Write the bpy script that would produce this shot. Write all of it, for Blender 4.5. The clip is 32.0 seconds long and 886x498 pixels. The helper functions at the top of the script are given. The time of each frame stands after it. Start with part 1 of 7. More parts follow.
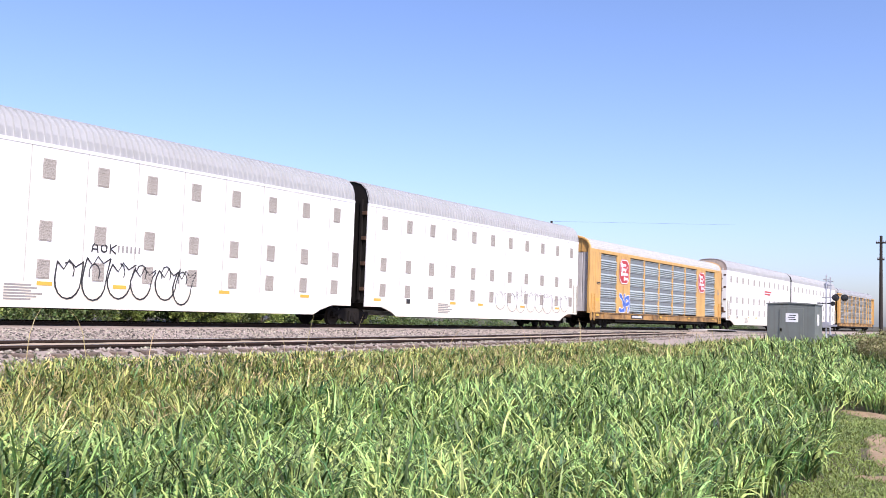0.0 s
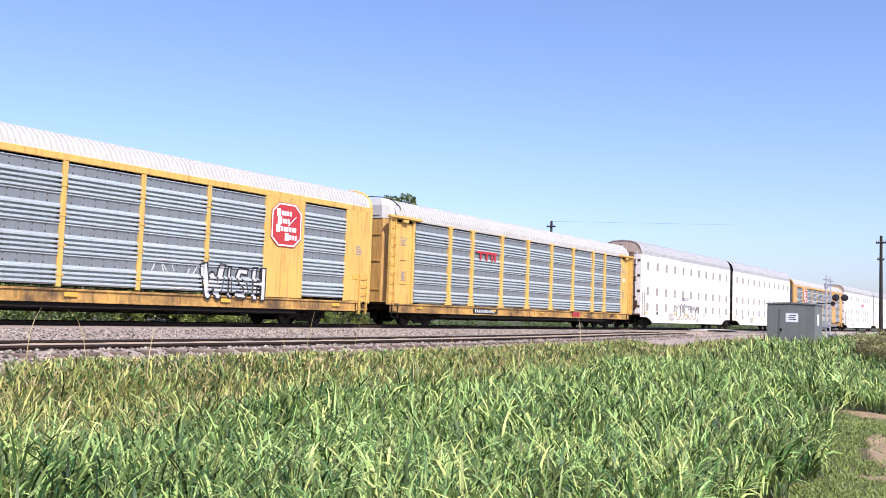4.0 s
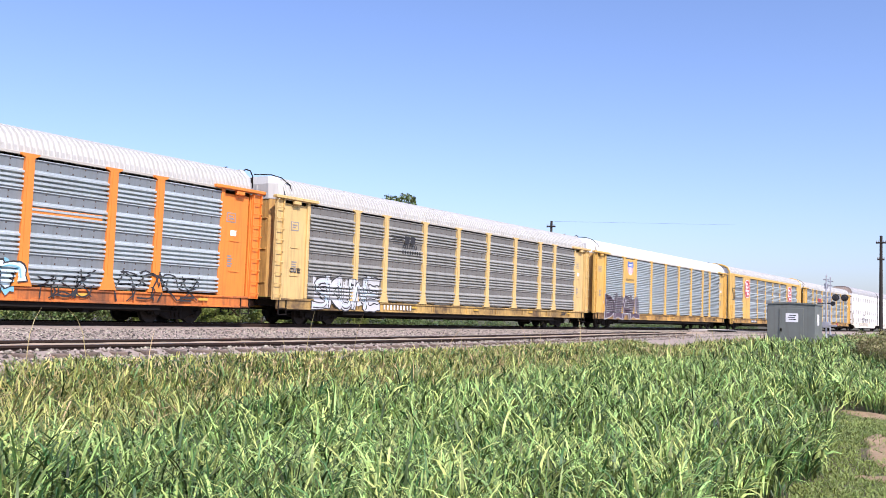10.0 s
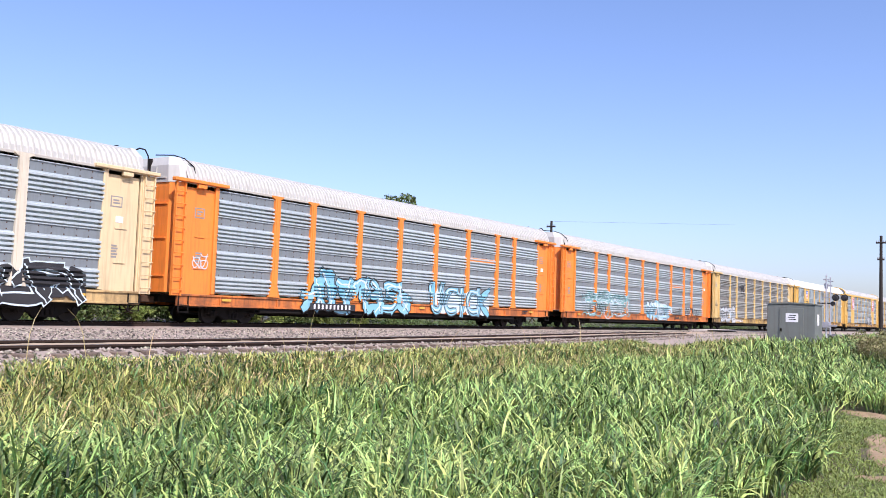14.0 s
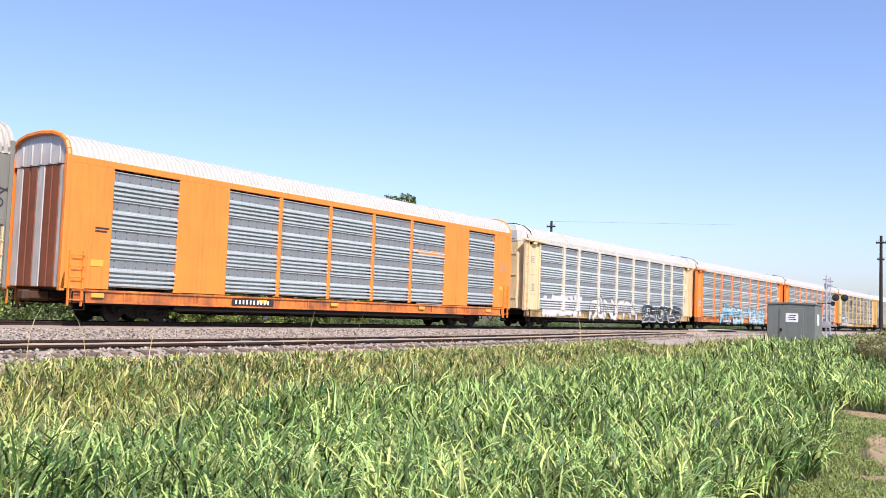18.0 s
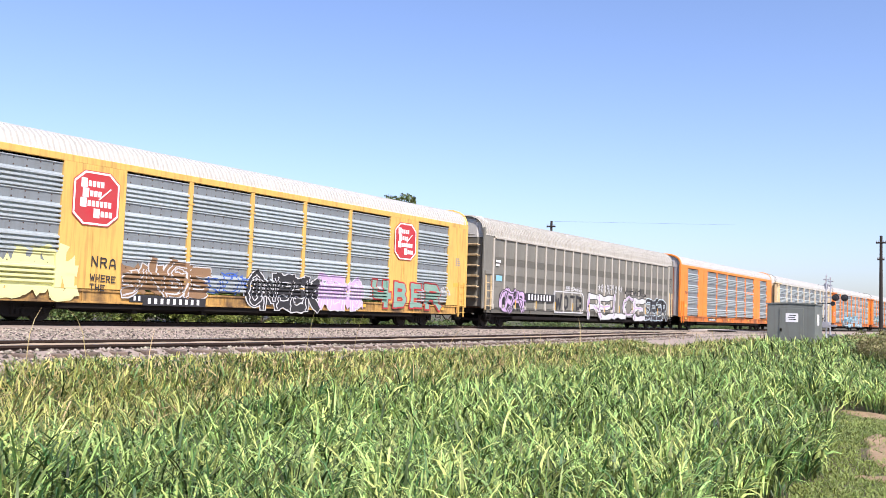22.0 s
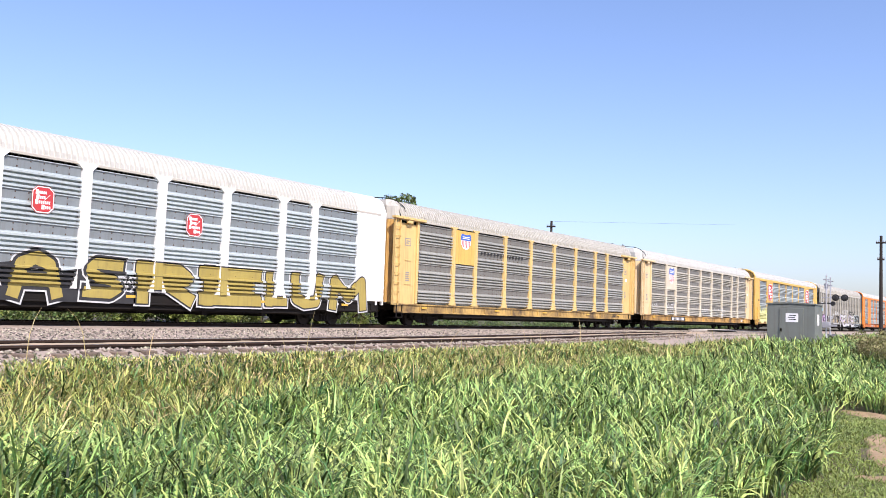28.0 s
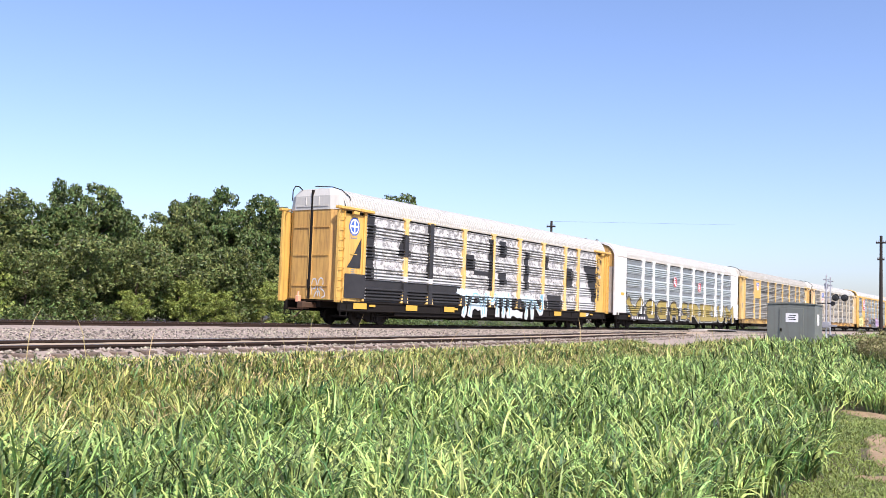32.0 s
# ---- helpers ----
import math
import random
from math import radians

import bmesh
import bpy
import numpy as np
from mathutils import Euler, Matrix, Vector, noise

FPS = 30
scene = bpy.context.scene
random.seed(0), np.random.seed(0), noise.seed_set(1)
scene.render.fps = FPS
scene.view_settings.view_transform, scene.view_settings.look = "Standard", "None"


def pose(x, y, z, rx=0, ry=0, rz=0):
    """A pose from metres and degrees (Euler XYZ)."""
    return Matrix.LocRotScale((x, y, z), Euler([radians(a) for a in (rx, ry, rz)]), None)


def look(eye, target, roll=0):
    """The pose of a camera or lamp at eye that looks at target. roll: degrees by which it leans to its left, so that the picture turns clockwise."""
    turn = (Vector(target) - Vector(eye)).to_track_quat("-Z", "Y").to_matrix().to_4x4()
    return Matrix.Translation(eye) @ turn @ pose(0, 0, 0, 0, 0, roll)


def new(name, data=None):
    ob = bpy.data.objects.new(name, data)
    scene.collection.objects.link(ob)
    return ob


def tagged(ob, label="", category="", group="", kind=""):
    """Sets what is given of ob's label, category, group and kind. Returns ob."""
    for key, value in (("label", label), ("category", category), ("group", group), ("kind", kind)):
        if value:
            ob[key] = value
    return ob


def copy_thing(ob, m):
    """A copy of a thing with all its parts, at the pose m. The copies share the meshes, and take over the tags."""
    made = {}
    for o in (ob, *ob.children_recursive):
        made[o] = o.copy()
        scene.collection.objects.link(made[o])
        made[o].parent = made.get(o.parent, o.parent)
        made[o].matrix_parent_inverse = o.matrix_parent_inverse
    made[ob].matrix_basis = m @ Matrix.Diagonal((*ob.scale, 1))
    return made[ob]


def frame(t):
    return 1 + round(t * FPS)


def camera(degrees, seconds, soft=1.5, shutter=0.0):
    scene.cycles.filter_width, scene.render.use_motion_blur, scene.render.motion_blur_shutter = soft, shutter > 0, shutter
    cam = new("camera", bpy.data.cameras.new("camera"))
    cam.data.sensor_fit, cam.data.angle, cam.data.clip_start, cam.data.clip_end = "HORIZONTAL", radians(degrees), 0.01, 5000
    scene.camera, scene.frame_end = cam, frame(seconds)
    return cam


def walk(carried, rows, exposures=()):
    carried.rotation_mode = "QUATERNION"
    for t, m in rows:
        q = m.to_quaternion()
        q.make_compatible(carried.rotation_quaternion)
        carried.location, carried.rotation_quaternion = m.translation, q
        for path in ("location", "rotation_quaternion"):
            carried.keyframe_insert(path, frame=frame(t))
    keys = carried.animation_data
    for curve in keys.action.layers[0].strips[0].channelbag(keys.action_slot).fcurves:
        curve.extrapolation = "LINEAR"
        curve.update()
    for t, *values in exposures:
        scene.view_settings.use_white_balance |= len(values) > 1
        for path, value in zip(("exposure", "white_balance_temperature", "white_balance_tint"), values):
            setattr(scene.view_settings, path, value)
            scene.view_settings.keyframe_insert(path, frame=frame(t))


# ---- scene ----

# World: metres, z = 0 at the top of the rails, x along the track in the train's
# direction, y away from the camera.
EYE = (0.0, 0.0, 0.74)
TRACK_Y = 26.52
AIM = (math.cos(radians(34.353)) * math.cos(radians(3.898)), math.sin(radians(34.353)) * math.cos(radians(3.898)), math.sin(radians(3.898)))
STAND = look(EYE, [e + 50 * a for e, a in zip(EYE, AIM)], 2.023)
cam = camera(51.88, 32.0, 0.7)
walk(cam, [(0.0, STAND), (32.0, STAND)], [(0.0, 0.39, 5900, 28), (3.5, 0.38, 5900, 28), (5.5, 0.35, 5900, 27), (14.5, 0.34, 5900, 28), (16.5, 0.45, 6150, 25), (32.0, 0.45, 6150, 25)])

# ---------------------------------------------------------------- light
SUN_EL, SUN_AZ = 46.0, 209.0
world = bpy.data.worlds.new("sky")
scene.world = world
world.use_nodes = True
wn = world.node_tree
sky = wn.nodes.new("ShaderNodeTexSky")
sky.sky_type = "NISHITA"
sky.sun_disc = False
sky.sun_elevation = radians(SUN_EL)
sky.sun_rotation = radians(SUN_AZ)
sky.air_density, sky.dust_density, sky.ozone_density = 1.0, 1.35, 3.6
wn.links.new(sky.outputs[0], wn.nodes["Background"].inputs[0])
wn.nodes["Background"].inputs[1].default_value = 0.146
sun_data = bpy.data.lights.new("sun", "SUN")
sun_data.energy, sun_data.angle, sun_data.color = 4.9, radians(0.53), (1.0, 0.94, 0.76)
sun = new("sun", sun_data)
sun_way = Vector((math.sin(radians(SUN_AZ)) * math.cos(radians(SUN_EL)), math.cos(radians(SUN_AZ)) * math.cos(radians(SUN_EL)), math.sin(radians(SUN_EL))))
sun.matrix_world = look(sun_way * 80, (0, 0, 0))


# ---------------------------------------------------------------- materials
def material(name, base, second=None, scale=3.0, rough=0.6, metal=0.0, bump=0.0, bump_scale=60.0, streak=None, piece=0.0, island=0.0, amount=0.5, spec=0.5, span=(0.35, 0.75)):
    """Two-scale surface: base and second colour mixed by noise, optional vertical streaks, fine bump, variation per piece or island."""
    m = bpy.data.materials.new(name)
    m.use_nodes = True
    t, n = m.node_tree, m.node_tree.nodes
    out = n["Principled BSDF"]
    out.inputs["Metallic"].default_value = metal
    out.inputs["Specular IOR Level"].default_value = spec
    co = n.new("ShaderNodeTexCoord")
    second = second or tuple(c * 0.7 for c in base)
    big = n.new("ShaderNodeTexNoise")
    big.inputs["Scale"].default_value, big.inputs["Detail"].default_value, big.inputs["Roughness"].default_value = scale, 6, 0.65
    t.links.new(co.outputs["Object"], big.inputs["Vector"])
    ramp = n.new("ShaderNodeMapRange")
    ramp.inputs["From Min"].default_value, ramp.inputs["From Max"].default_value = span
    ramp.inputs["To Max"].default_value = amount
    t.links.new(big.outputs["Fac"], ramp.inputs["Value"])
    mix = n.new("ShaderNodeMix")
    mix.data_type = "RGBA"
    mix.inputs[6].default_value, mix.inputs[7].default_value = (*base, 1), (*second, 1)
    t.links.new(ramp.outputs[0], mix.inputs[0])
    col = mix.outputs[2]
    if streak:
        colour, strength = streak
        mp = n.new("ShaderNodeMapping")
        mp.inputs["Scale"].default_value = (9.0, 9.0, 0.7)
        t.links.new(co.outputs["Object"], mp.inputs[0])
        st = n.new("ShaderNodeTexNoise")
        st.inputs["Scale"].default_value, st.inputs["Detail"].default_value = 1.0, 5
        t.links.new(mp.outputs[0], st.inputs["Vector"])
        r2 = n.new("ShaderNodeMapRange")
        r2.inputs["From Min"].default_value, r2.inputs["From Max"].default_value = 0.48, 0.78
        r2.inputs["To Max"].default_value = strength
        t.links.new(st.outputs["Fac"], r2.inputs["Value"])
        mx = n.new("ShaderNodeMix")
        mx.data_type = "RGBA"
        mx.inputs[7].default_value = (*colour, 1)
        t.links.new(r2.outputs[0], mx.inputs[0])
        t.links.new(col, mx.inputs[6])
        col = mx.outputs[2]
    if piece or island:
        src = n.new("ShaderNodeNewGeometry").outputs["Random Per Island"] if island else n.new("ShaderNodeObjectInfo").outputs["Random"]
        hsv = n.new("ShaderNodeHueSaturation")
        spread = island or piece
        v = n.new("ShaderNodeMapRange")
        v.inputs["To Min"].default_value, v.inputs["To Max"].default_value = 1 - spread, 1 + spread
        t.links.new(src, v.inputs["Value"])
        t.links.new(v.outputs[0], hsv.inputs["Value"])
        if island:
            h = n.new("ShaderNodeMapRange")
            h.inputs["To Min"].default_value, h.inputs["To Max"].default_value = 0.5 - 0.05 * spread, 0.5 + 0.05 * spread
            mul = n.new("ShaderNodeMath")
            mul.operation = "FRACT"
            k = n.new("ShaderNodeMath")
            k.operation = "MULTIPLY"
            k.inputs[1].default_value = 7.31
            t.links.new(src, k.inputs[0])
            t.links.new(k.outputs[0], mul.inputs[0])
            t.links.new(mul.outputs[0], h.inputs["Value"])
            t.links.new(h.outputs[0], hsv.inputs["Hue"])
        t.links.new(col, hsv.inputs["Color"])
        col = hsv.outputs[0]
    t.links.new(col, out.inputs["Base Color"])
    rr = n.new("ShaderNodeMapRange")
    rr.inputs["To Min"].default_value, rr.inputs["To Max"].default_value = max(0.05, rough - 0.12), min(1, rough + 0.12)
    t.links.new(big.outputs["Fac"], rr.inputs["Value"])
    t.links.new(rr.outputs[0], out.inputs["Roughness"])
    if bump:
        fine = n.new("ShaderNodeTexNoise")
        fine.inputs["Scale"].default_value, fine.inputs["Detail"].default_value = bump_scale, 4
        t.links.new(co.outputs["Object"], fine.inputs["Vector"])
        b = n.new("ShaderNodeBump")
        b.inputs["Strength"].default_value, b.inputs["Distance"].default_value = bump, 0.02
        t.links.new(fine.outputs["Fac"], b.inputs["Height"])
        t.links.new(b.outputs[0], out.inputs["Normal"])
    return m


RUST = (0.16, 0.07, 0.03)
GRIME = (0.11, 0.085, 0.06)
yellow = material("yellow_paint", (0.66, 0.42, 0.10), (0.50, 0.30, 0.08), 0.9, 0.5, streak=(RUST, 0.5), bump=0.1)
gold = material("gold_paint", (0.60, 0.36, 0.11), (0.45, 0.26, 0.09), 0.9, 0.5, streak=(RUST, 0.4), bump=0.1)
stained_gold = material("stained_gold_paint", (0.55, 0.33, 0.09), (0.33, 0.18, 0.06), 1.4, 0.55, streak=(RUST, 0.7), bump=0.1)
beige = material("pale_beige_paint", (0.60, 0.54, 0.42), (0.46, 0.40, 0.30), 0.9, 0.55, streak=(GRIME, 0.4), bump=0.1)
cream = material("cream_paint", (0.67, 0.52, 0.30), (0.50, 0.38, 0.21), 0.9, 0.55, streak=(GRIME, 0.35), bump=0.1)
faded_yellow = material("faded_yellow_paint", (0.65, 0.46, 0.18), (0.47, 0.33, 0.12), 0.9, 0.55, streak=(GRIME, 0.4), bump=0.1)
orange = material("orange_paint", (0.80, 0.24, 0.03), (0.62, 0.17, 0.03), 0.9, 0.5, streak=(RUST, 0.3), bump=0.1)
white = material("white_paint", (0.80, 0.80, 0.78), (0.66, 0.64, 0.58), 0.8, 0.5, streak=(GRIME, 0.12), bump=0.08)
white_roof = material("white_roof_paint", (0.50, 0.50, 0.465), (0.40, 0.39, 0.355), 0.7, 0.5, streak=(GRIME, 0.15))
bright_roof = material("bright_white_roof", (0.74, 0.74, 0.70), (0.64, 0.63, 0.58), 0.7, 0.5, streak=(GRIME, 0.08))
worn_roof = material("worn_pale_roof", (0.43, 0.42, 0.37), (0.32, 0.30, 0.26), 0.7, 0.55, streak=(GRIME, 0.35))
grey_roof = material("galvanised_roof", (0.40, 0.40, 0.39), (0.30, 0.30, 0.29), 0.9, 0.5, 0.2)
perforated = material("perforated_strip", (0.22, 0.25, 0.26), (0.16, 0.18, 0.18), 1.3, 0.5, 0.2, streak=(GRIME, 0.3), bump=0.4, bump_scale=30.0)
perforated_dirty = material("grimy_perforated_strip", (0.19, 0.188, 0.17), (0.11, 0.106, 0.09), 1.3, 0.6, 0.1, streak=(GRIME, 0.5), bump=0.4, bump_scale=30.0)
galvanised = material("galvanised_panel", (0.54, 0.60, 0.60), (0.40, 0.455, 0.46), 1.3, 0.4, 0.35, streak=(GRIME, 0.25), piece=0.08)
dirty_panel = material("grimy_panel", (0.46, 0.46, 0.42), (0.22, 0.215, 0.18), 1.3, 0.45, 0.35, streak=(GRIME, 0.5), piece=0.1)
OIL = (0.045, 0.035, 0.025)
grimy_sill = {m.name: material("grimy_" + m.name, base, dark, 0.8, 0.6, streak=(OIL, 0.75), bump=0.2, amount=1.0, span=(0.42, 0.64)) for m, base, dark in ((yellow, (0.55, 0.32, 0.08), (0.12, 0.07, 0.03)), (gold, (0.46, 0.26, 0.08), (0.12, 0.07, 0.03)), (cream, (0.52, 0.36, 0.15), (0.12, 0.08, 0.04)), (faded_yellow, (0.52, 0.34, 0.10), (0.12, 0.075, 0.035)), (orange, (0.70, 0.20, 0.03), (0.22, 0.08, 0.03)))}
tan_panel = material("tan_grimy_panel", (0.48, 0.46, 0.395), (0.25, 0.23, 0.18), 1.3, 0.55, 0.1, streak=(GRIME, 0.4), piece=0.1)
grey_side = material("weathered_grey_side", (0.195, 0.192, 0.162), (0.135, 0.132, 0.108), 0.8, 0.6, 0.1, streak=(GRIME, 0.4))
grey_band = material("grey_band_side", (0.125, 0.122, 0.10), (0.09, 0.087, 0.07), 0.8, 0.6, 0.1, streak=(GRIME, 0.3))
grey_post = material("pale_grey_post", (0.46, 0.44, 0.38), (0.33, 0.30, 0.25), 1.0, 0.55, 0.1)
pale_end = material("pale_bare_end_door", (0.55, 0.54, 0.53), (0.34, 0.31, 0.29), 1.2, 0.5, 0.1, streak=(GRIME, 0.4))
stained_end = material("rust_stained_end", (0.50, 0.40, 0.33), (0.28, 0.18, 0.13), 1.6, 0.6, streak=(RUST, 0.6))
rusty_end = material("rust_streaked_end", (0.25, 0.17, 0.12), (0.09, 0.055, 0.035), 1.8, 0.65, streak=(OIL, 0.7), amount=0.9, bump=0.2)
red_rust = material("red_brown_end", (0.23, 0.075, 0.035), (0.12, 0.04, 0.022), 1.6, 0.65, streak=(OIL, 0.4))
black_steel = material("black_steel", (0.009, 0.008, 0.0075), (0.022, 0.017, 0.013), 2.0, 0.85, 0.0, bump=0.2, spec=0.2)
rust_steel = material("rusty_steel", (0.085, 0.045, 0.025), (0.045, 0.03, 0.02), 3.0, 0.8, 0.2, bump=0.3)
rail_steel = material("dark_rail_steel", (0.028, 0.019, 0.015), (0.06, 0.035, 0.023), 3.0, 0.85, 0.0, spec=0.2)
wheel_steel = material("wheel_steel", (0.022, 0.018, 0.015), (0.012, 0.010, 0.009), 4.0, 0.75, 0.1, spec=0.3)
bright_steel = material("polished_rail_head", (0.5, 0.5, 0.52), (0.4, 0.39, 0.38), 4.0, 0.3, 0.9)
vent_metal = material("punched_vent_plate", (0.50, 0.46, 0.40), (0.14, 0.12, 0.10), 26.0, 0.6, 0.2, amount=1.0)
sprayed_panel = material("sprayed_panel", (0.58, 0.58, 0.56), (0.27, 0.27, 0.265), 3.4, 0.5, 0.05, streak=(GRIME, 0.3), amount=1.0, piece=0.05, span=(0.49, 0.55))
sprayed_post = material("sprayed_post", (0.70, 0.43, 0.10), (0.70, 0.62, 0.42), 2.6, 0.5, amount=0.7, streak=(GRIME, 0.35))
ink_black = material("black_marking", (0.02, 0.02, 0.022), (0.05, 0.05, 0.05), 3.0, 0.6)
ink_white = material("white_marking", (0.8, 0.8, 0.8), (0.6, 0.6, 0.62), 2.5, 0.6)
ink_red = material("red_marking", (0.45, 0.03, 0.035), (0.33, 0.07, 0.06), 2.0, 0.5)
ink_blue = material("blue_marking", (0.05, 0.12, 0.45), (0.08, 0.16, 0.4), 2.0, 0.5)
marker_orange = material("faded_orange_plastic", (0.72, 0.36, 0.22), (0.6, 0.28, 0.16), 3.0, 0.4)
ink_yellow = material("reflector_yellow", (0.62, 0.38, 0.05), (0.45, 0.27, 0.05), 3.0, 0.4)
spray_white = material("white_spray_paint", (0.55, 0.56, 0.55), (0.36, 0.38, 0.40), 2.2, 0.6)
spray_cream = material("cream_spray_paint", (0.66, 0.66, 0.30), (0.52, 0.53, 0.28), 2.2, 0.6)
spray_teal = material("teal_spray_paint", (0.13, 0.28, 0.28), (0.28, 0.42, 0.40), 1.6, 0.6)
spray_sky = material("sky_blue_spray_paint", (0.16, 0.42, 0.55), (0.38, 0.58, 0.64), 1.0, 0.6)
spray_lilac = material("lilac_spray_paint", (0.46, 0.32, 0.53), (0.62, 0.50, 0.66), 1.8, 0.6)
spray_plum = material("plum_spray_paint", (0.07, 0.045, 0.065), (0.15, 0.11, 0.14), 1.8, 0.6)
spray_gold = material("gold_spray_paint", (0.37, 0.295, 0.075), (0.22, 0.165, 0.035), 1.1, 0.5, streak=(GRIME, 0.35))
spray_pale = material("pale_blue_spray_paint", (0.50, 0.62, 0.66), (0.66, 0.72, 0.74), 1.6, 0.6)
spray_dusk = material("dusky_purple_spray_paint", (0.20, 0.18, 0.20), (0.10, 0.08, 0.095), 1.2, 0.6)
skirt_white = material("stained_white_skirt", (0.74, 0.69, 0.57), (0.58, 0.51, 0.39), 1.2, 0.55, streak=(GRIME, 0.25))
worn_grey_door = material("worn_grey_door", (0.50, 0.47, 0.42), (0.24, 0.17, 0.11), 1.4, 0.6, streak=(RUST, 0.5))
ink_faded = material("faded_marking", (0.22, 0.21, 0.2), (0.4, 0.38, 0.35), 2.0, 0.6)
spray_brown = material("brown_spray_paint", (0.22, 0.125, 0.06), (0.31, 0.21, 0.12), 1.8, 0.6)
spray_green = material("green_spray_paint", (0.16, 0.30, 0.24), (0.3, 0.4, 0.32), 1.8, 0.6)
ballast_mat = material("ballast_ground", (0.36, 0.30, 0.25), (0.19, 0.145, 0.115), 9.0, 0.9, bump=0.9, bump_scale=22.0, amount=0.8)
stone_mat = material("crushed_stone", (0.27, 0.235, 0.19), (0.12, 0.10, 0.078), 6.0, 0.85, island=0.85)
tie_mat = material("weathered_tie_timber", (0.16, 0.12, 0.09), (0.09, 0.07, 0.055), 5.0, 0.9, bump=0.5, piece=0.25)
soil = material("field_soil", (0.07, 0.065, 0.035), (0.13, 0.10, 0.055), 0.5, 0.95, bump=0.8, bump_scale=12.0)
bare_soil = material("bare_tan_soil", (0.42, 0.32, 0.22), (0.24, 0.19, 0.11), 3.0, 0.95, bump=0.8, bump_scale=14.0)
worn_soil = material("trodden_brown_soil", (0.34, 0.235, 0.14), (0.18, 0.13, 0.065), 5.0, 0.95, bump=1.0, bump_scale=18.0, amount=0.8)
concrete = material("pale_concrete", (0.55, 0.52, 0.48), (0.42, 0.39, 0.36), 2.0, 0.85, bump=0.3)
asphalt = material("worn_asphalt", (0.07, 0.07, 0.07), (0.11, 0.105, 0.1), 1.5, 0.9, bump=0.4)
box_paint = material("grey_cabinet_paint", (0.20, 0.215, 0.195), (0.15, 0.16, 0.145), 1.5, 0.45, 0.3, streak=(GRIME, 0.3))
galv_post = material("galvanised_mast", (0.5, 0.5, 0.52), (0.38, 0.38, 0.4), 4.0, 0.4, 0.6)
pole_wood = material("creosoted_pole", (0.03, 0.022, 0.017), (0.016, 0.012, 0.01), 5.0, 0.9, bump=0.4)
bark = material("tree_bark", (0.16, 0.12, 0.09), (0.09, 0.07, 0.05), 6.0, 0.9, bump=0.6)


def leaf_material(name, base, second, spread, trans=0.09):
    m = material(name, base, second, 0.8, 0.5, island=spread, amount=1.0, spec=0.3)
    t, n = m.node_tree, m.node_tree.nodes
    bsdf = n["Principled BSDF"]
    tr = n.new("ShaderNodeBsdfTranslucent")
    src = bsdf.inputs["Base Color"].links[0].from_socket
    t.links.new(src, tr.inputs["Color"])
    mx = n.new("ShaderNodeMixShader")
    mx.inputs[0].default_value = trans
    t.links.new(bsdf.outputs[0], mx.inputs[1])
    t.links.new(tr.outputs[0], mx.inputs[2])
    t.links.new(mx.outputs[0], n["Material Output"].inputs["Surface"])
    return m


grass_green = leaf_material("green_grass_blade", (0.22, 0.32, 0.085), (0.39, 0.50, 0.16), 0.75)
# blue-green, taken darker so the colour carries the shade among blades
grass_dark = leaf_material("shade_dark_grass_blade", (0.03, 0.075, 0.018), (0.13, 0.22, 0.065), 0.8)
grass_yellow = leaf_material("yellowing_weed_blade", (0.27, 0.30, 0.075), (0.45, 0.43, 0.14), 0.75)
grass_short = leaf_material("trodden_grass_blade", (0.165, 0.22, 0.055), (0.26, 0.32, 0.085), 0.4)
grass_dry = leaf_material("dry_straw", (0.55, 0.44, 0.22), (0.40, 0.30, 0.14), 0.35)
leaf_dark = leaf_material("dark_tree_leaf", (0.062, 0.105, 0.03), (0.15, 0.195, 0.065), 0.8)
leaf_olive = leaf_material("olive_tree_leaf", (0.085, 0.12, 0.034), (0.175, 0.21, 0.07), 0.75)
leaf_bright = leaf_material("bright_shrub_leaf", (0.18, 0.24, 0.05), (0.24, 0.28, 0.07), 0.4)
leaf_rusty = leaf_material("rusty_weed_leaf", (0.24, 0.21, 0.09), (0.17, 0.20, 0.07), 0.6)


# ---------------------------------------------------------------- mesh helpers
def add_box(bm, a, b, bevel=0.0):
    """A box between two corners; bevel cuts its edges."""
    vs = bmesh.ops.create_cube(bm, size=1.0)["verts"]
    for v in vs:
        v.co = Vector([(p + q) / 2 + c * (q - p) for p, q, c in zip(a, b, v.co)])
    if bevel:
        es = {e for v in vs for e in v.link_edges}
        bmesh.ops.bevel(bm, geom=list(es), offset=bevel, segments=1, affect="EDGES")


def add_cyl(bm, p, q, r0, r1=None, sides=10, caps=True):
    """A tapered round bar from p to q."""
    p, q = Vector(p), Vector(q)
    m = Matrix.Translation((p + q) / 2) @ (q - p).to_track_quat("Z", "Y").to_matrix().to_4x4()
    bmesh.ops.create_cone(bm, cap_ends=caps, segments=sides, radius1=r0, radius2=r0 if r1 is None else r1, depth=(q - p).length, matrix=m)


def add_prism(bm, outline, y0, y1):
    """An outline in x and z, pushed from y0 to y1."""
    a = [bm.verts.new((x, y0, z)) for x, z in outline]
    b = [bm.verts.new((x, y1, z)) for x, z in outline]
    bm.faces.new(a)
    bm.faces.new(b[::-1])
    for i in range(len(a)):
        j = (i + 1) % len(a)
        bm.faces.new((a[j], a[i], b[i], b[j]))


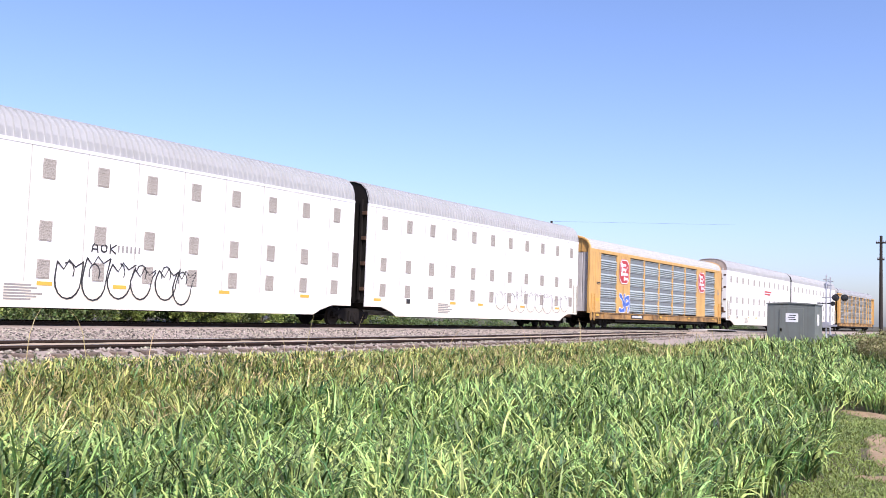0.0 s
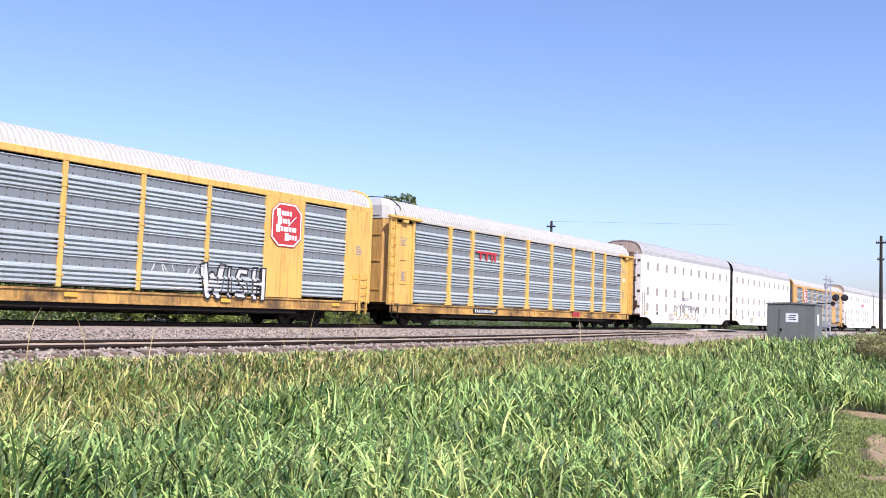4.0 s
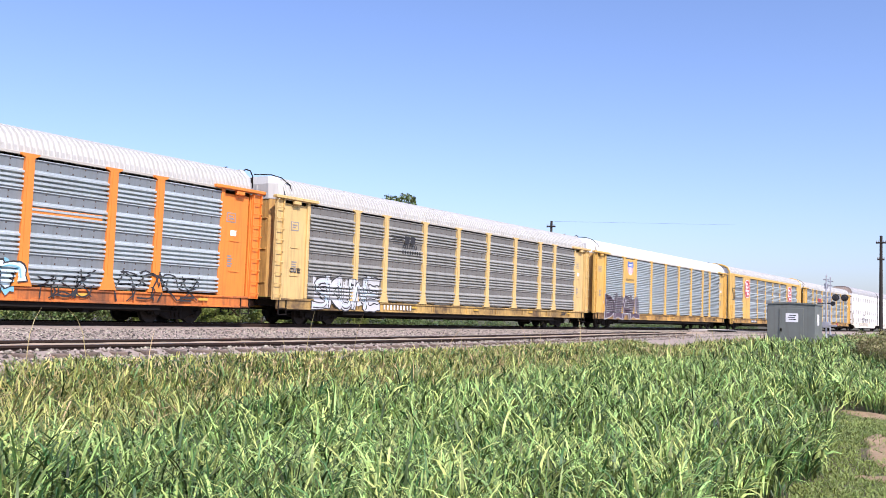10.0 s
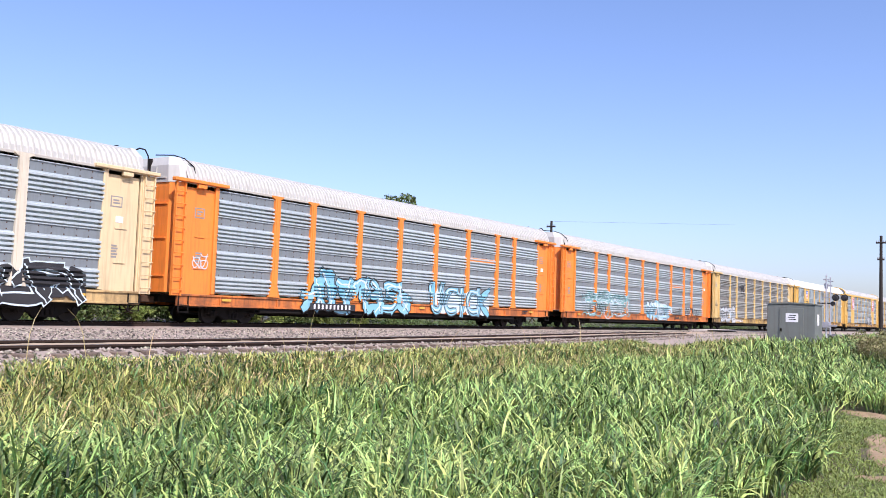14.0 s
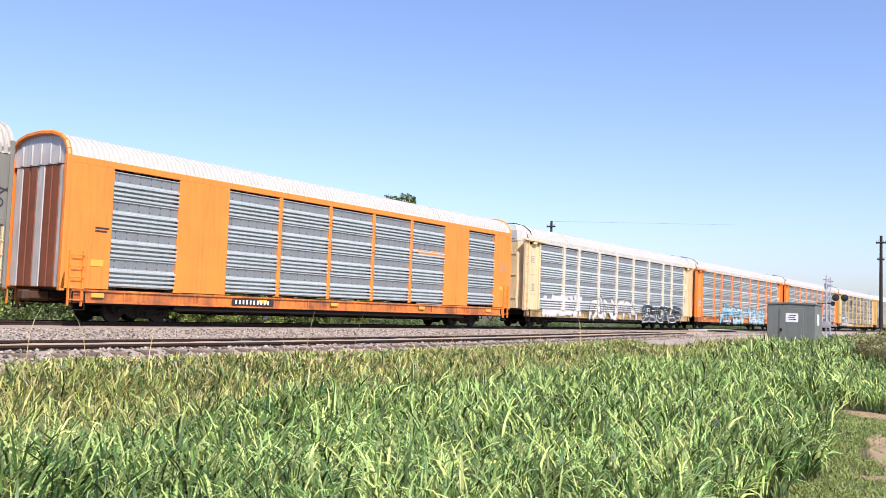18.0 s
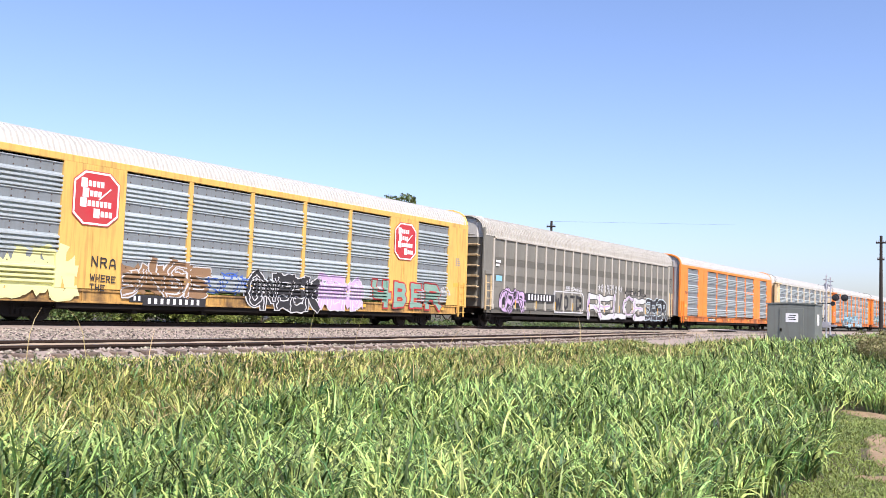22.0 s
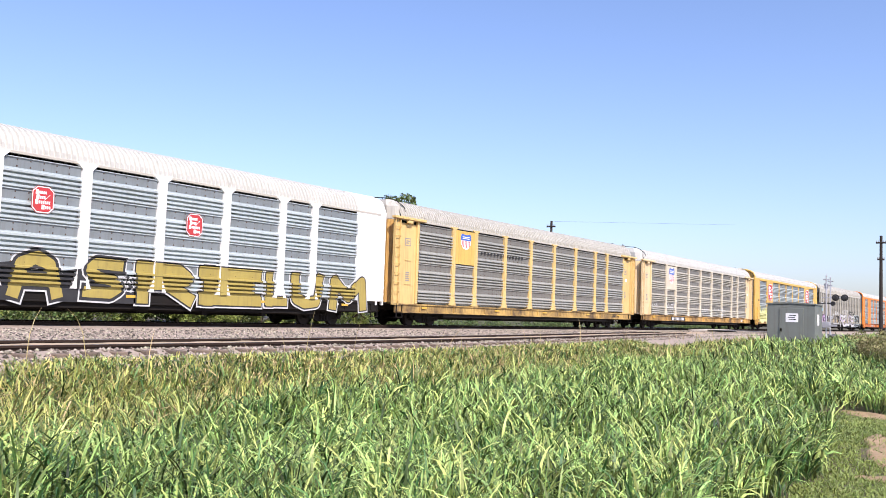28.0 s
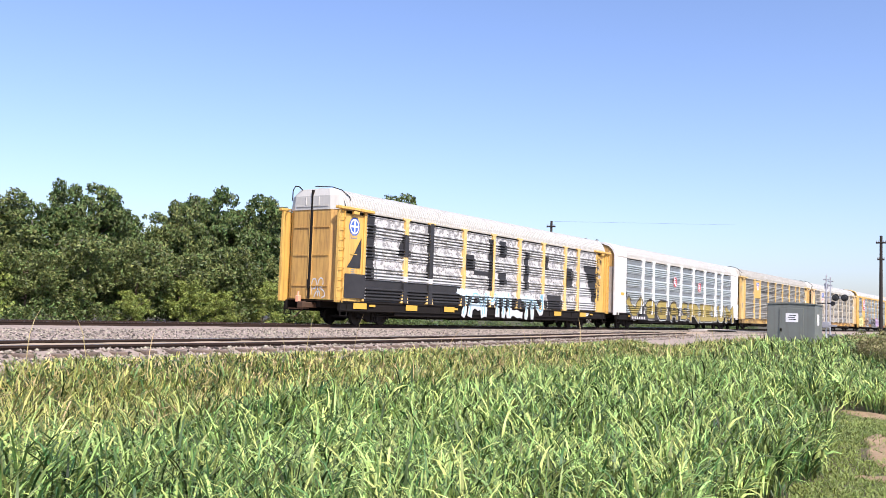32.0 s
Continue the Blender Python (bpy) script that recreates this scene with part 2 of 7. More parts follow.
def mesh_of(name, bm, mat, smooth=False):
    bmesh.ops.recalc_face_normals(bm, faces=bm.faces)
    me = bpy.data.meshes.new(name)
    bm.to_mesh(me)
    bm.free()
    me.materials.append(mat)
    if smooth:
        me.shade_smooth()
    return me


def part(name, bm, mat, parent=None, label="", at=None, smooth=False):
    ob = new(name, mesh_of(name, bm, mat, smooth) if isinstance(bm, bmesh.types.BMesh) else bm)
    if parent:
        ob.parent = parent
    if at is not None:
        ob.matrix_basis = at if isinstance(at, Matrix) else Matrix.Translation(at)
    if label:
        ob["label"] = label
    return ob


CACHE = {}
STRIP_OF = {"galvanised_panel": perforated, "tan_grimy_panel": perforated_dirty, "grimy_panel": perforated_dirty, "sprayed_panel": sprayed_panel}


def shared(key, mat, make, smooth=False):
    """One mesh per key and material."""
    k = (key, mat.name)
    if k not in CACHE:
        bm = bmesh.new()
        make(bm)
        CACHE[k] = mesh_of(key[0] if isinstance(key, tuple) else key, bm, mat, smooth)
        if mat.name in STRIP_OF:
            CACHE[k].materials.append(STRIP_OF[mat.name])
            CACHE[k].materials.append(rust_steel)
    return CACHE[k]


def empty(name, m, label, category, group=""):
    ob = new(name)
    ob.empty_display_size = 0.3
    ob.matrix_basis = m
    return tagged(ob, label, category, group)


def raw_mesh(name, verts, faces, mat, smooth=False):
    """A mesh from arrays of triangles or quads."""
    me = bpy.data.meshes.new(name)
    verts, faces = np.asarray(verts, np.float32), np.asarray(faces, np.int32)
    k = faces.shape[1]
    me.vertices.add(len(verts))
    me.vertices.foreach_set("co", verts.ravel())
    me.loops.add(faces.size)
    me.loops.foreach_set("vertex_index", faces.ravel())
    me.polygons.add(len(faces))
    me.polygons.foreach_set("loop_start", np.arange(0, faces.size, k, dtype=np.int32))
    me.materials.append(mat)
    me.update(calc_edges=True)
    me.validate()
    if smooth:
        me.shade_smooth()
    return me


# ---------------------------------------------------------------- ground and track
def near_track_y(x):
    """Centre of the siding, which draws nearer to the main track."""
    u = max(x - 6.0, 0.0)
    return 13.75 + 0.0031 * u * u if u < 27 else 22.2 - 6.19 * math.exp(-(u - 27) / 37.0)


def smooth(a, b, v):
    u = min(1, max(0, (v - a) / (b - a)))
    return u * u * (3 - 2 * u)


def ground_z(x, y):
    """Height of the ground: a ballasted bank under the tracks, a field before it."""
    field = -0.76 + 0.36 * smooth(24, 42, x) * smooth(3, 9, y) + 0.04 * math.sin(x * 0.9 + y) + 0.03 * math.sin(1.7 * y - 0.6 * x)
    edge = near_track_y(x) - 2.9
    z = field + (-0.20 - field) * smooth(edge - 1.6, edge + 0.6, y)
    back = smooth(TRACK_Y + 2.2, TRACK_Y + 6, y)
    return z + (-0.75 - z) * back


def build_ground():
    xs = [-3000, -800, -300, -120, -60] + [-40 + i for i in range(0, 180)] + [150, 180, 240, 400, 900, 3000]
    ys = [-3000, -600, -150, -50, -20] + [-10 + 0.6 * i for i in range(0, 75)] + [36, 38, 42, 50, 70, 110, 200, 500, 1200, 4000]
    vs = [(x, y, ground_z(x, y)) for y in ys for x in xs]
    n = len(xs)
    fs = [(j * n + i, j * n + i + 1, (j + 1) * n + i + 1, (j + 1) * n + i) for j in range(len(ys) - 1) for i in range(n - 1)]
    ob = new("ground", raw_mesh("ground", vs, fs, soil, True))
    tagged(ob, "grassy field soil reaching the horizon", "ground", kind="structure")


def bed_z(x, y):
    """Top of the stones: packed about the rails, washed out from the near tie ends of the siding."""
    u = y - near_track_y(x)
    d = min(abs(u), abs(y - TRACK_Y))
    if u < 0.7 and abs(u) < 2.6:
        z = -0.085 if u > -1.0 else -0.085 - 0.13 * smooth(1.0, 1.35, -u) - 0.22 * max(0, -u - 1.6)
    else:
        z = (-0.09 if d < 0.66 else -0.13) - 0.35 * max(0, d - 1.6)
    return max(ground_z(x, y) + 0.03, z) if d < 2.6 else ground_z(x, y) + 0.03


def build_ballast():
    """One bed of crushed stone under both tracks."""
    xs = [-60 + 1.0 * i for i in range(0, 300)]
    rows = [k / 95 for k in range(96)]
    vs, fs = [], []
    for x in xs:
        y0, y1 = near_track_y(x) - 2.8 - 1.9 * smooth(32, 42, x) * (1 - smooth(68, 74, x)), TRACK_Y + 3.6
        for u in rows:
            y = y0 + (y1 - y0) * u
            z = bed_z(x, y)
            z -= 0.25 * (u < 0.01) + 0.25 * (u > 0.99)
            vs.append((x, y, z + 0.02 * noise.noise((x * 1.3, y * 1.3, 0))))
    m = len(rows)
    for i in range(len(xs) - 1):
        for j in range(m - 1):
            fs.append((i * m + j, (i + 1) * m + j, (i + 1) * m + j + 1, i * m + j + 1))
    ob = new("ballast", raw_mesh("ballast", vs, fs, ballast_mat, True))
    tagged(ob, "bed of pale crushed stone under the tracks", "ballast", kind="structure")
    rng = np.random.default_rng(5)
    count = 40000
    x = 4 + 70 * rng.random(count) ** 1.8
    y = np.array([near_track_y(a) for a in x]) - 2.3 + 12.4 * rng.random(count) ** 1.4
    ok = y < TRACK_Y - 1.6
    x, y = x[ok], y[ok]
    base = np.array([[1, 0, 0], [-1, 0, 0], [0, 1, 0], [0, -1, 0], [0, 0, 1], [0, 0, -1]], float)
    tri = np.array([[0, 2, 4], [2, 1, 4], [1, 3, 4], [3, 0, 4], [2, 0, 5], [1, 2, 5], [3, 1, 5], [0, 3, 5]])
    vs, fs = [], []
    for i in range(len(x)):
        z = bed_z(x[i], y[i])
        s = 0.018 + 0.034 * rng.random()
        v = base * (s * (0.6 + 0.8 * rng.random((6, 1)))) + rng.normal(0, 0.006, (6, 3))
        v[:, 2] *= 0.65
        vs.append(v + (x[i], y[i], z + 0.15 * s))
        fs.append(tri + 6 * i)
    ob = new("crushed_stone", raw_mesh("crushed_stone", np.concatenate(vs), np.concatenate(fs), stone_mat))
    tagged(ob, "loose grey and tan crushed stone on the track bed", "gravel", kind="stuff")


def build_siding_dirt():
    """Tan soil that has filled the siding between its rails."""
    vs, fs = [], []
    cols = (-0.66, -0.4, -0.15, 0.15, 0.4, 0.66)
    n = 260
    for i in range(n):
        x = -20 + 0.3 * i
        for k, u in enumerate(cols):
            vs.append((x, near_track_y(x) + u, -0.036 - 0.05 * (k in (0, 5)) + 0.018 * noise.noise((2.1 * x, 3 * u, 5.0))))
    m = len(cols)
    for i in range(n - 1):
        for k in range(m - 1):
            fs.append((i * m + k, (i + 1) * m + k, (i + 1) * m + k + 1, i * m + k + 1))
    ob = new("siding_dirt", raw_mesh("siding_dirt", vs, fs, bare_soil, True))
    tagged(ob, "tan soil filling the siding between its rails", "soil", kind="structure")


RAIL = [(-0.07, -0.17), (0.07, -0.17), (0.07, -0.155), (0.012, -0.13), (0.012, -0.045), (0.036, -0.035), (0.036, -0.006), (0.028, 0.0), (-0.028, 0.0), (-0.036, -0.006), (-0.036, -0.035), (-0.012, -0.045), (-0.012, -0.13), (-0.07, -0.155)]


def rail_mesh(bm, path, off):
    rings = []
    for i, (x, y) in enumerate(path):
        a, b = path[max(0, i - 1)], path[min(len(path) - 1, i + 1)]
        d = Vector((b[0] - a[0], b[1] - a[1], 0)).normalized()
        s = Vector((-d.y, d.x, 0))
        rings.append([bm.verts.new(Vector((x, y, 0)) + s * (off + u) + Vector((0, 0, w))) for u, w in RAIL])
    for r, q in zip(rings, rings[1:]):
        for k in range(len(RAIL)):
            j = (k + 1) % len(RAIL)
            bm.faces.new((r[k], r[j], q[j], q[k]))


def build_track(label, path, tie_step, tie_range, raised=0.0):
    thing = empty("railway_track", Matrix.Identity(4), label, "railway track")
    for off in (-0.7545, 0.7545):
        bm = bmesh.new()
        rail_mesh(bm, path, off)
        r = part("rail", bm, rail_steel, thing, "dark rusty steel rail with a worn head")
        bm = bmesh.new()
        head = [(x, y) for x, y in path]
        rings = []
        for i, (x, y) in enumerate(head):
            a, b = head[max(0, i - 1)], head[min(len(head) - 1, i + 1)]
            d = Vector((b[0] - a[0], b[1] - a[1], 0)).normalized()
            s = Vector((-d.y, d.x, 0))
            rings.append([bm.verts.new(Vector((x, y, 0.002)) + s * (off + u)) for u in (-0.027, 0.027)])
        for p, q in zip(rings, rings[1:]):
            bm.faces.new((p[0], p[1], q[1], q[0]))
        part("rail_head", bm, bright_steel, r, "bright worn running surface")
    def tie(bm):
        add_box(bm, (-0.12, -1.3, -0.36), (0.12, 1.3, -0.172), 0.015)
    rng = random.Random(3)
    x = tie_range[0]
    while x < tie_range[1]:
        y = np.interp(x, [p[0] for p in path], [p[1] for p in path])
        y2 = np.interp(x + 1, [p[0] for p in path], [p[1] for p in path])
        m = pose(x + rng.uniform(-0.03, 0.03), y + rng.uniform(-0.06, 0.06), raised + rng.uniform(-0.012, 0.006), 0, 0, math.degrees(math.atan(y2 - y)) + rng.uniform(-1.5, 1.5))
        part("tie", shared("tie", tie_mat, tie), tie_mat, thing, at=m)
        x += tie_step
    return thing


# ---------------------------------------------------------------- vegetation
def blades(name, label, category, spots, heights, widths, mat, seed, lean=0.45, segs=3, az=None):
    """Tapering blades that rise from the spots and nod over at the tip; heights are their lengths."""
    rng = np.random.default_rng(seed)
    n = len(spots)
    c = np.array(spots, float)
    az = rng.random(n) * 2 * np.pi if az is None else az
    tilt = lean * (0.1 + 0.75 * rng.random(n))
    nod = lean * (0.6 + 3.0 * rng.random(n))
    knee = 0.1 + 0.45 * rng.random(n)
    twist = rng.normal(0, 0.6, n)
    side = np.stack([-np.sin(az + twist), np.cos(az + twist), 0.2 * rng.normal(0, 1, n)], 1)
    fwd = np.stack([np.cos(az), np.sin(az)], 1)
    vs = []
    per = 2 * segs + 1
    for k in range(segs + 1):
        u = k / segs
        if k:
            th = tilt + nod * np.clip((u - 0.5 / segs - knee) / (1 - knee), 0, 1)
            c = c + np.concatenate([fwd * np.sin(th)[:, None], np.cos(th)[:, None]], 1) * (heights / segs)[:, None]
        if k == segs:
            vs.append(c)
            break
        w = widths * (0.7 + 0.75 * u if u < 0.4 else 1.0 - 0.95 * (u - 0.4))
        vs += [c - side * w[:, None] / 2, c + side * w[:, None] / 2]
    allv = np.stack(vs, 1).reshape(-1, 3)
    base = np.arange(n)[:, None] * per
    tri = []
    for k in range(segs - 1):
        a = 2 * k
        tri += [[a, a + 1, a + 3], [a, a + 3, a + 2]]
    tri.append([2 * segs - 2, 2 * segs - 1, 2 * segs])
    fs = (base[:, None, :] + np.array(tri)[None]).reshape(-1, 3)
    ob = new(name, raw_mesh(name, allv, fs, mat, True))
    return tagged(ob, label, category, kind="stuff")


def edge_y(x):
    """Line where the green field gives way to the yellow weeds."""
    return np.interp(x, [0, 4, 6, 8, 12, 18, 28, 40, 60, 120], [6.6, 6.75, 6.8, 7.5, 7.95, 8.9, 9.9, 10.6, 11.7, 12.0])


def mown(x, y):
    """The short, trodden strip beside the field."""
    return (y < np.interp(x, [3, 6, 8, 9.2, 10.2, 11.7, 13, 14.1, 15.4, 17], [1.65, 2.0, 2.12, 2.08, 2.12, 2.35, 2.85, 3.3, 3.9, 4.2]) + 0.08 * np.sin(4.3 * x)) & (x < 16.9 + 0.6 * (3.2 - y) + 0.2 * np.sin(5 * y)) & (x > 3)


def build_grass():
    rng = np.random.default_rng(11)

    def scatter(n, r0, r1, power=1.0):
        a = radians(34.353) + radians(29) * (2 * rng.random(n) - 1)
        r = r0 + (r1 - r0) * rng.random(n) ** power
        return r * np.cos(a), r * np.sin(a)

    def put(x, y):
        return np.stack([x, y, [ground_z(a, b) - 0.02 for a, b in zip(x, y)]], 1)

    def clump(x, y, f=0.5):
        return np.array([noise.noise((a * f, b * f, 3.0)) for a, b in zip(x, y)])

    def tufts(n, per, r0, r1, spread, power=0.75):
        """Blades in tufts: places, outward headings and a height factor for each tuft."""
        x, y = scatter(n, r0, r1, power)
        tall = 0.72 + 0.5 * rng.random(n)
        x, y, tall = np.repeat(x, per), np.repeat(y, per), np.repeat(tall, per)
        a, q = rng.random(n * per) * 2 * np.pi, spread * np.sqrt(rng.random(n * per))
        return x + q * np.cos(a), y + q * np.sin(a), a + rng.normal(0, 0.7, n * per), tall, np.repeat(rng.random(n), per)

    for name, n, per, r0, r1, h, w, seg, spread in (("near", 6800, 12, 3.6, 12, 0.38, 0.022, 5, 0.09), ("mid", 10500, 10, 12, 26, 0.40, 0.026, 5, 0.12), ("far", 14000, 7, 26, 75, 0.45, 0.046, 3, 0.15)):
        x, y, az, tall, pick = tufts(n, per, r0, r1, spread)
        c = clump(x, y)
        ok = (y < edge_y(x) + 0.5 * c + rng.normal(0, 0.1, len(x))) & ~mown(x, y) & (c > -0.62 + 0.2 * rng.random(len(x)))
        x, y, c, az, tall, pick = x[ok], y[ok], c[ok], az[ok], tall[ok], pick[ok]
        hh = h * (0.55 + 0.75 * rng.random(len(x)))
        foot = 0.30 * tall * (0.9 + 0.6 * c) * rng.random(len(x)) ** 0.8
        ww = w * (0.55 + 0.8 * rng.random(len(x))) * np.interp(np.hypot(x, y), [4, 9], [0.6, 1.0])
        p = put(x, y)
        # stems in the dark tone put shade into the foot of the tufts
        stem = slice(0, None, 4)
        blades("grass_stems", "upright stems of the field grass, coloured dark as if shaded", "grass", p[stem], foot[stem] + 0.12, 0.35 * ww[stem], grass_dark, n + 7, 0.12, 2, az[stem])
        p[:, 2] += foot
        # dark blades paint the shade between tufts, with more towards the view's left
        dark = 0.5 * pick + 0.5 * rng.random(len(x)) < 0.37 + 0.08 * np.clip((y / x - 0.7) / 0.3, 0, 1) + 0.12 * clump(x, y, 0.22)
        for mask, mat, tint in ((dark, grass_dark, "shade-dark blue-green"), (~dark, grass_green, "bright green")):
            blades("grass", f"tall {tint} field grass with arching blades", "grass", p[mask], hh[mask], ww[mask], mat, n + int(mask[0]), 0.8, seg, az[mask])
    # a lusher stand of broad blades close by
    x, y, az, tall, pick = tufts(420, 13, 5.2, 8.2, 0.13)
    ok = (np.abs(y - 0.62 * x) < 1.3 + 0.5 * np.sin(1.9 * x + y)) & ~mown(x, y)
    p = put(x[ok], y[ok])
    blades("grass", "lush pale green grass with broad blades", "grass", p, 0.52 * tall[ok] * (0.55 + 0.55 * rng.random(len(p))), 0.034 * (0.6 + 0.7 * rng.random(len(p))), grass_green, 55, 0.8, 5, az[ok])
    # tufts of weeds between the field and the track bed
    n, per = 18000, 7
    x = 3.5 + 54 * rng.random(n) ** 1.5
    far = np.array([near_track_y(q) for q in x]) - 1.95
    y = edge_y(x) + 0.1 + (far - edge_y(x) - 0.1) * rng.random(n)
    c, tall = clump(x, y, 0.7), 0.65 + 0.7 * rng.random(n)
    ok = (np.hypot(x, y) > 5.5) & (np.abs(np.arctan2(y, x) - radians(34.353)) < radians(29)) & ~((x > 33) & (y > 13.1 - 0.02 * x)) & (c > -0.75 + 0.45 * rng.random(n))
    pick = rng.random(n) + 0.35 * clump(x, y, 1.1)
    x, y, far, c, tall, pick = (np.repeat(q[ok], per) for q in (x, y, far, c, tall, pick))
    a, q = rng.random(len(x)) * 2 * np.pi, 0.13 * np.sqrt(rng.random(len(x)))
    x, y, az = x + q * np.cos(a), y + q * np.sin(a), a + rng.normal(0, 0.6, len(x))
    p = put(x, y)
    r = np.hypot(x, y)
    hh = tall * (0.24 + 0.34 * rng.random(len(x)) + 0.2 * c) * np.interp(far - y, [0.0, 1.0, 2.6], [0.25, 0.5, 1.0])
    ww = (0.008 + 0.0008 * r) * (0.6 + 0.9 * rng.random(len(x)))
    kind = 0.6 * pick + 0.4 * rng.random(len(x))
    for lo, hi, mat, lab in ((-1, 0.52, grass_yellow, "yellowing weeds along the track bed"), (0.52, 0.60, grass_green, "pale green weeds along the track bed"), (0.60, 0.78, grass_dark, "dark green weeds along the track bed"), (0.78, 3, grass_dry, "dry straw-coloured stalks along the track bed")):
        for near in (True, False):
            m = (kind >= lo) & (kind < hi) & ((r < 20) == near)
            blades("weeds", lab, "weeds", p[m], hh[m], ww[m], mat, 40 + int(10 * abs(lo)) + near, 0.8, 3 if near else 2, az[m])
    # single tall stalks that stand above the weeds
    x, y = scatter(260, 9, 45, 0.8)
    far = np.array([near_track_y(a) for a in x]) - 1.5
    ok = (y > edge_y(x)) & (y < far)
    p = put(x[ok], y[ok])
    blades("dry_stalks", "tall dry seed stalks above the weeds", "weeds", p, 0.55 + 0.5 * rng.random(len(p)), 0.006 + 0.0005 * np.hypot(p[:, 0], p[:, 1]), grass_dry, 77, 0.25, 4)
    # the field and the weeds go on beyond and behind the stand
    n = 28000
    x, y = -38 + 110 * rng.random(n), -30 + 42 * rng.random(n)
    a = np.arctan2(y, x)
    ok = (np.abs(a - radians(34.353)) > radians(28)) & (y < edge_y(np.clip(x, 0, 120))) & (np.hypot(x, y) > 1.2) & ~mown(x, y)
    p = put(x[ok], y[ok])
    for k, mat in ((0, grass_green), (1, grass_dark)):
        q = p[k::2]
        blades("grass", "tall field grass around the edge of the track", "grass", q, 0.35 + 0.3 * rng.random(len(q)), 0.05 + 0.03 * rng.random(len(q)), mat, 61 + k, 0.6, 2)
    x = -38 + 44 * rng.random(9000)
    y = 8.0 + 4.2 * rng.random(9000)
    ok = np.abs(np.arctan2(y, x) - radians(34.353)) > radians(28)
    p = put(x[ok], y[ok])
    blades("weeds", "yellowing weeds along the track bed", "weeds", p, 0.25 + 0.3 * rng.random(len(p)), 0.025 + 0.015 * rng.random(len(p)), grass_yellow, 66, 0.6, 3)
    # low growth round the stand and behind it
    n = 42000
    r, a = 11 * np.sqrt(rng.random(n)), 2 * np.pi * rng.random(n)
    x, y = r * np.cos(a), r * np.sin(a)
    ok = ~mown(x, y) & (y < 6.5) & ((np.abs((a - radians(34.353) + np.pi) % (2 * np.pi) - np.pi) > radians(28)) | (r < 4.5))
    p = put(x[ok], y[ok])
    blades("short_grass", "low trodden grass round the edge of the field", "grass", p, 0.06 + 0.16 * rng.random(len(p)), 0.010 + 0.012 * rng.random(len(p)), grass_short, 95, 0.8, 2)
    # short grass on the trodden strip
    n = 110000
    x = 3 + 15 * rng.random(n)
    y = 0.10 * x + 0.22 * x * rng.random(n)
    bare = np.any([((x - cx) / rx) ** 2 + ((y - cy) / ry) ** 2 < 0.8 for cx, cy, rx, ry, turn in BARE], 0)
    ok = mown(x, y) & (~bare | (rng.random(n) < 0.22))
    p = put(x[ok], y[ok])
    blades("short_grass", "short trodden grass beside bare soil", "grass", p, 0.04 + 0.08 * rng.random(len(p)) ** 1.5, 0.008 + 0.008 * rng.random(len(p)), grass_short, 91, 0.9, 2)


BARE = ((12.2, 1.78, 1.15, 0.27, 10.0), (10.15, 1.5, 0.2, 0.28, 10.0), (16.9, 2.68, 0.55, 0.45, 9.0))


def build_bare_soil():
    """Worn patches of bare soil in the short grass."""
    for cx, cy, rx, ry, turn in BARE:
        fs = []
        n, rings = 40, 7
        vs = []
        for k in range(rings + 1):
            for j in range(n):
                a = 2 * math.pi * j / n
                q = k / rings * (1 + 0.18 * math.sin(3 * a + cx) + 0.12 * math.sin(7 * a))
                u, v = rx * q * math.cos(a), ry * q * math.sin(a)
                t = radians(turn)
                x, y = cx + u * math.cos(t) - v * math.sin(t), cy + u * math.sin(t) + v * math.cos(t)
                vs.append((x, y, ground_z(x, y) + 0.02 - 0.045 * (k == rings) + 0.03 * noise.noise((4 * x, 4 * y, 1))))
        for k in range(rings):
            for j in range(n):
                q = (j + 1) % n
                fs.append((k * n + j, k * n + q, (k + 1) * n + q, (k + 1) * n + j))
        ob = new("bare_soil", raw_mesh("bare_soil", vs, fs, worn_soil, True))
        tagged(ob, "bare tan soil patch in short grass", "soil patch", kind="structure")


def leaf_cloud(centres, radii, per, size, rng):
    """Small leaf faces spread over clumps."""
    vs, fs = [], []
    k = 0
    for c, r in zip(centres, radii):
        n = max(8, int(per * r * r))
        d = rng.normal(0, 1, (n, 3))
        d /= np.linalg.norm(d, axis=1)[:, None]
        p = np.asarray(c) + d * (r * (0.55 + 0.5 * rng.random((n, 1)))) * (1, 1, 0.8)
        a = rng.normal(0, 1, (n, 3))
        a /= np.linalg.norm(a, axis=1)[:, None]
        b = np.cross(a, rng.normal(0, 1, (n, 3)))
        b /= np.linalg.norm(b, axis=1)[:, None]
        s = size * (0.6 + 0.8 * rng.random((n, 1)))
        leaf = np.stack([p - a * s, p + b * s * 0.9, p + a * s], 1)
        vs.append(leaf.reshape(-1, 3))
        fs.append(np.arange(3 * n).reshape(n, 3) + k)
        k += 3 * n
    return np.concatenate(vs), np.concatenate(fs)


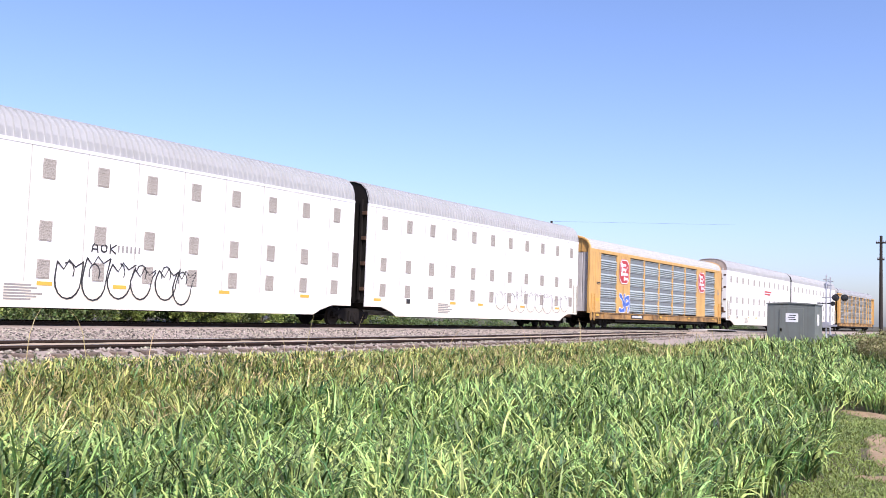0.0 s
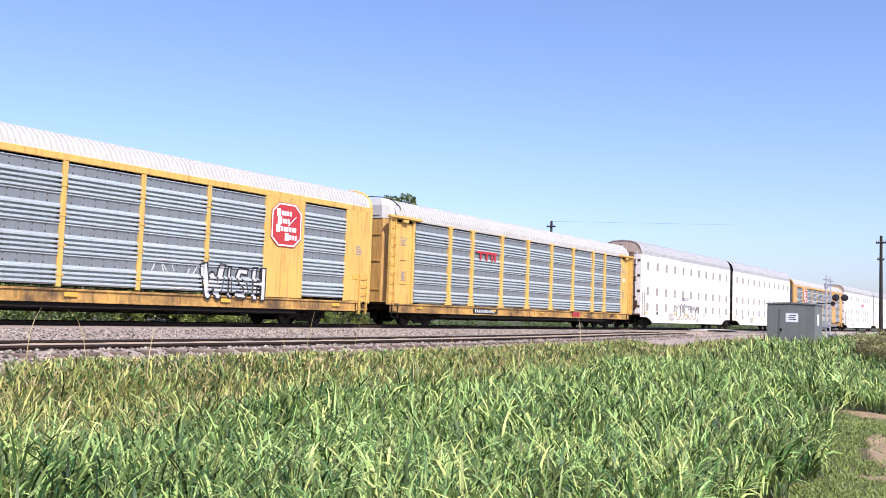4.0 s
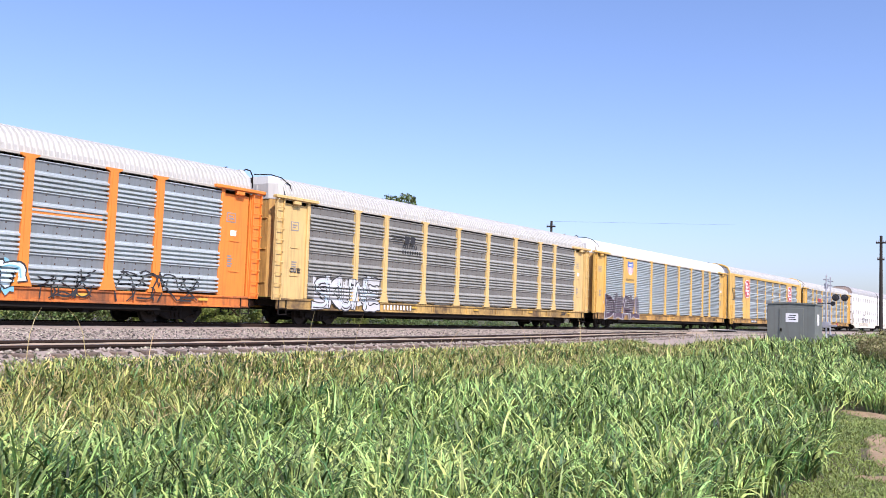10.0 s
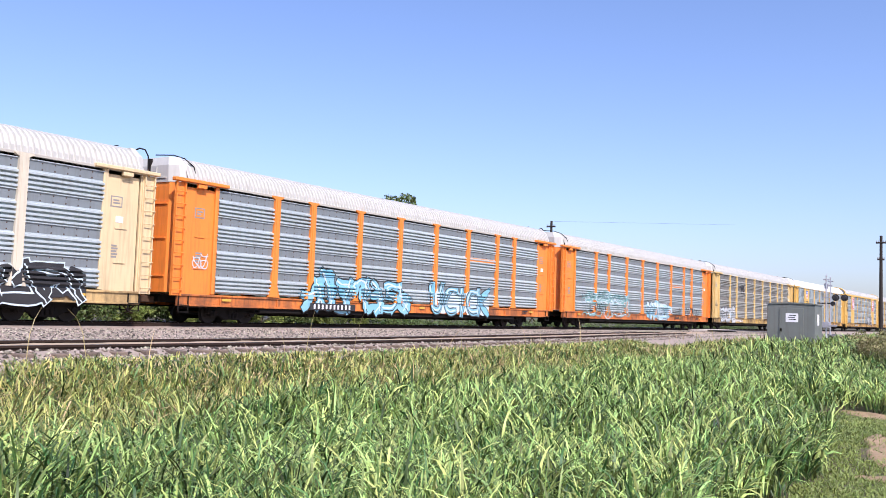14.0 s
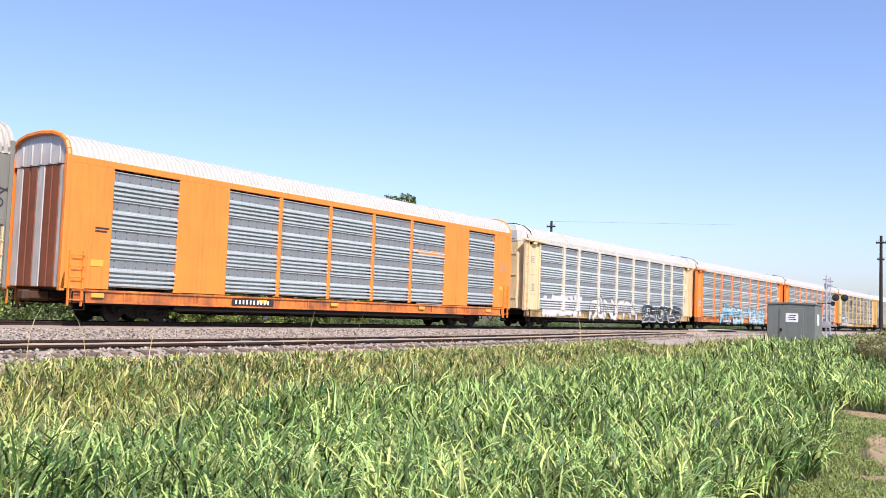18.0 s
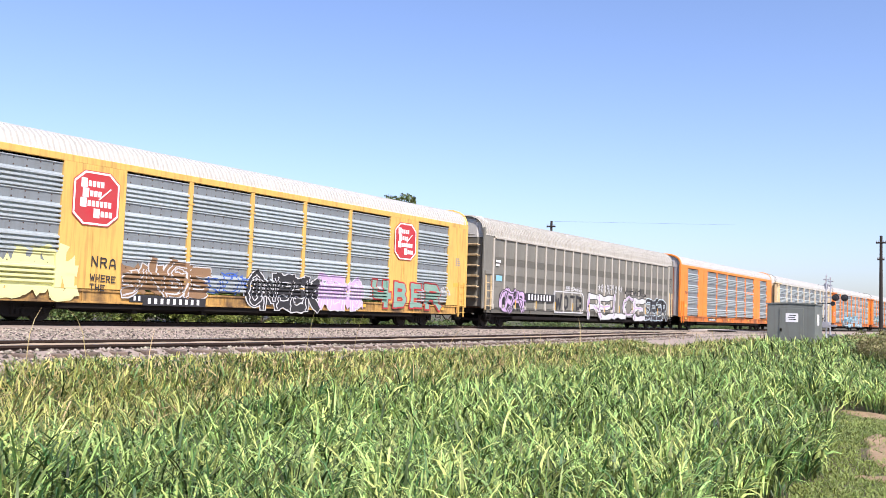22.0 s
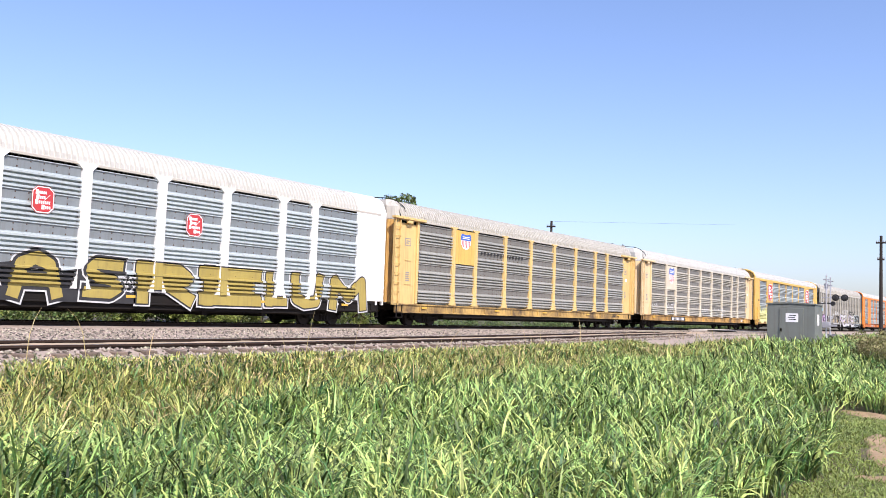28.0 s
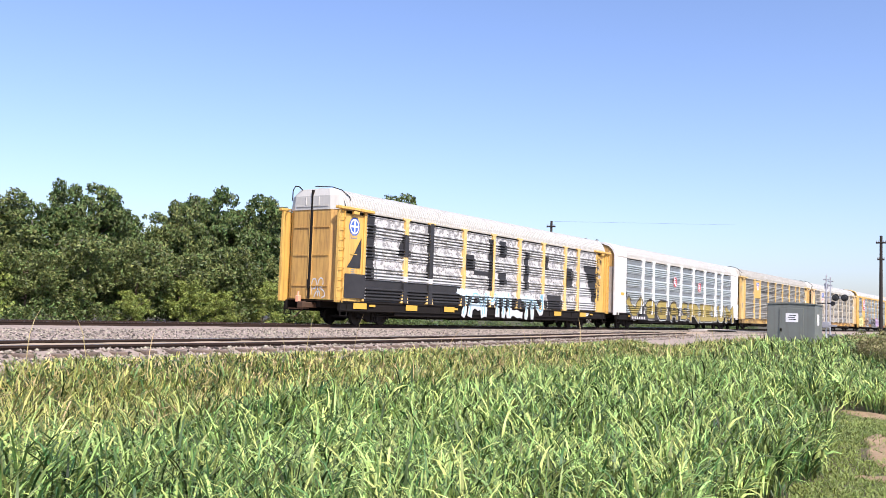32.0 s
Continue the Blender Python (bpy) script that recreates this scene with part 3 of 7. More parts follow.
def make_tree(seed, height, spread, leaf_mat, label, category="tree", per=600, size=0.135, low=0.08):
    rng = np.random.default_rng(seed)
    thing = empty("tree" if category == "tree" else "shrub", Matrix.Identity(4), label, category)
    bm = bmesh.new()
    top = height * 0.8
    lean = rng.normal(0, 0.03 * height, 2)
    add_cyl(bm, (0, 0, -0.3), (lean[0] * 0.4, lean[1] * 0.4, top * 0.45), 0.022 * height, 0.014 * height, 8)
    add_cyl(bm, (lean[0] * 0.4, lean[1] * 0.4, top * 0.45 - 0.02), (lean[0], lean[1], top), 0.014 * height, 0.004 * height, 7)
    centres, radii = [], []
    limbs = 15 if category == "tree" else 7
    for i in range(limbs):
        h = height * (low + 0.6 * (i + rng.random()) / limbs)
        a = i * 2.4 + rng.random()
        reach = spread * (0.55 + 0.45 * rng.random()) * (1.0 - 0.45 * abs(h / height - 0.45))
        base = Vector((lean[0] * h / top, lean[1] * h / top, h))
        tip = base + Vector((math.cos(a) * reach, math.sin(a) * reach, reach * (0.35 + 0.4 * rng.random())))
        add_cyl(bm, base, tip, 0.008 * height, 0.002 * height, 5)
        for q in range(7):
            u = 0.35 + 0.75 * q / 6
            p = base.lerp(tip, u) + Vector(rng.normal(0, 0.17 * spread, 3))
            centres.append(p)
            radii.append(spread * (0.10 + 0.17 * rng.random()))
    for i in range(34):
        z = height * (0.45 + 0.51 * i / 34)
        r = spread * 0.8 * math.sqrt(max(0.05, 1 - ((z / height - 0.5) / 0.52) ** 4)) * math.sqrt(rng.random())
        a = rng.random() * 7
        centres.append((lean[0] + r * math.cos(a), lean[1] + r * math.sin(a), z))
        radii.append(spread * (0.09 + 0.14 * rng.random()))
    part("trunk", bm, bark, thing)
    v, f = leaf_cloud(centres, radii, per, size, rng)
    part("crown", raw_mesh("crown", v, f, leaf_mat), leaf_mat, thing)
    return thing


def build_trees():
    kinds = [make_tree(21, 9.5, 3.2, leaf_dark, "broad leafy tree with a dark green crown behind the tracks"),
             make_tree(22, 8.5, 3.0, leaf_olive, "leafy tree with an olive-green uneven crown behind the tracks"),
             make_tree(23, 9.1, 2.8, leaf_dark, "tall narrow leafy tree in the line behind the tracks"),
             make_tree(24, 3.6, 1.9, leaf_bright, "bright green shrub at the edge of the trees", "shrub", 620, 0.09, 0.03),
             make_tree(25, 4.6, 2.2, leaf_olive, "dense olive-green shrub below the trees", "shrub", 600, 0.095, 0.03)]
    rows = [(1, 25.8, 46.5, 0.80, 0.84), (2, 28.3, 46.8, 0.70, 0.78), (0, 31.0, 46.5, 0.62, 0.86), (2, 32.5, 47.0, 0.80, 0.93), (1, 35.2, 48.5, 0.50, 0.80), (1, 38.0, 46.5, 0.62, 0.93), (2, 40.2, 47.0, 0.80, 0.95),
            (0, 42.6, 46.5, 0.80, 0.97), (0, 45.2, 47.5, 0.90, 0.98), (1, 47.6, 46.5, 0.85, 1.0), (0, 50.5, 48.5, 0.90, 0.88), (2, 54.0, 49.0, 0.90, 0.78), (2, 22.5, 47.0, 0.90, 0.85), (1, 19.5, 46.0, 0.90, 0.85),
            (0, 29.5, 50.0, 0.80, 0.72), (1, 33.8, 51.0, 0.80, 0.64), (2, 37.5, 50.5, 0.70, 0.83), (0, 43.5, 50.5, 0.90, 0.92), (1, 46.8, 50.0, 1.0, 0.98), (2, 25.5, 50.0, 0.85, 0.80),
            (3, 22.6, 42.0, 1.0, 1.0), (4, 26.0, 43.0, 0.9, 0.9), (4, 29.2, 42.6, 1.05, 1.05), (4, 32.4, 42.8, 1.1, 1.1), (4, 35.6, 43.0, 1.1, 1.0), (4, 38.6, 42.6, 1.1, 1.1), (3, 41.4, 42.0, 0.8, 0.8), (4, 44.6, 43.2, 1.1, 1.1), (4, 48.0, 43.4, 1.1, 1.1),
            (3, 34.6, 41.4, 0.75, 0.75), (3, 37.0, 41.3, 0.7, 0.6), (3, 46.5, 41.6, 0.6, 0.6), (3, 31.0, 41.2, 0.55, 0.55), (3, 52.0, 43.0, 0.7, 0.7), (3, 57.0, 43.5, 0.55, 0.55), (4, 18.0, 43.0, 1.0, 1.0)]
    rng = random.Random(8)
    used = set()
    for k, x, y, w, s in rows:
        o = kinds[k] if k not in used else copy_thing(kinds[k], Matrix.Identity(4))
        used.add(k)
        o.matrix_basis = pose(x, y, -0.75, 0, 0, rng.uniform(0, 360))
        o.scale = (w, w, s)
    far = copy_thing(kinds[1], pose(86.6, 66.8, -0.75, 0, 0, 40))
    far.scale = (1.7, 1.7, 1.79)
    far["label"] = "tall leafy tree far beyond the tracks"


# ---------------------------------------------------------------- train cars
HALF = 1.58


def sheet_profile(z0, z1, style):
    """Outline of a pressed side sheet, bottom to top: bands of louvre-like ridges with deep grooves, and flat strips between the bands."""
    prof = [(0.0, z0)]
    rows = 4
    h = (z1 - z0) / rows
    ridges, band = (4, 0.62 * h) if style == "banded" else (7, 0.93 * h)
    p = band / ridges
    for r in range(rows):
        a = z0 + r * h
        for k in range(ridges):
            b = a + 0.03 * h + k * p
            prof += [(0.0 if k == 0 else GROOVE, b), (-0.07, b + 0.05 * p), (-0.085, b + 0.14 * p), (-0.085, b + 0.50 * p), (-0.05, b + 0.62 * p), (0.0 if k == ridges - 1 else GROOVE, b + 0.68 * p)]
        prof += [(0.0, a + 0.03 * h + band), (-0.012, a + 0.95 * h), (-0.05, a + 0.965 * h), (-0.05, a + 0.985 * h)]
    prof.append((0.0, z1))
    return prof


GROOVE = 0.07


def corrugated(w, z0, z1, style):
    """A pressed steel side sheet with rows of rivets on its flat strips."""
    def make(bm):
        prof = sheet_profile(z0, z1, style)
        left = [bm.verts.new((0, y, z)) for y, z in prof]
        right = [bm.verts.new((w, y, z)) for y, z in prof]
        for i in range(len(prof) - 1):
            q = bm.faces.new((left[i], right[i], right[i + 1], left[i + 1]))
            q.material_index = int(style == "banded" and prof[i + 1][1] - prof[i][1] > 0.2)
        h = (z1 - z0) / 4
        if style == "banded" and z1 - z0 > 3:
            for r in range(4):
                for u in (0.70, 0.90):
                    for k in range(int(w / 0.42)):
                        x, z = 0.2 + 0.42 * k, z0 + (r + u) * h
                        v = [bm.verts.new(c) for c in ((x - 0.022, -0.008, z - 0.022), (x + 0.022, -0.008, z - 0.022), (x + 0.022, -0.008, z + 0.022), (x - 0.022, -0.008, z + 0.022), (x, -0.03, z))]
                        for i in range(4):
                            bm.faces.new((v[i], v[(i + 1) % 4], v[4])).material_index = 2
    return make


def flared_post(z0, z1, w, flare, cap):
    def make(bm):
        add_prism(bm, [(-flare, z0), (flare, z0), (w / 2, z0 + 0.45), (w / 2, z1 - cap), (flare * 1.0, z1 - 0.04), (flare * 1.0, z1), (-flare * 1.0, z1), (-flare * 1.0, z1 - 0.04), (-w / 2, z1 - cap), (-w / 2, z0 + 0.45)], -0.07, 0.06)
        add_prism(bm, [(-w * 0.2, z0 + 0.45), (w * 0.2, z0 + 0.45), (w * 0.2, z1 - cap), (-w * 0.2, z1 - cap)], -0.085, -0.07)
    return make


def roof_mesh(L, section, pitch, rib):
    """An arched sheet roof with pressed ribs across it."""
    def make(bm):
        xs = []
        n = int(L / pitch)
        for i in range(n):
            a = i * L / n
            q = L / n
            xs += [(a, 0), (a + 0.3 * q, 0), (a + 0.42 * q, 1), (a + 0.88 * q, 1)]
        xs.append((L, 0))
        pts = [(y, z) for y, z in section] + [(-y, z) for y, z in section[-2::-1]]
        rings = []
        for x, up in xs:
            ring = []
            for k, (y, z) in enumerate(pts):
                fade = 0.25 if k in (0, len(pts) - 1) else 1.0
                d = Vector((0, y, z - 4.2)).normalized() * rib * (up - 0.5) * fade
                ring.append(bm.verts.new((x, y + d.y, z + d.z)))
            rings.append(ring)
        for r, q in zip(rings, rings[1:]):
            for k in range(len(pts) - 1):
                bm.faces.new((r[k], q[k], q[k + 1], r[k + 1]))
    return make


def ladder(bm, w, z0, z1, step):
    for x in (0.02, w - 0.02):
        add_box(bm, (x - 0.02, -0.05, z0), (x + 0.02, 0.03, z1))
    z = z0 + 0.2
    while z < z1 - 0.1:
        add_cyl(bm, (0.0, -0.09, z), (w, -0.09, z), 0.016, sides=6)
        for x in (0.03, w - 0.03):
            add_box(bm, (x - 0.012, -0.09, z - 0.015), (x + 0.012, -0.04, z + 0.015))
        z += step


def truck(parent, x):
    """A two-axle truck with its side frames and wheelsets."""
    t = part("truck", shared("bolster", black_steel, lambda bm: (add_box(bm, (-0.2, -1.15, 0.36), (0.2, 1.15, 0.62), 0.03), add_cyl(bm, (0, 0, 0.6), (0, 0, 0.78), 0.28, sides=14))), black_steel, parent, "black steel truck", (x, 0, 0))
    def frame_side(bm):
        add_prism(bm, [(-1.15, 0.36), (-1.15, 0.56), (-0.75, 0.60), (-0.45, 0.72), (0.45, 0.72), (0.75, 0.60), (1.15, 0.56), (1.15, 0.36), (0.62, 0.30), (0.35, 0.14), (-0.35, 0.14), (-0.62, 0.30)], -0.09, 0.09)
        for x in (-0.89, 0.89):
            add_box(bm, (x - 0.16, -0.13, 0.26), (x + 0.16, 0.1, 0.46), 0.02)
            add_cyl(bm, (x, -0.2, 0.36), (x, -0.1, 0.36), 0.1, sides=10)
        for x in (-0.17, 0.0, 0.17):
            add_cyl(bm, (x, -0.11, 0.2), (x, -0.11, 0.52), 0.06, sides=8)
    for y, turn in ((-1.0, 0), (1.0, 180)):
        part("side_frame", shared("side_frame", black_steel, frame_side), black_steel, t, at=pose(0, y, 0, 0, 0, turn))
    def axle(bm):
        add_cyl(bm, (0, -1.0, 0), (0, 1.0, 0), 0.075, sides=10)
        for y in (-1, 1):
            add_cyl(bm, (0, y * 0.68, 0), (0, y * 0.70, 0), 0.385, sides=28)
            add_cyl(bm, (0, y * 0.70, 0), (0, y * 0.82, 0), 0.36, sides=28)
            add_cyl(bm, (0, y * 0.81, 0), (0, y * 0.87, 0), 0.12, sides=12)
            for a in range(3):
                c, s = math.cos(a * 2.094), math.sin(a * 2.094)
                add_box(bm, (0.2 * c - 0.03, y * 0.84 - 0.012, 0.2 * s - 0.03), (0.2 * c + 0.03, y * 0.84 + 0.012, 0.2 * s + 0.03))
    for dx in (-0.89, 0.89):
        WHEELS.append(part("wheelset", shared("wheelset", wheel_steel, axle), wheel_steel, t, "dull steel wheelset", (dx, 0, 0.36)))
    return t


WHEELS = []


def coupler(parent, x, way):
    def make(bm):
        add_box(bm, (-0.25, -0.12, 0.68), (0.5, 0.12, 0.92), 0.03)
        add_box(bm, (0.45, -0.2, 0.64), (0.72, 0.16, 0.95), 0.05)
        add_cyl(bm, (0.3, -0.25, 0.62), (0.55, -0.35, 0.34), 0.03, sides=7)
        add_cyl(bm, (0.55, -0.35, 0.34), (0.72, -0.3, 0.3), 0.03, sides=7)
        add_box(bm, (-0.02, -1.35, 0.62), (0.03, -0.15, 0.66))
    part("coupler", shared("coupler", rust_steel, make), rust_steel, parent, "rusty coupler with an air hose", pose(x, 0, 0, 0, 0, 0 if way > 0 else 180))


def underframe(parent, L, trucks, sill_mat, z_top=1.02, z_low=0.6):
    def sill(bm):
        add_box(bm, (0.35, -HALF + 0.02, z_low), (L - 0.35, -HALF + 0.14, z_top), 0.015)
        add_box(bm, (0.35, -HALF - 0.03, z_low), (L - 0.35, -HALF + 0.02, z_low + 0.06), 0.01)
        add_box(bm, (0.35, -HALF - 0.03, z_top - 0.07), (L - 0.35, -HALF + 0.02, z_top), 0.01)
        x = 2.2
        while x < L - 2:
            add_box(bm, (x, -HALF - 0.03, z_low + 0.06), (x + 0.03, -HALF + 0.02, z_top - 0.07))
            x += 2.88
    me = shared(("side_sill", L, z_top, z_low), sill_mat, sill)
    part("side_sill", me, sill_mat, parent)
    part("side_sill", me, sill_mat, parent, at=pose(L, 0, 0, 0, 0, 180))
    def middle(bm):
        a, b = trucks[0] + 1.6, trucks[1] - 1.6
        add_prism(bm, [(0.5, 0.72), (0.5, 0.98), (L - 0.5, 0.98), (L - 0.5, 0.72), (b, 0.66), (b - 1.2, 0.30), (a + 1.2, 0.30), (a, 0.66)], -0.38, 0.38)
        x = a + 1.5
        while x < b - 1:
            add_box(bm, (x, -HALF + 0.15, 0.58), (x + 0.08, HALF - 0.15, 0.95))
            x += 2.9
        add_cyl(bm, (L * 0.46, -0.75, 0.5), (L * 0.46 + 1.0, -0.75, 0.5), 0.16, sides=12)
        add_box(bm, (L * 0.55, -1.0, 0.34), (L * 0.55 + 0.5, -0.6, 0.7), 0.03)
        add_cyl(bm, (trucks[0], -1.2, 0.42), (trucks[1], -1.2, 0.42), 0.025, sides=6)
        # plain black strips below both sills, added to darken the space under the car
        for side in (-1, 1):
            add_box(bm, (a - 0.6, side * (HALF - 0.12) - 0.05, 0.44), (b + 0.6, side * (HALF - 0.12) + 0.05, 0.60))
            add_box(bm, (0.5, side * (HALF - 0.16) - 0.04, 0.55), (L - 0.5, side * (HALF - 0.16) + 0.04, 0.605))
        for x in (a + 2.2, a + 5.1, b - 5.1, b - 2.2):
            add_box(bm, (x, -HALF + 0.2, 0.30), (x + 0.22, -0.4, 0.60), 0.02)
    part("underframe", shared(("underframe", L, trucks), black_steel, middle), black_steel, parent, "black underframe with brake gear")
    part("deck", shared(("deck", L), rust_steel, lambda bm: add_box(bm, (0.35, -HALF + 0.14, 0.985), (L - 0.35, HALF - 0.14, 1.045))), rust_steel, parent)
    for x in trucks:
        truck(parent, x)
    coupler(parent, 0.35, -1)
    coupler(parent, L - 0.35, 1)
    def step(bm):
        for x in (0.0, 0.42):
            add_box(bm, (x, -0.03, 0.38), (x + 0.03, 0.01, 0.95))
        for z in (0.38, 0.62):
            add_box(bm, (0, -0.05, z), (0.45, 0.03, z + 0.03))
    for m in (pose(0.35, -HALF, 0), pose(L - 0.8, -HALF, 0), pose(0.8, HALF, 0, 0, 0, 180), pose(L - 0.35, HALF, 0, 0, 0, 180)):
        part("corner_step", shared("corner_step", black_steel, step), black_steel, parent, at=m)


def bars(parent, name, x, z, w, h, rows, mat, label="", y=-HALF - 0.06, cols=1):
    """Lettering too small to read, as plain bars, a part each."""
    rng = random.Random(int(x * 100 + z * 10))
    for r in range(rows):
        for c in range(cols):
            ww = round(w / cols * ((0.42 if cols > 4 else 0.82) if cols > 1 else rng.choice((0.7, 0.85, 1.0))), 4)
            zz = z - h * (r + 0.5) / rows
            hh = round(0.62 * h / rows if rows > 1 else h, 4)
            me = shared((name, ww, hh), mat, lambda bm: add_box(bm, (0, 0, -hh / 2), (ww, 0.005, hh / 2)))
            part(name, me, mat, parent, label, (x + c * w / cols, y, zz))


def plate(parent, name, x0, x1, z0, z1, mat, label="", y=-HALF - 0.058, t=0.012):
    bm = bmesh.new()
    add_box(bm, (x0, y, z0), (x1, y + t, z1), 0.003)
    return part(name, bm, mat, parent, label)


def octagon(parent, x, z, w, h):
    """A red eight-sided badge with a white rim and white strokes."""
    def ring(k):
        return [(x + sx * w * k * 0.5 * a, z + sz * h * k * 0.5 * b) for sx, sz, a, b in ((-1, -1, 0.55, 1), (1, -1, 0.55, 1), (1, -1, 1, 0.62), (1, 1, 1, 0.62), (1, 1, 0.55, 1), (-1, 1, 0.55, 1), (-1, 1, 1, 0.62), (-1, -1, 1, 0.62))]
    y = -HALF - 0.075
    bm = bmesh.new()
    add_prism(bm, ring(1.0), y, y + 0.004)
    badge = part("badge", bm, ink_red, parent, "red octagonal badge with a white rim")
    bm = bmesh.new()
    a, b = ring(0.97), ring(0.9)
    va, vb = [bm.verts.new((p, y - 0.004, q)) for p, q in a], [bm.verts.new((p, y - 0.004, q)) for p, q in b]
    for i in range(8):
        bm.faces.new((va[i], va[(i + 1) % 8], vb[(i + 1) % 8], vb[i]))
    part("rim", bm, ink_white, badge)
    bm = bmesh.new()
    for r, (u, n) in enumerate(((-0.34, 4), (-0.30, 3), (-0.34, 6), (-0.05, 3))):
        zz = z + h * (0.27 - 0.18 * r)
        add_box(bm, (x + u * w, y - 0.005, zz - 0.085 * h), (x + (u + 0.13) * w, y - 0.001, zz + 0.085 * h))
        for k in range(n):
            p = x + (u + 0.155 + 0.088 * k) * w
            add_box(bm, (p, y - 0.004, zz - 0.06 * h), (p + 0.066 * w, y, zz + 0.045 * h))
    add_cyl(bm, (x + 0.05 * w, y - 0.001, z - 0.02 * h), (x + 0.3 * w, y - 0.001, z + 0.2 * h), 0.012 * w, sides=6)
    part("stroke", bm, ink_white, badge)


def shield(parent, x, z, w, h):
    """A blue-topped striped shield."""
    y = -HALF - 0.085
    out = [(x - 0.5 * w, z + 0.32 * h), (x - 0.42 * w, z + 0.5 * h), (x, z + 0.42 * h), (x + 0.42 * w, z + 0.5 * h), (x + 0.5 * w, z + 0.32 * h), (x + 0.46 * w, z - 0.2 * h), (x + 0.25 * w, z - 0.42 * h), (x, z - 0.5 * h), (x - 0.25 * w, z - 0.42 * h), (x - 0.46 * w, z - 0.2 * h)]
    bm = bmesh.new()
    add_prism(bm, out[::-1], y, y + 0.004)
    s = part("badge", bm, ink_white, parent, "white shield badge with red stripes and a blue top")
    bm = bmesh.new()
    add_prism(bm, [(p, max(q, z + 0.08 * h)) for p, q in out[:5]][::-1] + [(x - 0.49 * w, z + 0.08 * h), (x + 0.49 * w, z + 0.08 * h)], y - 0.004, y)
    part("top", bm, ink_blue, s)
    bm = bmesh.new()
    for i in range(6):
        u = x + (-0.36 + 0.144 * i) * w
        add_box(bm, (u - 0.028 * w, y - 0.004, z - 0.42 * h + 0.55 * abs(u - x) * 0.5), (u + 0.028 * w, y, z + 0.06 * h))
    part("stripe", bm, ink_red, s)
    bm = bmesh.new()
    for zz in (0.2, 0.3):
        add_box(bm, (x - 0.34 * w, y - 0.008, z + zz * h - 0.03 * h), (x + 0.34 * w, y - 0.004, z + zz * h + 0.02 * h))
    part("stroke", bm, ink_white, s)


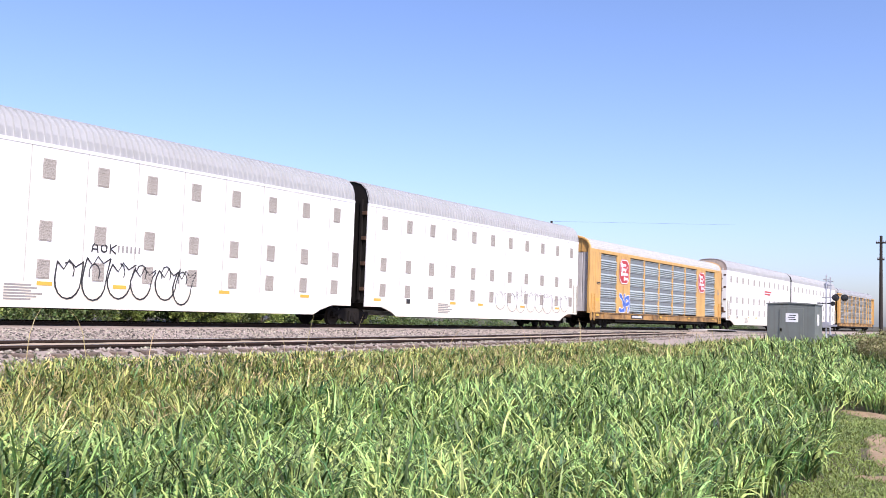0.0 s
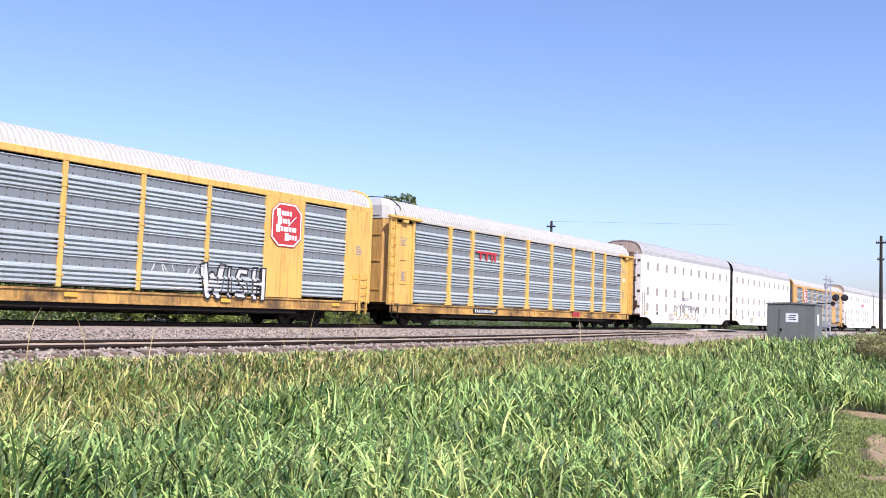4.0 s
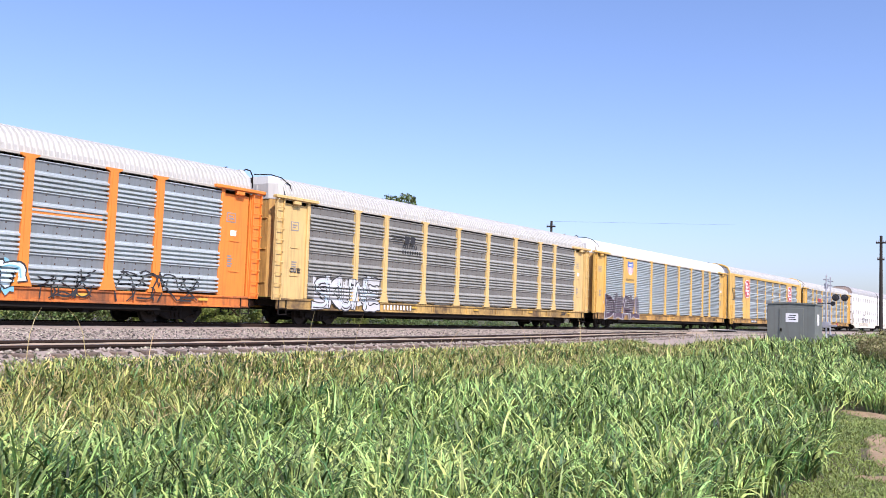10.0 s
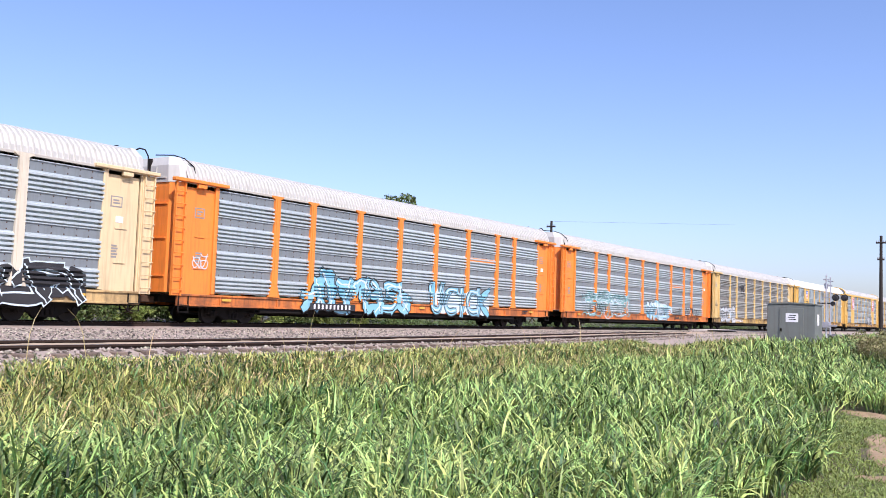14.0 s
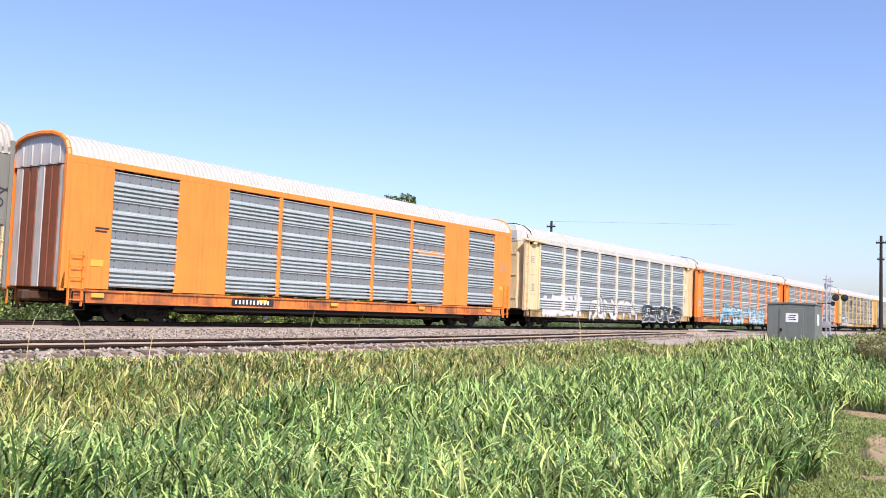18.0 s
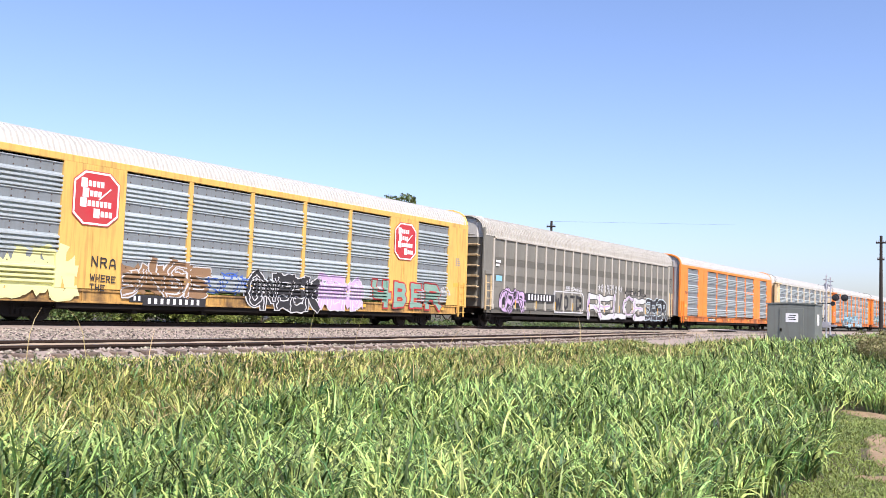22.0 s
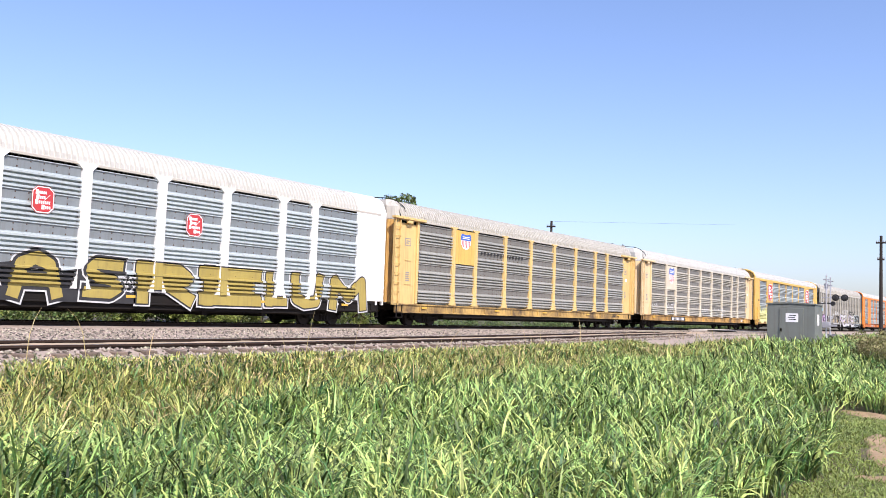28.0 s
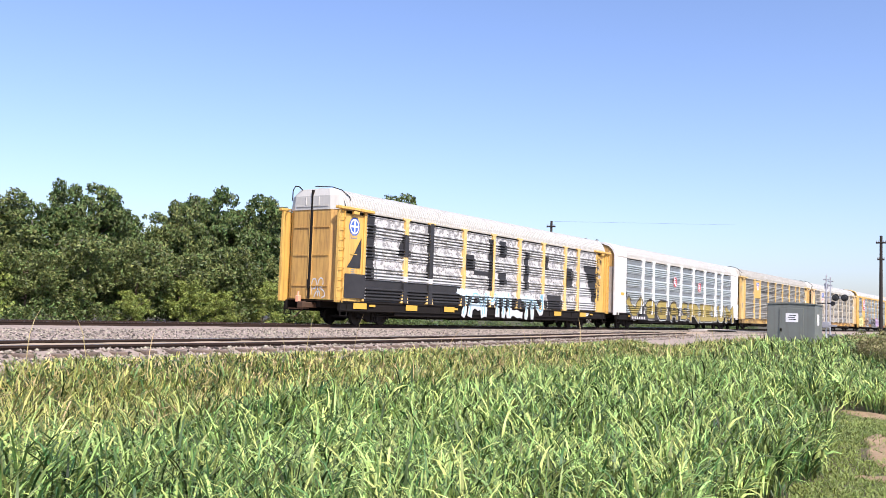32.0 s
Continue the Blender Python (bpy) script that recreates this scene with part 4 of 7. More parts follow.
BLOCKS = {"V": (((0.02, 1), (0.5, 0.05), (0.98, 1)),), "E": (((0.08, 0), (0.08, 1)), ((0.0, 0.95), (1, 0.95)), ((0.1, 0.5), (0.85, 0.5)), ((0.0, 0.05), (1, 0.05))),
          "G": (((0.95, 0.9), (0.3, 0.95), (0.08, 0.7), (0.08, 0.3), (0.3, 0.05), (0.92, 0.08), (0.92, 0.48), (0.55, 0.48)),), "A": (((0.05, 0), (0.2, 0.8), (0.5, 1.0), (0.8, 0.8), (0.95, 0)), ((0.15, 0.35), (0.85, 0.35))),
          "S": (((0.95, 0.92), (0.3, 0.95), (0.1, 0.72), (0.35, 0.52), (0.75, 0.45), (0.92, 0.22), (0.7, 0.05), (0.05, 0.07)),), "R": (((0.08, 0), (0.08, 1)), ((0.05, 0.95), (0.75, 0.93), (0.92, 0.72), (0.75, 0.5), (0.1, 0.48)), ((0.5, 0.5), (0.95, 0.0))),
          "L": (((0.12, 1), (0.12, 0)), ((0.05, 0.05), (1, 0.05))), "U": (((0.08, 1), (0.1, 0.2), (0.4, 0.03), (0.8, 0.1), (0.92, 1)),), "M": (((0.05, 0), (0.1, 1), (0.5, 0.35), (0.9, 1), (0.95, 0)),), "W": (((0.0, 1), (0.22, 0.02), (0.5, 0.7), (0.78, 0.02), (1.0, 1)),),
          "I": (((0.5, 1), (0.5, 0)),), "H": (((0.1, 1), (0.1, 0)), ((0.9, 1), (0.9, 0)), ((0.1, 0.5), (0.9, 0.5))), "O": (((0.5, 0.97), (0.1, 0.75), (0.1, 0.25), (0.5, 0.03), (0.9, 0.25), (0.9, 0.75), (0.5, 0.97)),), "T": (((0.5, 0), (0.5, 1)), ((0, 0.96), (1, 0.96))), "N": (((0.1, 0), (0.1, 1), (0.9, 0), (0.9, 1)),), "F": (((0.1, 0), (0.1, 1)), ((0.1, 0.96), (0.95, 0.96)), ((0.1, 0.5), (0.75, 0.5))), "Y": (((0.05, 1), (0.5, 0.5), (0.95, 1)), ((0.5, 0.5), (0.5, 0))),
          "C": (((0.95, 0.9), (0.4, 0.97), (0.1, 0.65), (0.1, 0.35), (0.4, 0.03), (0.95, 0.1)),), "P": (((0.1, 0), (0.1, 1)), ((0.1, 0.96), (0.75, 0.93), (0.9, 0.72), (0.75, 0.5), (0.1, 0.48))), "K": (((0.1, 0), (0.1, 1)), ((0.95, 1), (0.12, 0.5), (0.95, 0))), "4": (((0.05, 1), (0.05, 0.42), (0.95, 0.42)), ((0.75, 1), (0.75, 0))), "B": (((0.1, 0), (0.1, 1)), ((0.1, 0.95), (0.75, 0.92), (0.85, 0.72), (0.7, 0.52), (0.1, 0.5)), ((0.7, 0.5), (0.92, 0.28), (0.75, 0.06), (0.1, 0.04))), "e": (((0.12, 0.48), (0.9, 0.5), (0.88, 0.78), (0.62, 0.96), (0.32, 0.94), (0.1, 0.68), (0.1, 0.28), (0.34, 0.05), (0.95, 0.06)),), "0": (((0.5, 0.97), (0.1, 0.75), (0.1, 0.25), (0.5, 0.03), (0.9, 0.25), (0.9, 0.75), (0.5, 0.97)), ((0.3, 0.3), (0.7, 0.7))), "8": (((0.5, 0.5), (0.15, 0.7), (0.5, 0.97), (0.85, 0.7), (0.5, 0.5), (0.1, 0.25), (0.5, 0.03), (0.9, 0.25), (0.5, 0.5)),), "9": (((0.85, 0.6), (0.4, 0.5), (0.12, 0.75), (0.45, 0.97), (0.85, 0.85), (0.85, 0.3), (0.5, 0.0)),), "*": (((0.5, 0.2), (0.5, 0.9)), ((0.1, 0.35), (0.9, 0.75)), ((0.1, 0.75), (0.9, 0.35))), "D": (((0.1, 0), (0.1, 1)), ((0.1, 0.96), (0.65, 0.9), (0.92, 0.5), (0.65, 0.1), (0.1, 0.04)))}


def strokes(bm, pts, t, y):
    """Bars along a broken line, square at its ends and round at its corners."""
    last = len(pts) - 2
    for i, (p, q) in enumerate(zip(pts, pts[1:])):
        p, q = Vector(p), Vector(q)
        d = (q - p).normalized() * t / 2
        n = Vector((-d.y, d.x))
        a = p - d * 0.9 if i == 0 else p
        b = q + d * 0.9 if i == last else q
        bm.faces.new([bm.verts.new((v.x, y - 0.0002 * i, v.y)) for v in (a + n, a - n, b - n, b + n)])
        if i:
            bm.faces.new([bm.verts.new((p.x + t / 2 * math.cos(k * 0.5236), y - 0.0002 * i + 0.0001, p.y + t / 2 * math.sin(k * 0.5236))) for k in range(12)])


def block_word(parent, word, spans, z0, z1, fill, line, label, weight, edge=0.09, y=-HALF - 0.12, white_edge=False, fat=0.19):
    """Sprayed block capitals, a part each, with a broad outline behind."""
    for k, (ch, (a, b)) in enumerate(zip(word, spans)):
        pad = weight * 0.5
        lines = [[(a + pad + u * (b - a - 2 * pad), z0 + pad + v * (z1 - z0 - 2 * pad)) for u, v in st] for st in BLOCKS[ch]]
        bm = bmesh.new()
        wt = min(weight, fat * (b - a))
        for i, g in enumerate(lines):
            strokes(bm, g, wt, y - 0.004 - 0.0012 * i)
        g = sprayed("graffiti_letter", bm, fill, parent, label, parent, y)
        bm = bmesh.new()
        for i, q in enumerate(lines):
            strokes(bm, q, wt + 2 * edge, y + 0.012 + 0.0012 * i + 0.006 * (k % 2))
        sprayed("outline", bm, line, g, "", parent, y)
        if white_edge:
            bm = bmesh.new()
            for i, q in enumerate(lines):
                strokes(bm, q, wt + 2 * edge + 0.11, y + 0.03 + 0.0012 * i + 0.006 * (k % 2))
            sprayed("outer_edge", bm, spray_white, g, "", parent, y)


SURFACES = {}


def clipped(poly, axis, lo, hi):
    """The part of a convex outline between two values along an axis."""
    for sign, edge in ((1, lo), (-1, -hi)):
        out = []
        for p, q in zip(poly, poly[1:] + poly[:1]):
            u, v = sign * p[axis] - edge, sign * q[axis] - edge
            if u >= 0:
                out.append(p)
            if (u > 0 > v) or (u < 0 < v):
                k = u / (u - v)
                out.append(tuple(a + k * (b - a) for a, b in zip(p, q)))
        poly = out
        if len(poly) < 3:
            return []
    return poly


def sprayed(name, bm, mat, owner, label, car, y0):
    """A layer of paint on the side of a car: flat outlines laid onto the ridges and posts below them."""
    if car.name not in SURFACES:
        return part(name, bm, mat, owner, label)
    xs, zs, height = SURFACES[car.name]
    spots, faces = {}, []
    for face in bm.faces:
        poly = [tuple(v.co) for v in face.verts]
        lo, hi = min(p[2] for p in poly), max(p[2] for p in poly)
        zc = [lo] + [z for z in zs if lo < z < hi] + [hi]
        for za, zb in zip(zc, zc[1:]):
            strip = clipped(poly, 2, za, zb)
            if not strip:
                continue
            left, right = min(p[0] for p in strip), max(p[0] for p in strip)
            xc = [left] + [x for x in xs if left < x < right] + [right]
            for xa, xb in zip(xc, xc[1:]):
                cell = clipped(strip, 0, xa, xb) if len(xc) > 2 else strip
                if cell:
                    ring = [(round(x, 4), round(height(x, z) - 0.016 + 0.4 * (y - y0), 5), round(z, 4)) for x, y, z in cell]
                    loop = list(dict.fromkeys(spots.setdefault(v, len(spots)) for v in ring))
                    if len(loop) > 2:
                        faces.append(loop)
    bm.free()
    me = bpy.data.meshes.new(name)
    me.from_pydata(list(spots), [], faces)
    me.materials.append(mat)
    return part(name, me, mat, owner, label)


def edges_of(places, half):
    """Cuts just inside and outside of upright posts."""
    return sorted(p + s * half + d for p in places for s in (-1, 1) for d in (-0.004, 0.004))


def post_surface(posts, style, end):
    prof = sheet_profile(1.09, 4.77, style)
    py, pz = [y for y, _ in prof], [z for _, z in prof]
    def height(x, z):
        if z < 1.03:
            return -HALF - 0.034
        if min(abs(x - p) for p in posts) < 0.152:
            return -HALF - 0.088
        if x < 1.94 or x > 25.84:
            return -HALF - 0.032 if end or 1.77 < x < 26.01 else -HALF + 0.05
        return -HALF + 0.03 + float(np.interp(z, pz, py))
    return edges_of(posts, 0.152) + edges_of((1.94, 25.84), 0.0), [1.026, 1.034] + pz, height


def door_surface(solids):
    prof = sheet_profile(1.13, 4.82, "banded")
    py, pz = [y for y, _ in prof], [z for _, z in prof]
    slim = (9.1, 12.0, 14.85, 17.65)
    def height(x, z):
        if z < 1.04:
            return -HALF - 0.045
        if any(a - 0.1 < x < b + 0.02 for a, b in solids):
            return -HALF - 0.055
        if min(abs(x - p) for p in slim) < 0.092:
            return -HALF - 0.034
        return -HALF + 0.05 + float(np.interp(z, pz, py))
    return edges_of(slim, 0.092) + edges_of([a - 0.1 for a, _ in solids] + [b + 0.02 for _, b in solids], 0.0), [1.036, 1.044] + pz, height


def slim_surface():
    posts = SLIM
    def height(x, z):
        if z < 1.0:
            return -HALF - 0.034
        return -HALF - 0.034 if min(abs(x - p) for p in posts) < 0.058 else -HALF + 0.048
    return edges_of(posts, 0.058), [0.996, 1.004], height


STROKES = (((0.15, 0.0), (0.2, 1.0)), ((0.8, 0.0), (0.85, 1.0)), ((0.1, 0.95), (0.85, 0.85)), ((0.1, 0.05), (0.9, 0.1)), ((0.15, 0.5), (0.8, 0.55)), ((0.2, 0.0), (0.8, 1.0)), ((0.2, 1.0), (0.85, 0.05)),
           ((0.15, 0.5), (0.3, 0.95), (0.75, 0.95), (0.85, 0.6)), ((0.15, 0.5), (0.25, 0.05), (0.75, 0.02), (0.9, 0.45)), ((0.85, 0.9), (0.3, 0.95), (0.2, 0.6), (0.8, 0.45), (0.75, 0.05), (0.15, 0.08)), ((0.2, 0.55), (0.7, 0.6), (0.9, 0.3), (0.6, 0.0)), ((0.5, 0.4), (0.5, 0.75)))


def ribbon(bm, pts, t, y):
    """A flat band of width t along points in x and z."""
    va, vb = [], []
    m = len(pts)
    for j in range(m):
        p0, p1 = pts[max(0, j - 1)], pts[min(m - 1, j + 1)]
        d = Vector((p1[0] - p0[0], p1[1] - p0[1]))
        d = d.normalized() if d.length else Vector((1, 0))
        k = t / 2 * (0.8 + 0.4 * math.sin(2.2 * j / max(1, m - 1) * math.pi + m) ** 2)
        e = Vector((0, 0)) if 0 < j < m - 1 else (d * t * 0.35 if j else d * -t * 0.35)
        va.append(bm.verts.new((pts[j][0] + e.x - d.y * k, y, pts[j][1] + e.y + d.x * k)))
        vb.append(bm.verts.new((pts[j][0] + e.x + d.y * k, y, pts[j][1] + e.y - d.x * k)))
    for j in range(m - 1):
        bm.faces.new((va[j], va[j + 1], vb[j + 1], vb[j]))


def tag(parent, x0, x1, z0, z1, letters, fill, line, seed, label, inner=None, y=-HALF - 0.12, ground=None, word=""):
    """Sprayed figures that cannot be read: overlapping fat strokes with an edge, or thin scrawled loops."""
    rr = random.Random(seed)
    h = z1 - z0
    glyphs, first = [], []
    letters = len(word) or letters
    w = (x1 - x0) / letters
    for i in range(letters):
        cx, cz = x0 + w * i + rr.uniform(-0.06, 0.06) * w, z0 + rr.uniform(-0.05, 0.05) * h
        slant, sx, sz = rr.uniform(-0.1, 0.35), rr.uniform(1.05, 1.5), rr.uniform(0.8, 1.1)
        if word:
            slant, sx, sz = 0.6 * slant, 0.95 * min(sx, 1.2), 0.5 + 0.5 * sz
        figure = BLOCKS[word[i]] if word else [rr.choice(STROKES[:2] + STROKES[5:7] + STROKES[9:10])] + rr.sample(STROKES[2:], 2 if fill else 3)
        first.append(len(glyphs))
        for st in figure:
            pts = [(cx + w * (sx * u + slant * v - 0.1) + rr.uniform(-0.04, 0.04) * w, cz + h * sz * v) for u, v in st]
            line_pts = [Vector(p) for p in pts]
            if len(line_pts) == 2:
                p, q = line_pts
                bend = Vector((-(q - p).y, (q - p).x)) * rr.choice((-0.22, -0.12, 0.12, 0.22)) * (0.35 if word else 1.0)
                line_pts = [p, p.lerp(q, 0.35) + bend, p.lerp(q, 0.7) + bend * 0.4, q]
            for _ in range(2):
                line_pts = [line_pts[0]] + [v for a, b in zip(line_pts, line_pts[1:]) for v in (a.lerp(b, 0.25), a.lerp(b, 0.75))] + [line_pts[-1]]
            glyphs.append(line_pts)
    thick = (0.37 if word else 0.38) * min(w, 0.6 * h)
    edge = max(0.05, 0.16 * thick)
    first.append(len(glyphs))
    if ground:
        n = 6 * letters
        top = [(x0 + (x1 - x0) * k / n - 0.02 * w, z1 - h * rr.uniform(-0.02, 0.3)) for k in range(n + 1)]
        low = [(x0 + (x1 - x0) * k / n + 0.05 * w, max(z0 - 0.05, z0 + h * rr.uniform(-0.05, 0.16))) for k in range(n + 1)]
        bm = bmesh.new()
        for a, b, c, d in zip(low, low[1:], top[1:], top):
            bm.faces.new([bm.verts.new((p[0], y + 0.03, p[1])) for p in (a, b, c, d)])
        bmesh.ops.remove_doubles(bm, verts=bm.verts, dist=0.001)
        sprayed("graffiti_ground", bm, ground, parent, "ragged sprayed ground behind the figures", parent, y)
    for k in range(letters):
        own = glyphs[first[k]:first[k + 1]]
        yy = y - 0.0015 * (k % 2)
        bm = bmesh.new()
        if not fill:
            for i, g in enumerate(own):
                ribbon(bm, g, min(0.06, 0.028 + 0.022 * h), yy - 0.0003 * i)
            sprayed("graffiti_figure", bm, line, parent, label, parent, y)
            continue
        for i, g in enumerate(own):
            ribbon(bm, g, thick, yy - 0.004 - 0.0002 * i)
        owner = sprayed("graffiti_figure", bm, fill, parent, label, parent, y)
        bm = bmesh.new()
        for i, g in enumerate(own):
            ribbon(bm, g, thick + 2 * edge, yy + 0.012 + 0.0002 * i)
        g = [(p[0] + rr.uniform(-0.2, 0.2) * thick, p[1] - 0.25 * thick) for p in own[0]]
        ribbon(bm, g, edge * 0.9, yy - 0.02)
        sprayed("outline", bm, line, owner, "", parent, y)
        if inner:
            bm = bmesh.new()
            for i, g in enumerate(own[::2]):
                ribbon(bm, [(p[0] - 0.2 * thick, p[1] + 0.12 * thick) for p in g], thick * 0.24, yy - 0.03 - 0.0002 * i)
            sprayed("highlight", bm, inner, owner, "", parent, y)


def loops(parent, x0, x1, z0, z1, n, mat, seed, label, t, y=-HALF - 0.02):
    """Sprayed outlines of fat round figures: open loops that hang from an uneven top line."""
    rr = random.Random(seed)
    w = (x1 - x0) / n
    for i in range(n):
        a, top, low = x0 + i * w + rr.uniform(-0.1, 0.1) * w, z1 - rr.uniform(0, 0.25) * (z1 - z0), z0 + rr.uniform(0, 0.12) * (z1 - z0)
        lean, wide = rr.uniform(-0.05, 0.2) * w, w * rr.uniform(0.85, 1.1)
        r = 0.42 * (z1 - z0)
        pts = [(a + lean, top), (a + 0.4 * lean, (top + low + r) / 2)]
        pts += [(a + wide * (0.5 - 0.5 * math.cos(math.pi * k / 8)), low + r - r * math.sin(math.pi * k / 8)) for k in range(9)]
        pts += [(a + wide + 0.4 * lean, (top + low + r) / 2), (a + wide + lean, top + rr.uniform(-0.1, 0.1))]
        bm = bmesh.new()
        ribbon(bm, pts, t, y - 0.0015 * (i % 2))
        jag = [(a + lean + wide * u, top + (0.0, -0.16, 0.05, -0.1, 0.02)[k] * (z1 - z0)) for k, u in enumerate((0.0, 0.25, 0.45, 0.7, 1.0))]
        ribbon(bm, jag, t, y - 0.003)
        c = (a + wide * 0.5, low + 0.62 * (z1 - z0))
        ribbon(bm, [(c[0] + 0.22 * w * math.cos(0.7 * k - 0.6), c[1] + 0.2 * (z1 - z0) * math.sin(0.7 * k - 0.6)) for k in range(rr.randint(4, 7))], t * 0.8, y - 0.0045)
        sprayed("graffiti_figure", bm, mat, parent, label, parent, y)


def spell(parent, word, x, z, w, h, t, mat, label, y=-HALF - 0.02, step=0.0):
    """Plain hand-sprayed capitals, a part each."""
    for k, ch in enumerate(word):
        bm = bmesh.new()
        for i, st in enumerate(BLOCKS[ch]):
            strokes(bm, [(x + k * w * 1.35 + u * w, z + step * k + v * h) for u, v in st], t, y - 0.0012 * i)
        sprayed("graffiti_letter", bm, mat, parent, label, parent, y)


def end_doors(parent, L, mat, top_mat, z_eave, peak, dark=None):
    """Two tall folding doors at each end, with a pale sloping top."""
    def door(bm):
        add_prism_y(bm, [(0.16, 0.02), (0.16, 1.05), (0.36, 1.36), (0.42, 1.36), (0.23, 1.02), (0.23, 0.02)], 1.06, z_eave)
        for z in (1.6, 2.9, 4.1):
            add_box(bm, (0.12, 0.06, z), (0.16, 1.0, z + 0.05))
        add_cyl(bm, (0.13, 0.1, 1.2), (0.13, 0.1, z_eave - 0.1), 0.025, sides=6)
    def cap(bm):
        low = [(0.13, 0.012), (0.13, 1.02), (0.34, 1.40), (0.62, 1.46), (0.62, 0.012)]
        mid = [(0.13, 0.012), (0.13, 0.98), (0.32, 1.30), (0.62, 1.36), (0.62, 0.012)]
        top = [(0.26, 0.012), (0.26, 0.82), (0.4, 0.98), (0.62, 1.0), (0.62, 0.012)]
        rings = [[bm.verts.new((x, y, z)) for x, y in ring] for ring, z in ((low, z_eave + 0.004), (mid, peak - 0.36), (top, peak - 0.05))]
        for p, q in zip(rings, rings[1:]):
            for i in range(5):
                bm.faces.new((p[i], p[(i + 1) % 5], q[(i + 1) % 5], q[i]))
        bm.faces.new(rings[0])
        bm.faces.new(rings[-1])
        add_box(bm, (0.10, 0.34, z_eave + 0.2), (0.135, 0.39, peak - 0.4))
        add_box(bm, (0.10, 0.06, z_eave + 0.14), (0.135, 0.9, z_eave + 0.18))
    for turn in (0, 180):
        for flip in (1, -1):
            m = pose(0 if turn == 0 else L, 0, 0, 0, 0, turn) @ Matrix.Diagonal((1, flip, 1, 1))
            if flip == 1:
                part("door_seam", shared(("door_seam", z_eave), black_steel, lambda bm: (add_box(bm, (0.09, -0.035, 1.08), (0.2, 0.035, peak - 0.1)), add_box(bm, (0.06, -0.07, 1.5), (0.14, 0.07, 1.9), 0.01))), black_steel, parent, "dark gap and latch between the end doors", pose(0 if turn == 0 else L, 0, 0, 0, 0, turn))
            d = part("end_door", shared(("end_door", z_eave), mat, door), mat, parent, at=m)
            part("door_top", shared(("door_top", z_eave, peak), top_mat, cap), top_mat, d)


def add_prism_y(bm, outline, z0, z1):
    """An outline in x and y, raised from z0 to z1."""
    a = [bm.verts.new((x, y, z0)) for x, y in outline]
    b = [bm.verts.new((x, y, z1)) for x, y in outline]
    bm.faces.new(a)
    bm.faces.new(b[::-1])
    for i in range(len(a)):
        j = (i + 1) % len(a)
        bm.faces.new((a[j], a[i], b[i], b[j]))


POST_ROOF = [(HALF - 0.02, 4.86), (HALF - 0.03, 5.08), (1.40, 5.40), (1.15, 5.61), (0.75, 5.75), (0.0, 5.82)]
DOOR_ROOF = [(HALF, 5.06), (HALF - 0.04, 5.24), (1.40, 5.50), (1.12, 5.69), (0.7, 5.81), (0.0, 5.86)]
BOX_ROOF = [(HALF, 5.26), (HALF - 0.03, 5.58), (1.42, 5.92), (1.15, 6.17), (0.7, 6.31), (0.0, 6.36)]
POSTS = (4.85, 6.88, 9.86, 12.74, 15.60, 18.46, 21.32, 23.14)
LENGTH = 27.78
SHORT = 26.7
BOGIES = (3.3, 24.48)
SHORT_BOGIES = (3.3, 23.4)


def side_pair(L):
    """Poses of the near and the far side of a car."""
    return (Matrix.Identity(4), pose(L, 0, 0, 0, 0, 180))


def hooded_ends(car, L, paint):
    """Plain arched hoods over both ends, with worn door leaves that are gold above."""
    arch = POST_ROOF + [(-y, z) for y, z in POST_ROOF[-2::-1]]
    def hood(bm):
        outer = [(y * 1.012, z + 0.03) for y, z in arch]
        for (y0, z0), (y1, z1) in zip(outer, outer[1:]):
            bm.faces.new([bm.verts.new(p) for p in ((0.0, y0, z0), (1.93, y0, z0), (1.93, y1, z1), (0.0, y1, z1))])
        for (y0, z0), (y1, z1), (y2, z2), (y3, z3) in zip(outer, outer[1:], arch, arch[1:]):
            bm.faces.new([bm.verts.new(p) for p in ((0.0, y0, z0), (0.0, y1, z1), (0.0, y3 * 0.95, z3 - 0.1), (0.0, y2 * 0.95, z2 - 0.1))])
    def gold_top(bm):
        pts = [(HALF - 0.06, 4.15)] + [(y * 0.985, z - 0.03) for y, z in arch] + [(-HALF + 0.06, 4.15)]
        for x in (0.07, 0.13):
            bm.faces.new([bm.verts.new((x, y, z)) for y, z in pts])
    def leaf(bm):
        add_box(bm, (0.07, -0.19, 1.05), (0.12, 0.19, 4.14), 0.01)
        add_box(bm, (0.03, 0.16, 1.05), (0.08, 0.22, 5.2), 0.01)
    for m in side_pair(L):
        h = part("end_hood", shared("end_hood", paint, hood), paint, car, "plain white arched hood", m)
        part("door_top", shared("gold_top", gold, gold_top), gold, h, "gold upper end panel")
        for i in range(7):
            part("door_leaf", shared("worn_leaf", worn_grey_door, leaf), worn_grey_door, car, "worn grey end door leaf", m @ Matrix.Translation((0, -1.26 + 0.42 * i, 0)))


